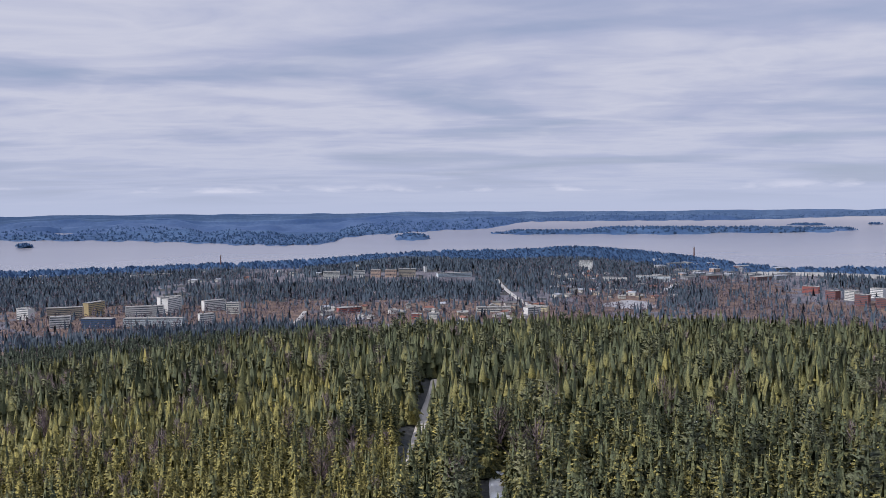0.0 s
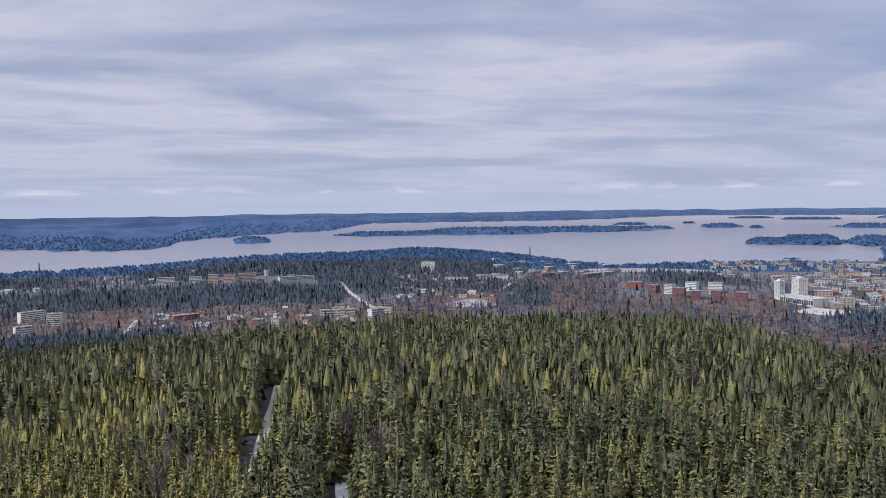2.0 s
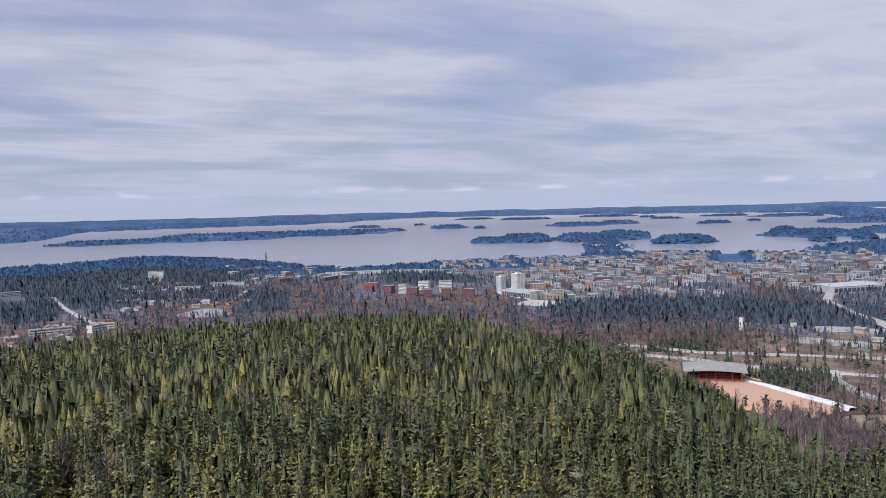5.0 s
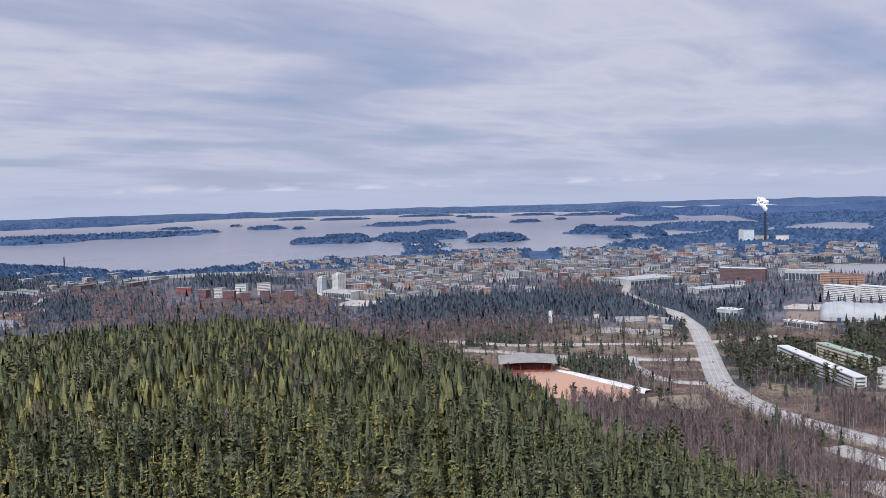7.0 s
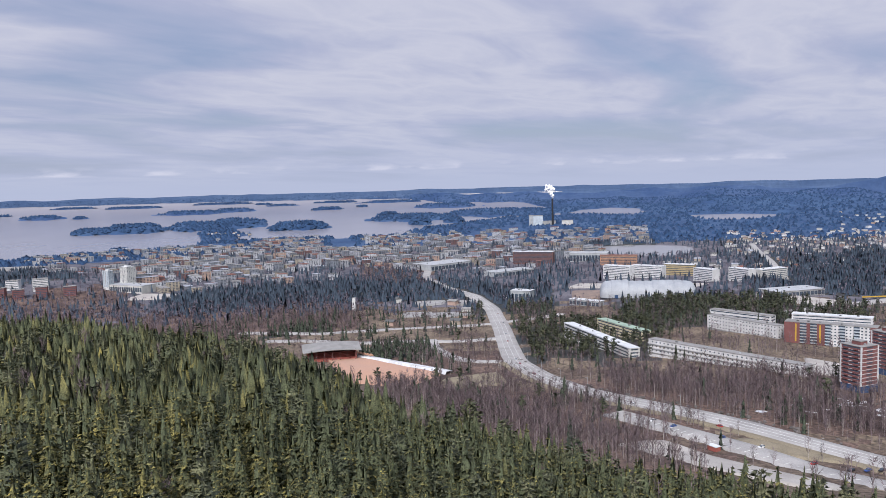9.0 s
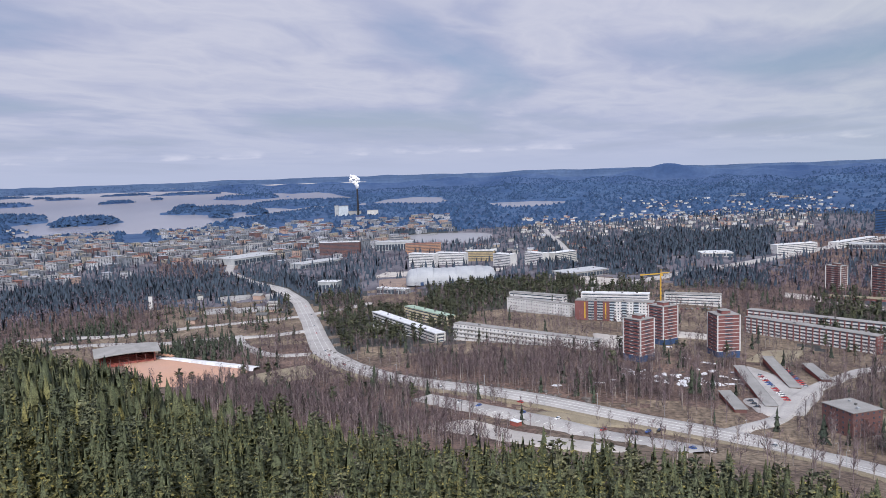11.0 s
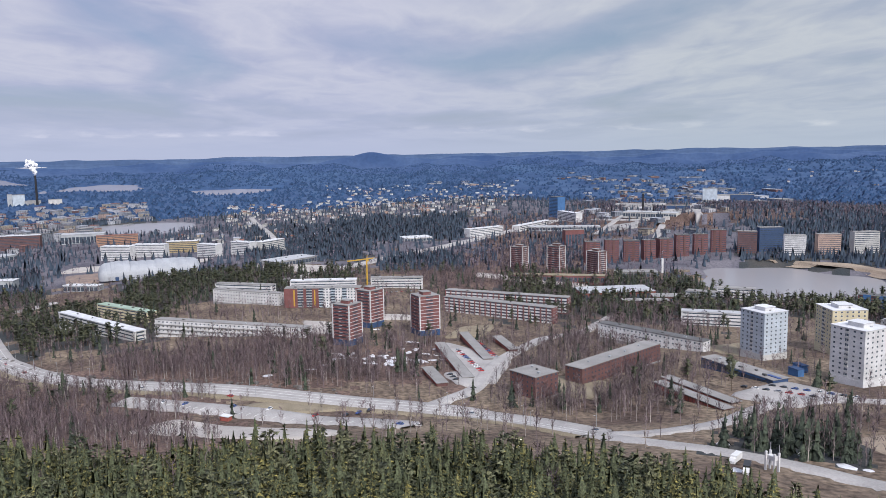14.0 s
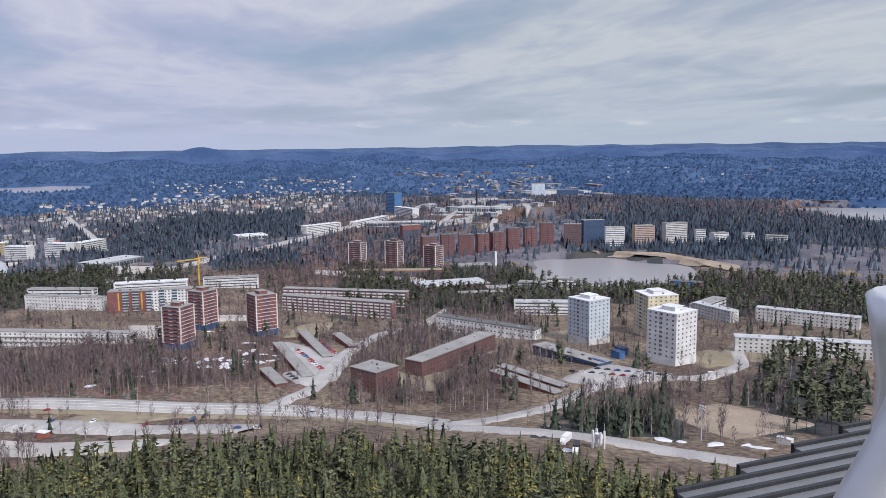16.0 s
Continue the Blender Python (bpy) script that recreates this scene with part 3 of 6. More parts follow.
# ---- the town: helpers ----
C_ = {
    "white": (0.68, 0.675, 0.68), "pale": (0.58, 0.57, 0.55), "cream": (0.62, 0.55, 0.38), "pale_blue": (0.5, 0.56, 0.62), "grey": (0.33, 0.33, 0.33), "ochre": (0.44, 0.35, 0.2),
    "pink": (0.5, 0.36, 0.3), "brick": (0.215, 0.092, 0.09), "dark_brick": (0.155, 0.082, 0.078), "red": (0.36, 0.11, 0.09), "blue": (0.07, 0.17, 0.36), "navy": (0.045, 0.085, 0.18),
    "beige": (0.42, 0.36, 0.3), "green": (0.35, 0.45, 0.36), "orange": (0.42, 0.24, 0.16), "roof_dark": (0.13, 0.13, 0.13), "roof_grey": (0.3, 0.29, 0.28),
    "roof_white": (0.68, 0.69, 0.71), "roof_light": (0.47, 0.48, 0.5), "roof_red": (0.25, 0.115, 0.09), "steel": (0.4, 0.42, 0.44), "yellow": (0.55, 0.34, 0.06), "black": (0.03, 0.03, 0.035),
}
for key, c in C_.items():
    M[key] = material(key + "_surface", c, 0.75, 0.12, 0.22, 0, tuple(v * 0.78 for v in c), fine=14, spread=0.35)


def glass_material(name, color):
    m = material(name, color, 0.12, 0.4, 0.3, spread=0.5, second=tuple(v * 2.2 for v in color))
    m.node_tree.nodes["Principled BSDF"].inputs["Specular IOR Level"].default_value = 0.6
    return m


M["pane"] = glass_material("window_glass", (0.035, 0.045, 0.06))


def facade(name, color):
    """A far wall whose rows of windows are too small to be told apart."""
    m = material(name, color, 0.75, 0.08, 0.25, 0, tuple(v * 0.75 for v in color), fine=10, spread=0.4)
    n, l = m.node_tree.nodes, m.node_tree.links
    b = n["Principled BSDF"]
    base = b.inputs["Base Color"].links[0].from_socket
    geo = n.new("ShaderNodeNewGeometry")
    sep, sn = n.new("ShaderNodeSeparateXYZ"), n.new("ShaderNodeSeparateXYZ")
    l.new(geo.outputs["Position"], sep.inputs[0])
    l.new(geo.outputs["Normal"], sn.inputs[0])

    def op(kind, a, b2=None):
        q = n.new("ShaderNodeMath")
        q.operation = kind
        for i, v in enumerate((a, b2)):
            if isinstance(v, (int, float)):
                q.inputs[i].default_value = v
            elif v is not None:
                l.new(v, q.inputs[i])
        return q.outputs[0]

    row = op("GREATER_THAN", op("FRACT", op("DIVIDE", sep.outputs[2], 3.1)), 0.52)
    col = op("GREATER_THAN", op("FRACT", op("DIVIDE", op("ADD", sep.outputs[0], sep.outputs[1]), 3.4)), 0.45)
    side = op("LESS_THAN", op("ABSOLUTE", sn.outputs[2]), 0.4)
    mix = n.new("ShaderNodeMix")
    mix.data_type = "RGBA"
    l.new(op("MULTIPLY", op("MULTIPLY", row, col), side), mix.inputs[0])
    l.new(base, mix.inputs[6])
    mix.inputs[7].default_value = (0.06, 0.07, 0.09, 1)
    l.new(mix.outputs[2], b.inputs["Base Color"])
    return m


# far whites and greys have a little haze blue mixed into their colour
C_["pale_wall"], C_["sand"] = (0.56, 0.57, 0.61), (0.42, 0.37, 0.3)
C_["off_white"], C_["cool_grey"], C_["dull_brick"] = (0.38, 0.39, 0.43), (0.24, 0.26, 0.3), (0.2, 0.11, 0.105)
FAR_WALLS = [facade("far_wall_" + k, C_[k]) for k in ("off_white", "cool_grey", "pale_wall", "cool_grey", "pale_wall", "cool_grey", "off_white", "sand", "dull_brick", "off_white", "pink")]
UNIT = {}


def unit_box(mat, bevel=0.0):
    """A box one metre each way, standing on its middle, shared by all that have this material."""
    if mat not in UNIT:
        bm = bmesh.new()
        bmesh.ops.create_cube(bm, size=1.0, matrix=Matrix.Translation((0, 0, 0.5)))
        me = bpy.data.meshes.new("box")
        bm.to_mesh(me)
        bm.free()
        me.materials.append(M[mat] if isinstance(mat, str) else mat)
        UNIT[mat] = me
    return UNIT[mat]


def part(name, bm, mat, parent, label=""):
    me = bpy.data.meshes.new(name)
    bm.to_mesh(me)
    bm.free()
    me.materials.append(M[mat] if isinstance(mat, str) else mat)
    ob = new(name, me)
    ob.parent = parent
    return tagged(ob, label)


def block(name, parent, mat, x, y, z, sx, sy, sz, turn=0.0, label=""):
    """A box part: middle of its underside, its sizes and its turn, in the thing's own axes."""
    ob = new(name, unit_box(mat))
    ob.parent = parent
    ob.matrix_basis = pose(x, y, z, 0, 0, turn) @ Matrix.Diagonal((sx, sy, sz, 1))
    return tagged(ob, label)


def thing(name, x, y, z, heading, label, category, group="", size=1.0):
    ob = new(name)
    ob.empty_display_size = 1.0
    ob.matrix_basis = pose(x, y, z, 0, 0, heading) @ Matrix.Diagonal((size, size, size, 1))
    return tagged(ob, label, category, group)


def mark(x, y, length, depth, heading, margin=3.0):
    """Keep trees off a rectangle of the plan."""
    u = np.arange(-length / 2 - margin, length / 2 + margin + 2, 2.0)
    v = np.arange(-depth / 2 - margin, depth / 2 + margin + 2, 2.0)
    a, b = np.meshgrid(u, v)
    c, s = math.cos(radians(heading)), math.sin(radians(heading))
    taken[cells(x + a * c - b * s, y + a * s + b * c)] = True


def base_height(x, y, length, depth, heading):
    c, s = math.cos(radians(heading)), math.sin(radians(heading))
    p = [(x + u * length / 2 * c - v * depth / 2 * s, y + u * length / 2 * s + v * depth / 2 * c) for u in (-1, 0, 1) for v in (-1, 0, 1)]
    return float(np.mean([float(zat(a, b)) for a, b in p]))


def window_mesh(w, h, kind="white"):
    """One window: a frame that stands a little proud, with the pane set back in it and a bar across."""
    key = ("window", w, h, kind)
    if key not in UNIT:
        bm = bmesh.new()
        outer = [bm.verts.new(p) for p in ((-w / 2, 0, 0), (w / 2, 0, 0), (w / 2, 0, h), (-w / 2, 0, h))]
        front = [bm.verts.new((v.co.x, -0.06, v.co.z)) for v in outer]
        e = 0.12
        inner = [bm.verts.new(p) for p in ((-w / 2 + e, -0.06, e), (w / 2 - e, -0.06, e), (w / 2 - e, -0.06, h - e), (-w / 2 + e, -0.06, h - e))]
        deep = [bm.verts.new((v.co.x, -0.012, v.co.z)) for v in inner]
        for k in range(4):
            j = (k + 1) % 4
            bm.faces.new((outer[k], outer[j], front[j], front[k]))
            bm.faces.new((front[k], front[j], inner[j], inner[k]))
            bm.faces.new((inner[k], inner[j], deep[j], deep[k]))
        bm.faces.new(deep).material_index = 1
        bm.normal_update()
        me = bpy.data.meshes.new("window")
        bm.to_mesh(me)
        bm.free()
        me.materials.append(M[kind])
        me.materials.append(M["pane"])
        UNIT[key] = me
    return UNIT[key]


def windows(parent, face, length, depth, storeys, rise, foot, w=1.7, h=1.45, step=3.8, frame_kind="white", first=0):
    """Windows, storey by storey, on one side of a house: face 0 front, 1 right end, 2 back, 3 left end."""
    run, off = (length, depth / 2) if face in (0, 2) else (depth, length / 2)
    n = max(1, int((run - 1.2) / step))
    me = window_mesh(w, h, frame_kind)
    for f in range(first, storeys):
        for k in range(n):
            u = (k + 0.5 - n / 2) * run / n * 0.97
            ob = new("window", me)
            ob.parent = parent
            ob.matrix_basis = pose(0, 0, 0, 0, 0, 90 * face) @ pose(u, -off - 0.004, foot + rise * f + rise * 0.34)


def roof_top(parent, length, depth, z, mat, vents=3, lip=0.35):
    """A flat roof: a slab with a raised rim, and vent boxes on it."""
    bm = bmesh.new()
    bmesh.ops.create_cube(bm, size=1.0, matrix=Matrix.Translation((0, 0, z + 0.2)) @ Matrix.Diagonal((length + 2 * lip, depth + 2 * lip, 0.4, 1)))
    top = max(bm.faces, key=lambda q: q.calc_center_median().z)
    bmesh.ops.inset_region(bm, faces=[top], thickness=0.3)
    bmesh.ops.translate(bm, verts=top.verts, vec=(0, 0, -0.2))
    roof = part("roof", bm, mat, parent)
    g = random.Random(int(length * 31 + depth * 7))
    for k in range(vents):
        u = (k + 0.5) / vents - 0.5
        block("roof_vent", roof, "roof_dark" if g.random() < 0.5 else "steel", u * length * 0.85, g.uniform(-0.25, 0.25) * depth, z + 0.16, g.uniform(1.0, 2.6), g.uniform(0.9, 1.8), g.uniform(0.7, 1.5))
    return roof


def slab_house(x, y, length, depth, high, heading, storeys, wall="white", roof="roof_grey", label="white flats", style="plain", faces=(0, 1, 3), vents=4, step=3.8, frame_kind="white", category="apartment block", group=""):
    """A block of flats, with its front towards its own -y."""
    z = base_height(x, y, length, depth, heading) - 0.4
    ob = thing("apartment_building", x, y, z, heading, label, category, group)
    mark(x, y, length, depth, heading, 8)
    rise = (high - 1.0) / storeys
    block("wall", ob, wall, 0, 0, -4, length, depth, high + 4)
    roof_top(ob, length, depth, high, roof, vents)
    if style == "plain":
        block("plinth", ob, "grey", 0, 0, -4, length + 0.12, depth + 0.12, 5.0)
        for f in faces:
            windows(ob, f, length, depth, storeys, rise, 1.0, step=step, frame_kind=frame_kind)
    if style == "rows":
        for f in range(storeys):
            block("ribbon_window", ob, "pane", 0, 0, 1.0 + rise * (f + 0.4), length * 0.96, depth + 0.12, rise * 0.34)
            for u in (-1, 1) if math.hypot(x, y) < 1150 else ():
                block("ribbon_window", ob, "pane", u * (length / 2 + 0.01), 0, 1.0 + rise * (f + 0.36), 0.1, depth * 0.7, rise * 0.42)
    if style == "bays":
        n = max(3, int(length / 6.4))
        for k in range(n + 1):
            block("pier", ob, "brick", (k / n - 0.5) * (length - 1.0), -depth / 2 - 0.25, 0, 1.2, 1.0, high - 0.4)
        for f in range(storeys):
            for k in range(n):
                u = ((k + 0.5) / n - 0.5) * (length - 1.0)
                block("balcony_front", ob, "white", u, -depth / 2 - 0.3, 1.0 + rise * f, length / n - 1.3, 0.2, rise * 0.5)
                block("ribbon_window", ob, "pane", u, -depth / 2, 1.0 + rise * (f + 0.52), length / n - 2.0, 0.1, rise * 0.36)
        windows(ob, 1, length, depth, storeys, rise, 1.0)
        windows(ob, 3, length, depth, storeys, rise, 1.0)
    if style == "gallery":
        for f in range(storeys):
            block("gallery_slab", ob, "pale", 0, -depth / 2 - 0.6, 1.0 + rise * f - 0.1, length, 1.2, 0.3)
            block("gallery_rail", ob, "white", 0, -depth / 2 - 1.15, 1.0 + rise * f + 0.2, length, 0.1, 0.9)
            windows(ob, 0, length, depth, f + 1, rise, 1.0, step=4.4, frame_kind="ochre" if f == 1 else "white", first=f)
        windows(ob, 1, length, depth, storeys, rise, 1.0)
    return ob


def tower_house(x, y, side_a, side_b, high, heading, storeys, wall, label, style="windows", base="pale", roof="roof_white", faces=(0, 1, 3)):
    """A point block: a square tower of flats with a lift house on its roof."""
    z = base_height(x, y, side_a, side_b, heading) + 1.2
    ob = thing("apartment_tower", x, y, z, heading, label, "apartment tower", "towers of flats")
    mark(x, y, side_a, side_b, heading, 9)
    foot = 4.4
    rise = (high - foot) / storeys
    block("wall", ob, wall, 0, 0, -4, side_a, side_b, high + 4)
    block("base_storey", ob, base, 0, 0, -4, side_a + 0.3, side_b + 0.3, foot + 3.8)
    roof_top(ob, side_a, side_b, high, roof, 2)
    block("lift_house", ob, "white" if style == "windows" else wall, 0, 0, high + 0.2, side_a * 0.45, side_b * 0.4, 2.6)
    block("lift_roof", ob, roof, 0, 0, high + 2.8, side_a * 0.5, side_b * 0.45, 0.3)
    if style == "bands":
        for f in range(storeys):
            block("band", ob, "white", 0, 0, foot + rise * f, side_a + 0.3, side_b + 0.3, rise * 0.13)
            block("ribbon_window", ob, "pane", 0, 0, foot + rise * (f + 0.52), side_a * 0.82, side_b + 0.08, rise * 0.3)
            block("ribbon_window", ob, "pane", 0, 0, foot + rise * (f + 0.52), side_a + 0.08, side_b * 0.35, rise * 0.3)
        for u in (-1, 1):
            for v in (-1, 1):
                block("corner_pier", ob, "white", u * side_a / 2, v * side_b / 2, foot, 0.9, 0.9, high - foot)
        for f in range(storeys):
            for u in (-0.24, 0.24):
                block("balcony", ob, "brick", u * side_a, -side_b / 2 - 0.4, foot + rise * f + 0.3, side_a * 0.26, 0.8, rise * 0.4)
    else:
        for f in faces:
            windows(ob, f, side_a, side_b, storeys, rise, foot, 1.7, 1.4, 3.9)
        for f in range(storeys):
            block("balcony_slot", ob, "pane", -side_a * 0.02, -side_b / 2 + 0.02, foot + rise * (f + 0.25), side_a * 0.1, 0.12, rise * 0.6)
            block("balcony_rail", ob, "pale", -side_a * 0.02, -side_b / 2 - 0.1, foot + rise * f, side_a * 0.12, 0.3, rise * 0.3)
    return ob


def long_low(name, x, y, length, depth, high, heading, wall, roof, label, category, doors=0, door_mat="red", group=""):
    """Garages, shops and halls: a low body, a roof with an overhang, and doors or panes along the front."""
    z = base_height(x, y, length, depth, heading) + 0.3
    ob = thing(name, x, y, z, heading, label, category, group)
    mark(x, y, length, depth, heading, 2)
    block("wall", ob, wall, 0, 0, -4, length, depth, high + 4)
    roof_top(ob, length, depth, high, roof, 0 if high < 4 else 5, 0.6)
    for k in range(doors):
        block("door" if high < 5 else "window", ob, door_mat, ((k + 0.5) / doors - 0.5) * length, -depth / 2 - 0.02, 0.25, length / doors * 0.82, 0.1, high * 0.7)
    return ob


# ---- roads ----
def ribbon(name, path, width, mat, label, up=0.35, category="road", keep=4.0, offset=0.0):
    """A strip of road laid over the land along a line of the plan."""
    path = np.array(path, float)
    seg = np.hypot(*np.diff(path, axis=0).T)
    run = np.concatenate([[0], np.cumsum(seg)])
    n = max(4, int(run[-1] / 7))
    t = np.linspace(0, run[-1], n)
    c = np.stack([np.interp(t, run, path[:, k]) for k in (0, 1)], 1)
    for _ in range(3):
        c[1:-1] = (c[:-2] + 2 * c[1:-1] + c[2:]) / 4
    tan = np.gradient(c, axis=0)
    tan /= np.maximum(np.hypot(*tan.T), 1e-6)[:, None]
    nor = np.stack([-tan[:, 1], tan[:, 0]], 1)
    c = c + nor * offset
    cols = 7
    v = []
    edge = min(1.6, 0.25 * width)
    mid = zat(c[:, 0], c[:, 1])
    for k in range(cols):
        # the outermost columns slope down into the ground
        outer = k in (0, cols - 1)
        off = np.clip((k - 1) / (cols - 3) - 0.5, -0.5, 0.5) * width + (edge * (1 if k else -1) if outer else 0)
        p = c + nor * off
        z = np.maximum(zat(p[:, 0], p[:, 1]), mid - 0.5) + up + 0.0005 * np.hypot(*p.T)
        v.append(np.column_stack([p, zat(p[:, 0], p[:, 1]) - (1.2 if edge > 1 else 0.1) if outer else z]))
        taken[cells(p[:, 0], p[:, 1])] = True
    fine = np.repeat(c, 3, 0)
    fine[1::3] += (np.roll(c, -1, 0) - c) / 3 * (np.arange(n) < n - 1)[:, None]
    fine[2::3] += (np.roll(c, -1, 0) - c) * 2 / 3 * (np.arange(n) < n - 1)[:, None]
    across = np.repeat(nor, 3, 0)
    for side in (-1, 1):
        for r in np.arange(0, width / 2 + keep, 2.0):
            p = fine + across * side * r
            taken[cells(p[:, 0], p[:, 1])] = True
            if r < width / 2 + 1:
                paved[cells(p[:, 0], p[:, 1])] = True
    v = np.concatenate(v)
    i = (np.arange(cols - 1)[:, None] * n + np.arange(n - 1)[None, :]).ravel()
    ob = sheet(name, v, np.stack([i, i + 1, i + n + 1, i + n], 1)[:, ::-1], [M[mat]])
    return tagged(ob, label, category, kind="structure")


def patch(name, outline, mat, label, up=0.3, category="pavement", sunk=True):
    """A flat area laid over the land inside an outline of the plan."""
    o = np.array(outline, float)
    seg = np.hypot(*(np.roll(o, -1, 0) - o).T)
    run = np.concatenate([[0], np.cumsum(seg)])
    t = np.linspace(0, run[-1], max(24, min(150, int(run[-1] / 5))), endpoint=False)
    closed = np.vstack([o, o[:1]])
    rim = np.stack([np.interp(t, run, closed[:, k]) for k in (0, 1)], 1)
    for _ in range(2):
        rim = (np.roll(rim, 1, 0) + 2 * rim + np.roll(rim, -1, 0)) / 4
    mid = rim.mean(0)
    rings = min(22, max(4, int(np.hypot(*(rim - mid).T).max() / 6))) + 1
    n = len(rim)
    away = (rim - mid) / np.maximum(np.hypot(*(rim - mid).T), 1e-6)[:, None]
    p = np.concatenate([mid + (rim - mid) * k / (rings - 1) for k in range(1, rings)] + [rim + away * 1.8, mid[None]])
    f = []
    for k in range(rings - 1):
        for j in range(n):
            q = (j + 1) % n
            f.append((k * n + j, (k + 1) * n + j, (k + 1) * n + q, k * n + q))
    for j in range(n):
        f.append((rings * n, j, (j + 1) % n, rings * n))
    for q in np.linspace(0, 1.0, 40):
        e = mid + (np.repeat(rim, 4, 0) + np.tile(np.arange(4)[:, None] / 4, (n, 1)) * np.repeat(np.roll(rim, -1, 0) - rim, 4, 0) - mid) * q
        taken[cells(e[:, 0], e[:, 1])] = True
        if sunk:
            paved[cells(e[:, 0], e[:, 1])] = True
    v = np.column_stack([p, zat(p[:, 0], p[:, 1]) + up + 0.0005 * np.hypot(*p.T)])
    v[(rings - 1) * n:rings * n, 2] -= up + 1.4 if sunk else up + 0.5
    quads = [q for q in f if len(set(q)) == 4]
    tris = [(q[0], q[1], q[2]) for q in f if len(set(q)) == 3]
    tri = np.array([w for a2, b2, c2, d2 in quads for w in ((a2, b2, c2), (a2, c2, d2))] + tris)
    x, y = v[:, 0], v[:, 1]
    turn = np.sum((x[tri[:, 1]] - x[tri[:, 0]]) * (y[tri[:, 2]] - y[tri[:, 0]]) - (x[tri[:, 2]] - x[tri[:, 0]]) * (y[tri[:, 1]] - y[tri[:, 0]]))
    ob = sheet(name, v, tri if turn > 0 else tri[:, ::-1], [M[mat]])
    return tagged(ob, label, category, kind="structure")


M["grass"] = material("old_spring_grass", (0.29, 0.245, 0.175), 0.95, 0.06, 0.4, 0.2, (0.215, 0.18, 0.125), fine=20)
M["gravel"] = material("pale_gravel", (0.47, 0.435, 0.4), 0.95, 0.04, 0.25, 0.2, (0.37, 0.34, 0.315), fine=25)
M["clay"] = material("orange_sports_ground", (0.5, 0.29, 0.2), 0.9, 0.02, 0.15, 0, (0.46, 0.29, 0.22), fine=25)
M["snow"] = material("old_dirty_snow", (0.72, 0.73, 0.77), 0.7, 0.15, 0.25, 0.3, (0.5, 0.49, 0.48), fine=8)
M["sand"] = material("bare_tan_earth", (0.36, 0.29, 0.22), 0.95, 0.03, 0.35, 0.3, (0.24, 0.19, 0.15), fine=18)
M["rubble"] = material("demolition_rubble", (0.3, 0.22, 0.18), 0.95, 0.1, 0.4, 0.5, (0.2, 0.16, 0.14), fine=8)
M["lot"] = material("grey_yards", (0.34, 0.33, 0.32), 0.9, 0.02, 0.35, 0, (0.24, 0.23, 0.22), fine=14)
M["paint"] = material("road_paint", (0.7, 0.7, 0.68), 0.7, 0.3, 0.3)
MAIN = [(1252, 774), (1151, 655), (1021, 550), (861, 452), (726, 373), (652, 328), (596, 277), (555, 228), (528, 174), (505, 122), (484, 85), (453, 26), (426, -38), (385, -76), (356, -95)]
ribbon("road", MAIN, 21, "asphalt", "pale grey four lane road down in the valley")
ribbon("road_verge", MAIN[5:], 4.6, "grass", "narrow strip of old grass between carriageways", 0.3, "verge", 0, -13.4)
ribbon("road_marking", MAIN, 0.35, "paint", "worn white line along the road", 0.45, "road marking", 0)
for off in (-5.2, 5.2):
    ribbon("road_marking", MAIN, 0.25, "paint", "worn white line along the road", 0.45, "road marking", 0, off)
ribbon("road", [(356, -95), (348, -119), (363, -152), (403, -195), (419, -230), (409, -280), (440, -330), (486, -359)], 9, "asphalt", "pale grey street among flats")
ribbon("road", [(362, -88), (314, -119), (286, -148), (259, -167), (237, -178), (200, -215)], 10, "asphalt", "pale grey road up the hillside")
ribbon("road", [(440, -17), (480, -49), (536, -63), (586, -84), (664, -126), (702, -171), (805, -227)], 9, "asphalt", "pale grey side street between garages and flats")
ribbon("road", [(718, 763), (724, 637), (799, 571), (879, 485), (1000, 430)], 11, "asphalt", "pale highway across the valley")
ribbon("road", [(672, 672), (691, 542), (730, 491), (742, 443), (790, 405)], 11, "asphalt", "pale highway across the valley")
ribbon("road", [(743, 480), (690, 440), (655, 400), (638, 371), (648, 340)], 9, "asphalt", "curved slip road in the valley")
ribbon("road", [(2419, 438), (1769, 275), (1369, 187)], 14, "asphalt", "long straight street through the suburb")
ribbon("road", [(1252, 774), (1419, 930), (1644, 1064), (2185, 1218)], 16, "asphalt", "wide street into the town")
ribbon("road", [(1039, 155), (1139, 102), (1326, 2), (1547, -129), (1817, -303), (1956, -445), (2194, -565), (2330, -760)], 20, "asphalt", "pale motorway winding out of town")
ribbon("road", [(1700, -480), (1766, -578), (1852, -678), (2301, -886)], 18, "asphalt", "wide pale road through the trade area")
ribbon("road", [(-4, 372), (-5, 334), (-7, 300), (-8.5, 265), (-9.5, 238), (-9, 215)], 3.4, "gravel", "narrow gravel road between spruces", keep=3.0)
ribbon("path", [(14.5, 218), (13.5, 195), (12.5, 175), (11, 158)], 3.0, "snow", "snowy track between tall spruces", keep=2.0, category="path")
ribbon("road", [(132, 1917), (148, 1706), (166, 1430)], 8, "asphalt", "pale road over the far hill")
ribbon("road", [(-257, 1439), (-240, 1230)], 7, "asphalt", "pale street between far flats")
ribbon("parking_area", [(492, 176), (462, 122), (428, 62), (402, 22), (378, -6)], 17, "asphalt", "parking strip beside the main road", 0.3, "car park", 1)
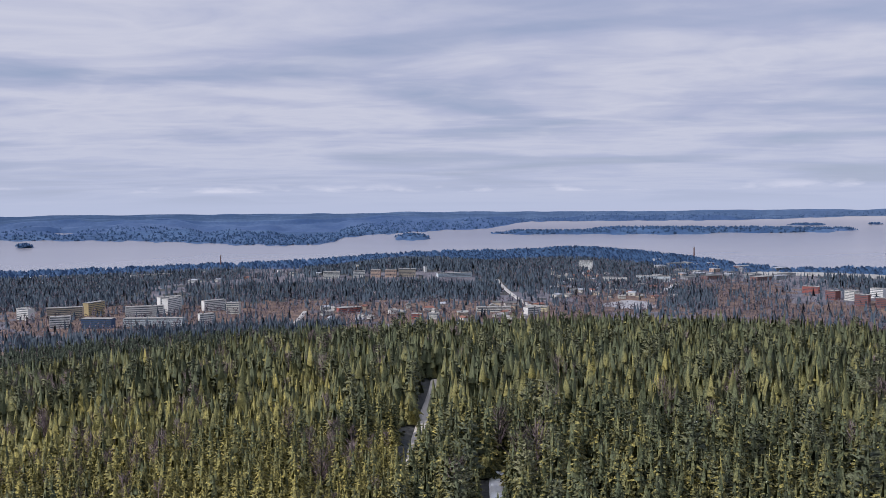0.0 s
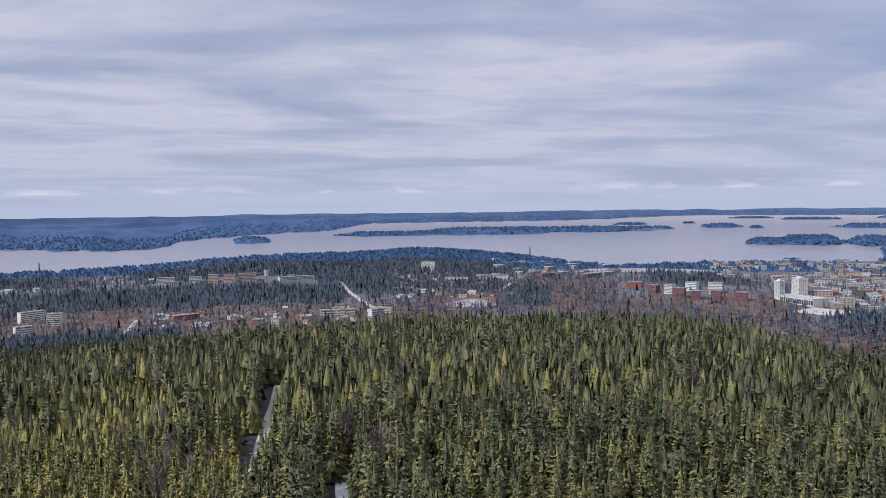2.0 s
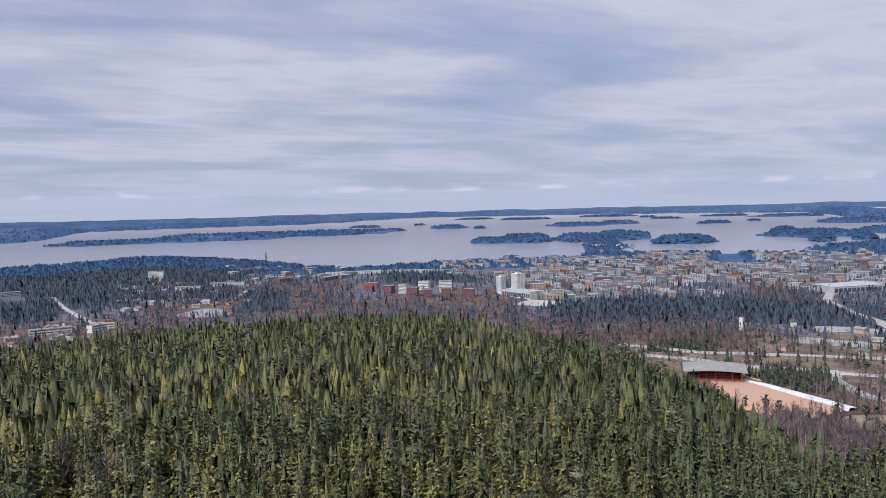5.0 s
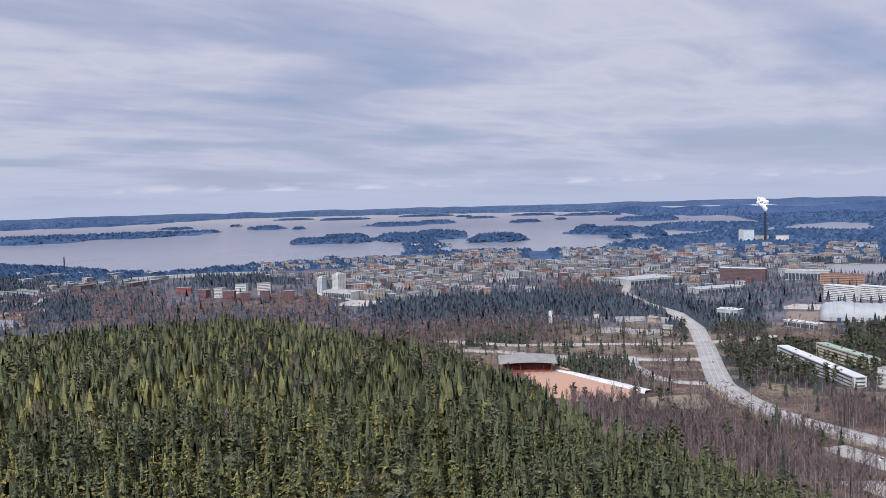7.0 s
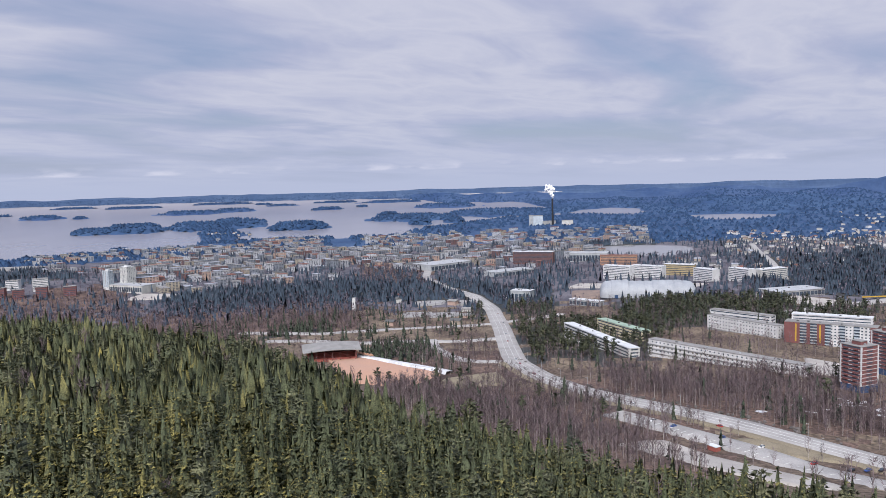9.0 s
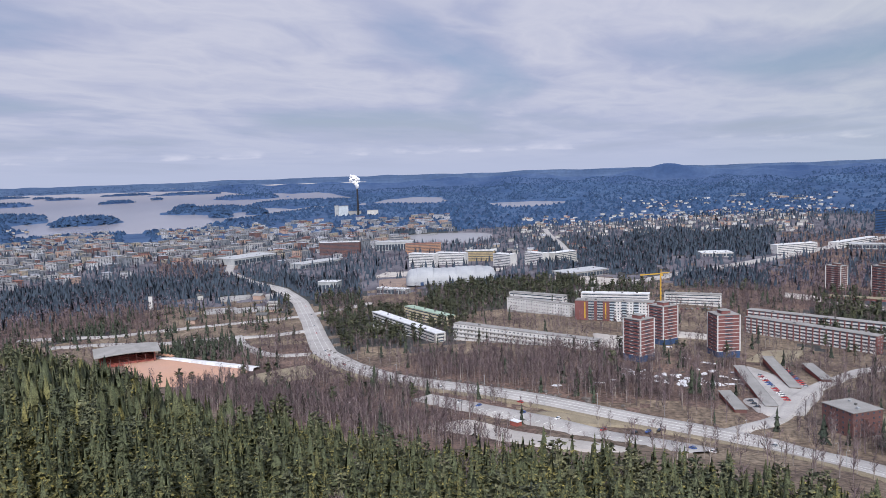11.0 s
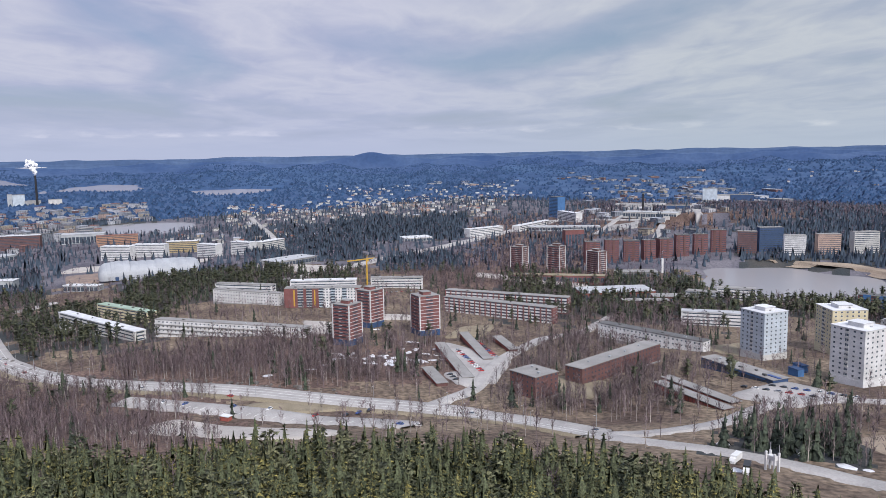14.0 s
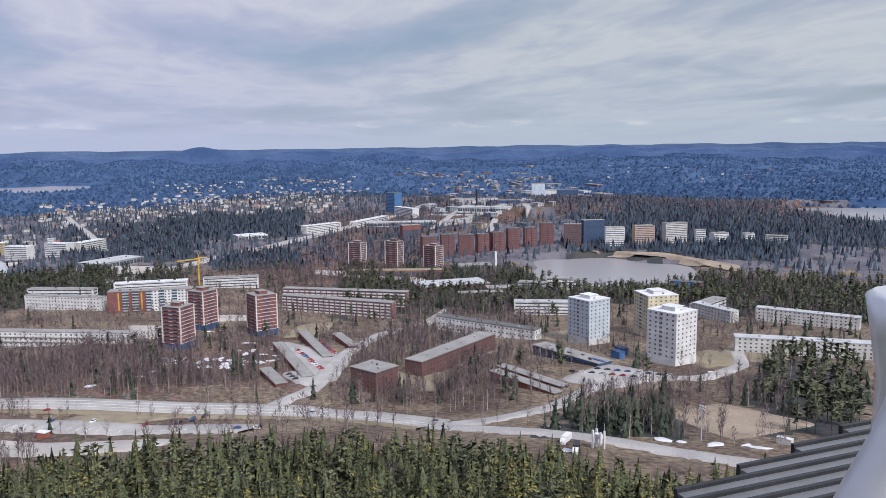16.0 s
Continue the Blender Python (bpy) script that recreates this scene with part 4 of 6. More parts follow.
for k in range(34):
    u = k / 33
    bay_x, bay_y = 488 - 106 * u, 170 - 172 * u + 6 * math.sin(u * 3.1)
    ribbon("bay_line", [(bay_x + 5, bay_y - 2.6), (bay_x + 1, bay_y - 0.6)], 0.18, "paint", "white parking bay line", 0.5, "road marking", 0)
patch("gravel_lot", [(440, 128), (420, 150), (362, 70), (352, 36), (372, 28)], "gravel", "wide bare gravel lot below the spruces")
patch("sports_ground", [(596, 512), (618, 485), (580, 365), (530, 365), (520, 420)], "clay", "orange sports ground beside a red stand", 0.5)
ribbon("snow_bank", [(622, 490), (606, 425), (584, 360)], 7, "snow", "bank of old snow along the sports ground", 1.6, "snow", 0)
patch("parking_area", [(438, -195), (470, -245), (425, -262), (400, -215)], "asphalt", "car park below the white towers", 0.32)
patch("parking_area", [(640, -40), (570, -85), (492, -62), (505, -46), (600, -38)], "asphalt", "yard between red garages", 0.32)
patch("parking_area", [(525, -30), (490, -40), (488, -52), (530, -45)], "asphalt", "yard before a red garage", 0.32)
for k in range(60):
    g = random.Random(k)
    if k < 40:
        px, py, r = 578 + g.gauss(0, 14), 12 + g.gauss(0, 24), g.uniform(1.2, 4.6)
    else:
        px, py, r = ((300, -165), (306, -172), (420, -300), (426, -296), (530, 90), (545, 62), (640, -12), (655, 5), (318, -140), (610, -30), (700, 60), (705, 20), (415, -240), (432, -190), (281, -173), (275, -178), (266, -188), (261, -199), (255, -201), (270, -124))[k - 40] + (g.uniform(2, 4.5),)
    long_way, squeeze = g.uniform(0, 3.14), g.uniform(0.35, 0.7)
    outline = []
    for a in np.linspace(0, 6.1, 26):
        q = r * (1 + 0.3 * math.sin(2 * a + k) + 0.22 * math.sin(5 * a + 2 * k) + g.uniform(-0.3, 0.3))
        u, w = q * math.cos(a), q * math.sin(a) * squeeze
        outline.append((px + u * math.cos(long_way) - w * math.sin(long_way), py + u * math.sin(long_way) + w * math.cos(long_way)))
    patch("snow_patch", outline, "snow", "ragged patch of old snow on rough ground", 0.12, "snow", False)
patch("meadow", [(520, 330), (560, 352), (600, 320), (560, 290)], "grass", "small yellowish meadow by the slip road", 0.25, "meadow")
patch("lawn", [(660, -40), (720, -60), (735, -95), (670, -75)], "grass", "yellow lawn between brick towers", 0.25, "lawn")
patch("lawn", [(440, -300), (480, -310), (500, -345), (450, -345)], "grass", "yellow lawn by the pale towers", 0.25, "lawn")
patch("lawn", [(270, -200), (330, -205), (350, -250), (290, -260)], "sand", "bare tan slope above the hill road", 0.2, "earth", False)
patch("lawn", [(470, -90), (520, -110), (500, -140), (455, -120)], "grass", "yellow lawn between brick houses", 0.25, "lawn")
patch("lawn", [(560, -260), (600, -300), (640, -330), (600, -240)], "grass", "yellow lawn by the pale towers", 0.25, "lawn")
patch("lawn", [(470, -330), (520, -380), (480, -410), (440, -360)], "grass", "yellow lawn by the pale towers", 0.25, "lawn")


def around(*places):
    return [(d * math.sin(radians(a)), d * math.cos(radians(a))) for a, d in places]


for pts in (((104.6, 1700), (106.4, 1950), (107.6, 2200), (109.4, 2560)), ((108.8, 1600), (109.6, 1900), (109.9, 2200), (109.2, 2560)), ((111.8, 1850), (111.2, 2150), (111.4, 2560)), ((105.8, 2250), (108.2, 2120), (111.4, 2080)), ((104.4, 1950), (107, 1880), (110.2, 1820))):
    ribbon("road", around(*pts), 13, "asphalt", "pale street through the trade area", 0.5)
for a, d, r in ((107.0, 2060, 55), (108.6, 2330, 70), (110.6, 2000, 50), (106.4, 1790, 40), (110.6, 2380, 60), (107.6, 2480, 60)):
    patch("trade_yard", around((a - r / 36, d - r), (a + r / 36, d - r * 0.9), (a + r / 33, d + r), (a - r / 38, d + r * 0.8)), "lot", "pale yard of a trade area", 0.4)
patch("yard", around((79, 470), (84, 455), (88, 452), (88, 440), (83, 440), (78, 452)), "grass", "strip of old grass above the gravel lot", 0.2, "verge")
patch("earth_bank", [(1205, -590), (1135, -690), (1003, -740), (955, -700), (1075, -702), (1180, -624)], "sand", "bare tan earth bank along the pond", 0.3, "earth")
patch("rubble_field", around((67.5, 1230), (71, 1240), (71.5, 1330), (67.5, 1330)), "rubble", "brown demolition rubble behind the road", 0.4, "rubble")
patch("town_yard", around((67, 1380), (76, 1360), (77, 1420), (68, 1450)), "gravel", "pale open yard beside the white hall", 0.25)
patch("town_yard", around((80, 1180), (86, 1130), (86, 1200), (80, 1260)), "gravel", "pale open yard with old snow", 0.25)
patch("town_yard", around((35.5, 1590), (38, 1560), (40, 1600), (37, 1660)), "gravel", "pale street space before the towers", 0.25)
patch("town_yard", around((96, 1140), (104, 1080), (104.5, 1040), (96, 1100)), "gravel", "pale yard between brick towers", 0.25)
patch("town_yard", around((87, 800), (91, 790), (91.5, 760), (87, 765)), "gravel", "pale yard behind the brick towers", 0.25)
patch("town_yard", around((83, 770), (87, 740), (87, 700), (84, 690)), "gravel", "pale yard and path among the flats", 0.25)
patch("quay", around((21, 2480), (29, 2470), (32, 2620), (22, 2620)), "lot", "pale harbour ground by the lake", 0.3, "quay")
for a, d in ((58, 1120), (60, 1250), (57, 1260), (56, 1130)):
    patch("town_yard", around((a - 1, d - 30), (a + 1, d - 20), (a + 1.2, d + 30), (a - 1, d + 25)), "lot", "pale yard between small houses", 0.25)

# the ground gives way under roads and yards
me = ground.data
co = np.empty(len(me.vertices) * 3, np.float32)
me.vertices.foreach_get("co", co)
co = co.reshape(-1, 3)
inner = np.hypot(co[:, 0], co[:, 1]) < 2590
low = inner & paved[cells(co[:, 0], co[:, 1])]
co[low, 2] -= 0.7
me.vertices.foreach_set("co", co.ravel())
me.update()

# ---- the flats below the hill ----
for x, y, n, d, h, turn, st, wall, roof, style, label in (
    (790, -105, 128, 11, 16.5, -127, 5, "brick", "roof_grey", "bays", "long red brick flats with white balconies"),
    (853, -122, 144, 11, 17.5, -118, 5, "brick", "roof_grey", "bays", "long red brick flats with white balconies"),
    (700, 149, 155, 10, 13.0, -111, 3, "white", "roof_grey", "gallery", "long low white gallery flats behind bare trees"),
    (622, -210, 99, 11, 12.8, -141, 3, "white", "roof_dark", "plain", "long white flats with a dark roof"),
    (728, -306, 58, 13, 14.0, -112, 4, "white", "roof_light", "rows", "white low flats among trees"),
    (891, 169, 92, 11, 15.5, -118, 4, "white", "roof_grey", "plain", "long white flats with blue balconies"),
):
    slab_house(x, y, n, d, h, turn, st, wall, roof, label, style)
for x, y, n, d, h, turn, st, wall, roof, style, label in (
    (648, -452, 49, 11, 13.5, -168, 4, "pale", "roof_light", "plain", "long white flats with a pale metal roof"),
    (592, -511, 88, 11, 13.0, -140, 4, "pale", "roof_light", "plain", "long white flats with a pale metal roof"),
    (466, -400, 94, 11, 12.5, -121, 4, "pale", "roof_light", "plain", "long white flats with a pale metal roof"),
    (946, 182, 76, 11, 15.0, -109, 4, "white", "roof_grey", "rows", "white flats behind pines"),
    (990, -1, 66, 11, 14.0, -95, 4, "white", "roof_grey", "rows", "white flats beside a crane"),
    (764, 288, 149, 11, 13.5, -133, 4, "pale", "roof_white", "rows", "flats with a snow white roof behind pines"),
    (842, 289, 90, 11, 14.0, -128, 4, "cream", "green", "rows", "cream flats with a pale green roof"),
    (527, -152, 93, 14, 13.0, -51, 4, "dark_brick", "roof_grey", "plain", "long dark red brick flats with a grey roof"),
):
    slab_house(x, y, n, d, h, turn, st, wall, roof, label, style, frame_kind="brick" if "brick" in wall else "white")
brick_box = slab_house(468, -84, 22, 20, 15.0, -145, 5, "dark_brick", "roof_grey", "square dark red brick house with a flat roof", "plain", (0, 1, 3), 3, 3.6, "brick")
for k in range(4):
    block("balcony", brick_box, "dark_brick", 11.3, -2, 2.2 + 2.8 * k, 1.4, 3.4, 1.0)
# flats of coloured fields: brick ends, blue and white balconies, orange stripes
colour = slab_house(854, 80, 83, 15, 22.5, -94, 7, "white", "roof_grey", "tall flats in brick red, white and blue", "plain", (0,), 7, 3.4)
block("brick_end", colour, "brick", -22.5, 0, 0, 39.0, 15.5, 22.2)
block("brick_end", colour, "brick", 38.6, 0, 0, 6.0, 15.5, 22.2)
for u in (-31, -8.5):
    block("orange_stripe", colour, "yellow", u, -7.8, 3, 1.5, 0.3, 18)
for k in range(7):
    for u in (-24, -14.5):
        block("balcony", colour, "steel", u, -8.2, 2.0 + 2.95 * k, 6.2, 1.4, 1.1)
        block("balcony_glass", colour, "pane", u, -7.9, 3.1 + 2.95 * k, 6.0, 0.5, 1.5)
    for u in (-1.5, 11.5, 24):
        block("balcony", colour, "pale_blue", u, -8.2, 2.0 + 2.95 * k, 5.2, 1.4, 1.1)
        block("balcony_glass", colour, "pane", u, -7.9, 3.1 + 2.95 * k, 5.0, 0.5, 1.5)
slab_house(916, 85, 77, 14, 22.5, -91, 7, "white", "roof_white", "white flats behind coloured ones", "rows")
for x, y, s, h, turn, st, wall, base, label, style, roof in (
    (638, 41, 17, 33, -125, 10, "brick", "navy", "red brick tower with white bands and a blue base", "bands", "roof_grey"),
    (724, 25, 17.8, 34, -132, 10, "brick", "navy", "red brick tower with white bands and a blue base", "bands", "roof_grey"),
    (681, -25, 19, 34.5, -157, 10, "brick", "navy", "red brick tower with white bands and a blue base", "bands", "roof_grey"),
    (556, -273, 23, 35, -160, 10, "pale_blue", "pale", "pale blue tower of flats with a white roof", "windows", "roof_white"),
    (577, -345, 27, 35, 176, 10, "cream", "cream", "cream yellow tower of flats with a white roof", "windows", "roof_white"),
    (462, -289, 23.5, 35.5, -157, 10, "white", "white", "white tower of flats with a white roof", "windows", "roof_white"),
):
    tower_house(x, y, s, s, h, turn, st, wall, label, style, base, roof)
for x, y, s, h, turn in ((1158, -186, 21.8, 36, -132), (1133, -237, 22, 41, -136), (1113, -292, 23.8, 37, -148)):
    tower_house(x, y, s, s * 0.7, h, turn, 11, "dark_brick", "dark red brick tower of flats in the valley", "bands", "dark_brick", "roof_grey")
for x, y, n, h, turn in ((1258, -322, 24, 36, -90), (1263, -356, 22, 38, -95), (1268, -391, 25, 35, -101), (1280, -424, 20, 33, -88), (1289, -454, 24, 33, -80), (1293, -486, 22, 37, -95), (1298, -520, 22, 35, -99), (1308, -556, 24, 38, -105)):
    ob = slab_house(x, y, n, 16, h, turn, 11, "brick", "roof_dark", "tall red brick flats by the pond", "rows", vents=3)
    for u in (-0.3, 0.12):
        block("pier", ob, "dark_brick", u * n, -8.3, 0, n * 0.16, 0.8, h)
for x, y, n, d, h, turn, m, r, dm, label in (
    (557, -40, 98, 7, 3.2, -172, "dark_brick", "roof_grey", "red", "row of red garages"), (612, -62, 88, 7, 3.4, -173, "dark_brick", "roof_grey", "red", "row of red garages"),
    (623, -88, 46, 7, 3.4, -171, "dark_brick", "roof_grey", "red", "row of red garages"), (507, -24, 39, 7, 2.8, -168, "dark_brick", "roof_grey", "red", "row of red garages"),
    (429, -169, 57, 7, 3.6, -159, "dark_brick", "roof_grey", "red", "row of red garages"), (443, -179, 58, 7, 3.4, -158, "dark_brick", "roof_grey", "red", "row of red garages"),
):
    long_low("garage_row", x, y, n, d, h, turn, m, r, label + " with a flat pale roof", "garages", int(n / 3), dm, "rows of garages")
shop = long_low("shop", 494, -229, 63, 13, 4.8, -159, "navy", "roof_grey", "low shop with dark panes and blue boards", "shop", 14, "pane")
block("sign_board", shop, "blue", 12, -6.7, 3.4, 26, 0.3, 1.2)
for x, y, n, d, h, turn, m, r, label in (
    (1068, -226, 128, 16, 9.0, -106, "brick", "grass", "low brick terrace with an old grass roof"), (961, -275, 92, 45, 9.0, -88, "red", "roof_light", "wide school with a white roof and red walls"),
    (1110, -350, 60, 25, 7.0, -95, "grey", "roof_grey", "low grey parish hall"), (900, -330, 50, 22, 9.0, -100, "dark_brick", "roof_grey", "low red brick house"),
    (1079, 425, 51, 14, 7.7, -101, "steel", "roof_white", "long blue grey hall"), (1241, 169, 83, 40, 8.0, -42, "grey", "roof_light", "wide shop hall with a snowy roof"),
    (1808, -606, 126, 40, 11, -125, "pale", "roof_light", "long low pale trade hall"), (1521, -352, 38, 20, 30, -85, "brick", "roof_grey", "tall brick and glass office"),
    (1741, -382, 159, 30, 8, -100, "steel", "roof_light", "long low pale trade hall"), (1586, -42, 58, 40, 7, -76, "pale", "roof_white", "wide low hall with a white roof"),
    (1103, 541, 32, 20, 18, -86, "steel", "roof_white", "glass office block beside rubble"),
):
    long_low("low_building", x, y, n, d, h, turn, m, r, label, "building", max(3, int(n / 6)), "pane")
for x, y, n, turn, h, wall in ((930, -420, 45, -115, 15, "white"), (700, -480, 55, -60, 12, "white"), (1275, -592, 30, -111, 37, "dark_brick"), (1277, -632, 40, -94, 40, "navy"), (1229, -650, 33, -107, 33, "white"),
                               (1218, -700, 36, -97, 33, "pink"), (1209, -756, 42, -90, 35, "pale"), (1197, -838, 30, -88, 16, "white"), (1178, -884, 17, -99, 17, "white"), (1166, -934, 36, -132, 13, "pale"), (1189, -794, 16, -109, 24, "white"),
                               (904, -366, 35, -125, 14, "steel"), (862, -283, 52, -98, 10, "dark_brick")):
    slab_house(x, y, n, 14, h, turn, max(3, int(h / 3.1)), wall, "roof_grey", "flats with pale fronts by the pond" if wall in ("white", "pale", "pink") else "dark flats by the pond", "rows", vents=2)
pond_house = slab_house(841, -545, 37, 16, 15, -135, 4, "brick", "roof_dark", "blue and red brick house beside the pond", "rows", vents=4)
for u in (-0.25, 0.2):
    block("blue_front", pond_house, "blue", u * 37, -8.2, 2, 8, 0.5, 14)
# white church tower
church = thing("church_tower", 1131, -396, float(zat(1131, -396)), 10, "slim white church tower", "tower")
block("shaft", church, "white", 0, 0, 0, 3.2, 3.2, 20)
block("belfry", church, "white", 0, 0, 20, 3.7, 3.7, 1.4)

# ---- the flats on the far side of the hill ----
for x, y, n, h, turn, wall in ((-613, 1242, 30, 19, 19, "white"), (-550, 1237, 50, 16, -5, "navy"), (-534, 1389, 64, 19, 16, "white"), (-437, 1478, 43, 20, 41, "white"), (-718, 1335, 29, 20, -26, "white"),
                               (-633, 1408, 38, 24, 68, "ochre"), (-522, 1481, 43, 27, 47, "white"), (-658, 1352, 57, 20, 18, "beige"), (-386, 1428, 24, 21, -2, "pale"), (-468, 1255, 94, 13, 1, "pale_blue"), (-386, 1262, 23, 18, 32, "white"), (-506, 1445, 34, 28, 69, "white")):
    slab_house(x, y, n, 13, h, turn, max(3, int(h / 3.2)), wall, "roof_grey", "flats among bare birches and spruces", "rows", vents=2)
for x, y, n, h, turn, wall in ((802, 1604, 24, 19, -67, "brick"), (824, 1572, 22, 20, -65, "pale"), (811, 1507, 24, 22, -46, "brick"), (832, 1478, 20, 18, -25, "brick"), (831, 1762, 34, 16, -35, "red"), (870, 1560, 24, 19, -50, "white"),
                               (864, 1452, 20, 20, -40, "brick"), (890, 1500, 28, 24, -30, "white"), (905, 1425, 22, 18, -40, "brick")):
    slab_house(x, y, n, 15, h, turn, max(3, int(h / 3.2)), wall, "roof_grey", "modern red brick flats below the pine hill", "rows", vents=2)
for x, y, n, h, turn, wall in ((88, 1371, 60, 9, 2, "pale"), (-172, 1413, 43, 10, 26, "red"), (166, 1380, 39, 9, -22, "cream"), (-206, 1905, 28, 15, 6, "white"), (-165, 1900, 23, 18, -5, "pink"), (-128, 1898, 27, 18, -4, "pink"), (-89, 1904, 41, 18, 3, "beige"), (-273, 1904, 40, 16, 5, "pale"),
                               (26, 1915, 88, 10, 19, "pale_blue"), (152, 1340, 27, 12, 29, "white"), (-45, 1312, 17, 9, -12, "red"), (-17, 1306, 17, 10, -12, "pale"), (-860, 2300, 120, 10, 34, "steel"), (440, 2000, 60, 14, -20, "white"), (560, 2080, 90, 14, -30, "pale_blue"), (420, 2300, 40, 26, -20, "white")):
    slab_house(x, y, n, 14, h, turn, max(2, int(h / 3.2)), wall, "roof_grey", "pale building among trees below the hill", "rows", vents=2)
# two white towers of the shopping centre
for x, y, s, h, turn, wall in ((989, 1424, 14.5, 37, -77, "pale_blue"), (1027, 1412, 22, 44, -89, "pale")):
    tower_house(x, y, s, s, h, turn, 15, wall, "white glassy tower over a shopping centre", "windows", "white", "roof_white", (0, 1))
long_low("shopping_centre", 1010, 1380, 95, 40, 13, -82, "pale", "roof_light", "white shopping centre below two towers", "building", 16, "pane")
for x, y, n, h, turn, wall in ((1709, 595, 82, 22, -72, "orange"), (1453, 506, 58, 26, -102, "white"), (1485, 457, 63, 24, -99, "white"), (1546, 414, 58, 22, -87, "ochre"), (1435, 337, 44, 23, -119, "white"), (1437, 276, 46, 23, -123, "white"),
                               (1473, 235, 62, 21, -33, "pale"), (1740, 821, 100, 30, -78, "dark_brick"), (1897, -430, 88, 22, -162, "white"), (1672, -192, 97, 18, -55, "white"), (1800, -320, 160, 12, -38, "white")):
    slab_house(x, y, n, 18, h, turn, max(3, int(h / 3.2)), wall, "roof_red" if wall == "orange" else "roof_white", "block of flats or offices at the town's edge", "rows", vents=3)
for x, y, n, d, h, turn in ((1615, 1007, 130, 70, 13, -18), (1525, 779, 110, 40, 10, -23), (1800, 700, 90, 40, 20, -75)):
    long_low("shopping_hall", x, y, n, d, h, turn, "steel", "roof_light", "wide grey shopping hall with a pale roof", "building", 12, "pane")
blue_tower = slab_house(1993, -419, 32, 26, 52, -149, 14, "blue", "roof_dark", "tall blue glass office tower", "rows", vents=2)


# ---- landmarks ----
def ribbed_hall(x, y, length, depth, high, heading):
    """A white inflated sports hall: a ribbed vault with rounded ends, and doors."""
    z = base_height(x, y, length, depth, heading)
    ob = thing("sports_hall", x, y, z, heading, "white ribbed inflated sports hall", "sports hall")
    mark(x, y, length, depth, heading, 10)
    bm = bmesh.new()
    n, m, rows = 104, 18, []
    for k in range(n + 1):
        u = k / n
        end = min(u, 1 - u) / 0.085
        r = math.sqrt(max(0.0, 1 - (1 - min(1, end)) ** 2))
        r = 0.35 + 0.65 * r
        rib = 1.5 * (1 if 0.12 < u < 0.3 else 0) + 0.9 * abs(math.sin(u * math.pi * 13)) ** 0.4 + (1.2 if 0.55 < u < 0.86 else 0)
        rows.append([bm.verts.new(((u - 0.5) * length, -depth / 2 * math.cos(math.pi * j / m) * (0.45 + 0.55 * r), (high * r + rib) * math.sin(math.pi * j / m) ** 0.75)) for j in range(m + 1)])
    for a, b in zip(rows, rows[1:]):
        for j in range(m):
            bm.faces.new((a[j], b[j], b[j + 1], a[j + 1]))
    bmesh.ops.recalc_face_normals(bm, faces=bm.faces)
    part("vault", bm, "vault", ob)
    for u in (-0.33, 0.3):
        block("door", ob, "navy", u * length, -depth / 2 - 0.5, 0, 5, 4, 5)
    return ob


M["vault"] = material("white_hall_skin", (0.37, 0.385, 0.41), 0.6, 0.06, 0.15, 0.1, (0.3, 0.315, 0.34), fine=9)
ribbed_hall(1187, 368, 144, 60, 22, -69)


def grandstand(x, y, heading):
    ob = thing("grandstand", x, y, float(zat(x, y)) - 0.5, heading, "red grandstand under a curved grey roof", "grandstand")
    mark(x, y, 50, 26, heading)
    bm = bmesh.new()
    top, low = [], []
    for k in range(13):
        u = (k / 12 - 0.5)
        z = 12.5 + 2.2 * math.cos(u * 2.6)
        top.append([bm.verts.new((u * 58, v, z + dz)) for v, dz in ((-14.5, -1.6), (14, 1.6))])
        low.append([bm.verts.new((u * 58, v, z + dz - 0.6)) for v, dz in ((-14.5, -1.6), (14, 1.6))])
    for a, b, c, d in zip(top, top[1:], low, low[1:]):
        bm.faces.new((a[0], b[0], b[1], a[1]))
        bm.faces.new((c[0], c[1], d[1], d[0]))
        bm.faces.new((a[0], c[0], d[0], b[0]))
        bm.faces.new((a[1], b[1], d[1], c[1]))
    part("roof", bm, "roof_grey", ob, "curved grey roof")
    block("back_wall", ob, "dark_brick", 0, 11, 0, 48, 1.0, 11)
    for u in (-1, 1):
        block("end_wall", ob, "red", u * 24, 2, 0, 1.0, 18, 10)
    for k in range(7):
        block("tier", ob, "red", 0, -9 + 2.7 * k, 0, 47, 2.7, 1.2 + 0.9 * k)
    for k in range(7):
        block("post", ob, "dark_brick", (k / 6 - 0.5) * 46, -11.5, 0, 0.4, 0.4, 12.5)


grandstand(600, 509, -46)


def market_tent(x, y, heading):
    ob = thing("market_tent", x, y, float(zat(x, y)) + 0.5, heading, "small tent with an orange pitched roof beside the stand", "tent", "tents by the grandstand")
    for u in (-2.0, 2.0):
        for v in (-2.0, 2.0):
            block("post", ob, "steel", u, v, 0, 0.12, 0.12, 2.6)
    bm = bmesh.new()
    rim = [bm.verts.new(q) for q in ((-2.4, -2.4, 2.5), (2.4, -2.4, 2.5), (2.4, 2.4, 2.5), (-2.4, 2.4, 2.5))]
    tip = bm.verts.new((0, 0, 4.4))
    for k in range(4):
        bm.faces.new((rim[k], rim[(k + 1) % 4], tip))
    part("roof", bm, "orange", ob)
    block("counter", ob, "white", 0, -1.9, 0, 3.8, 0.5, 1.1)


for k in range(5):
    market_tent(626.8 + k * -1.45, 497.1 + k * -5.46, -30)


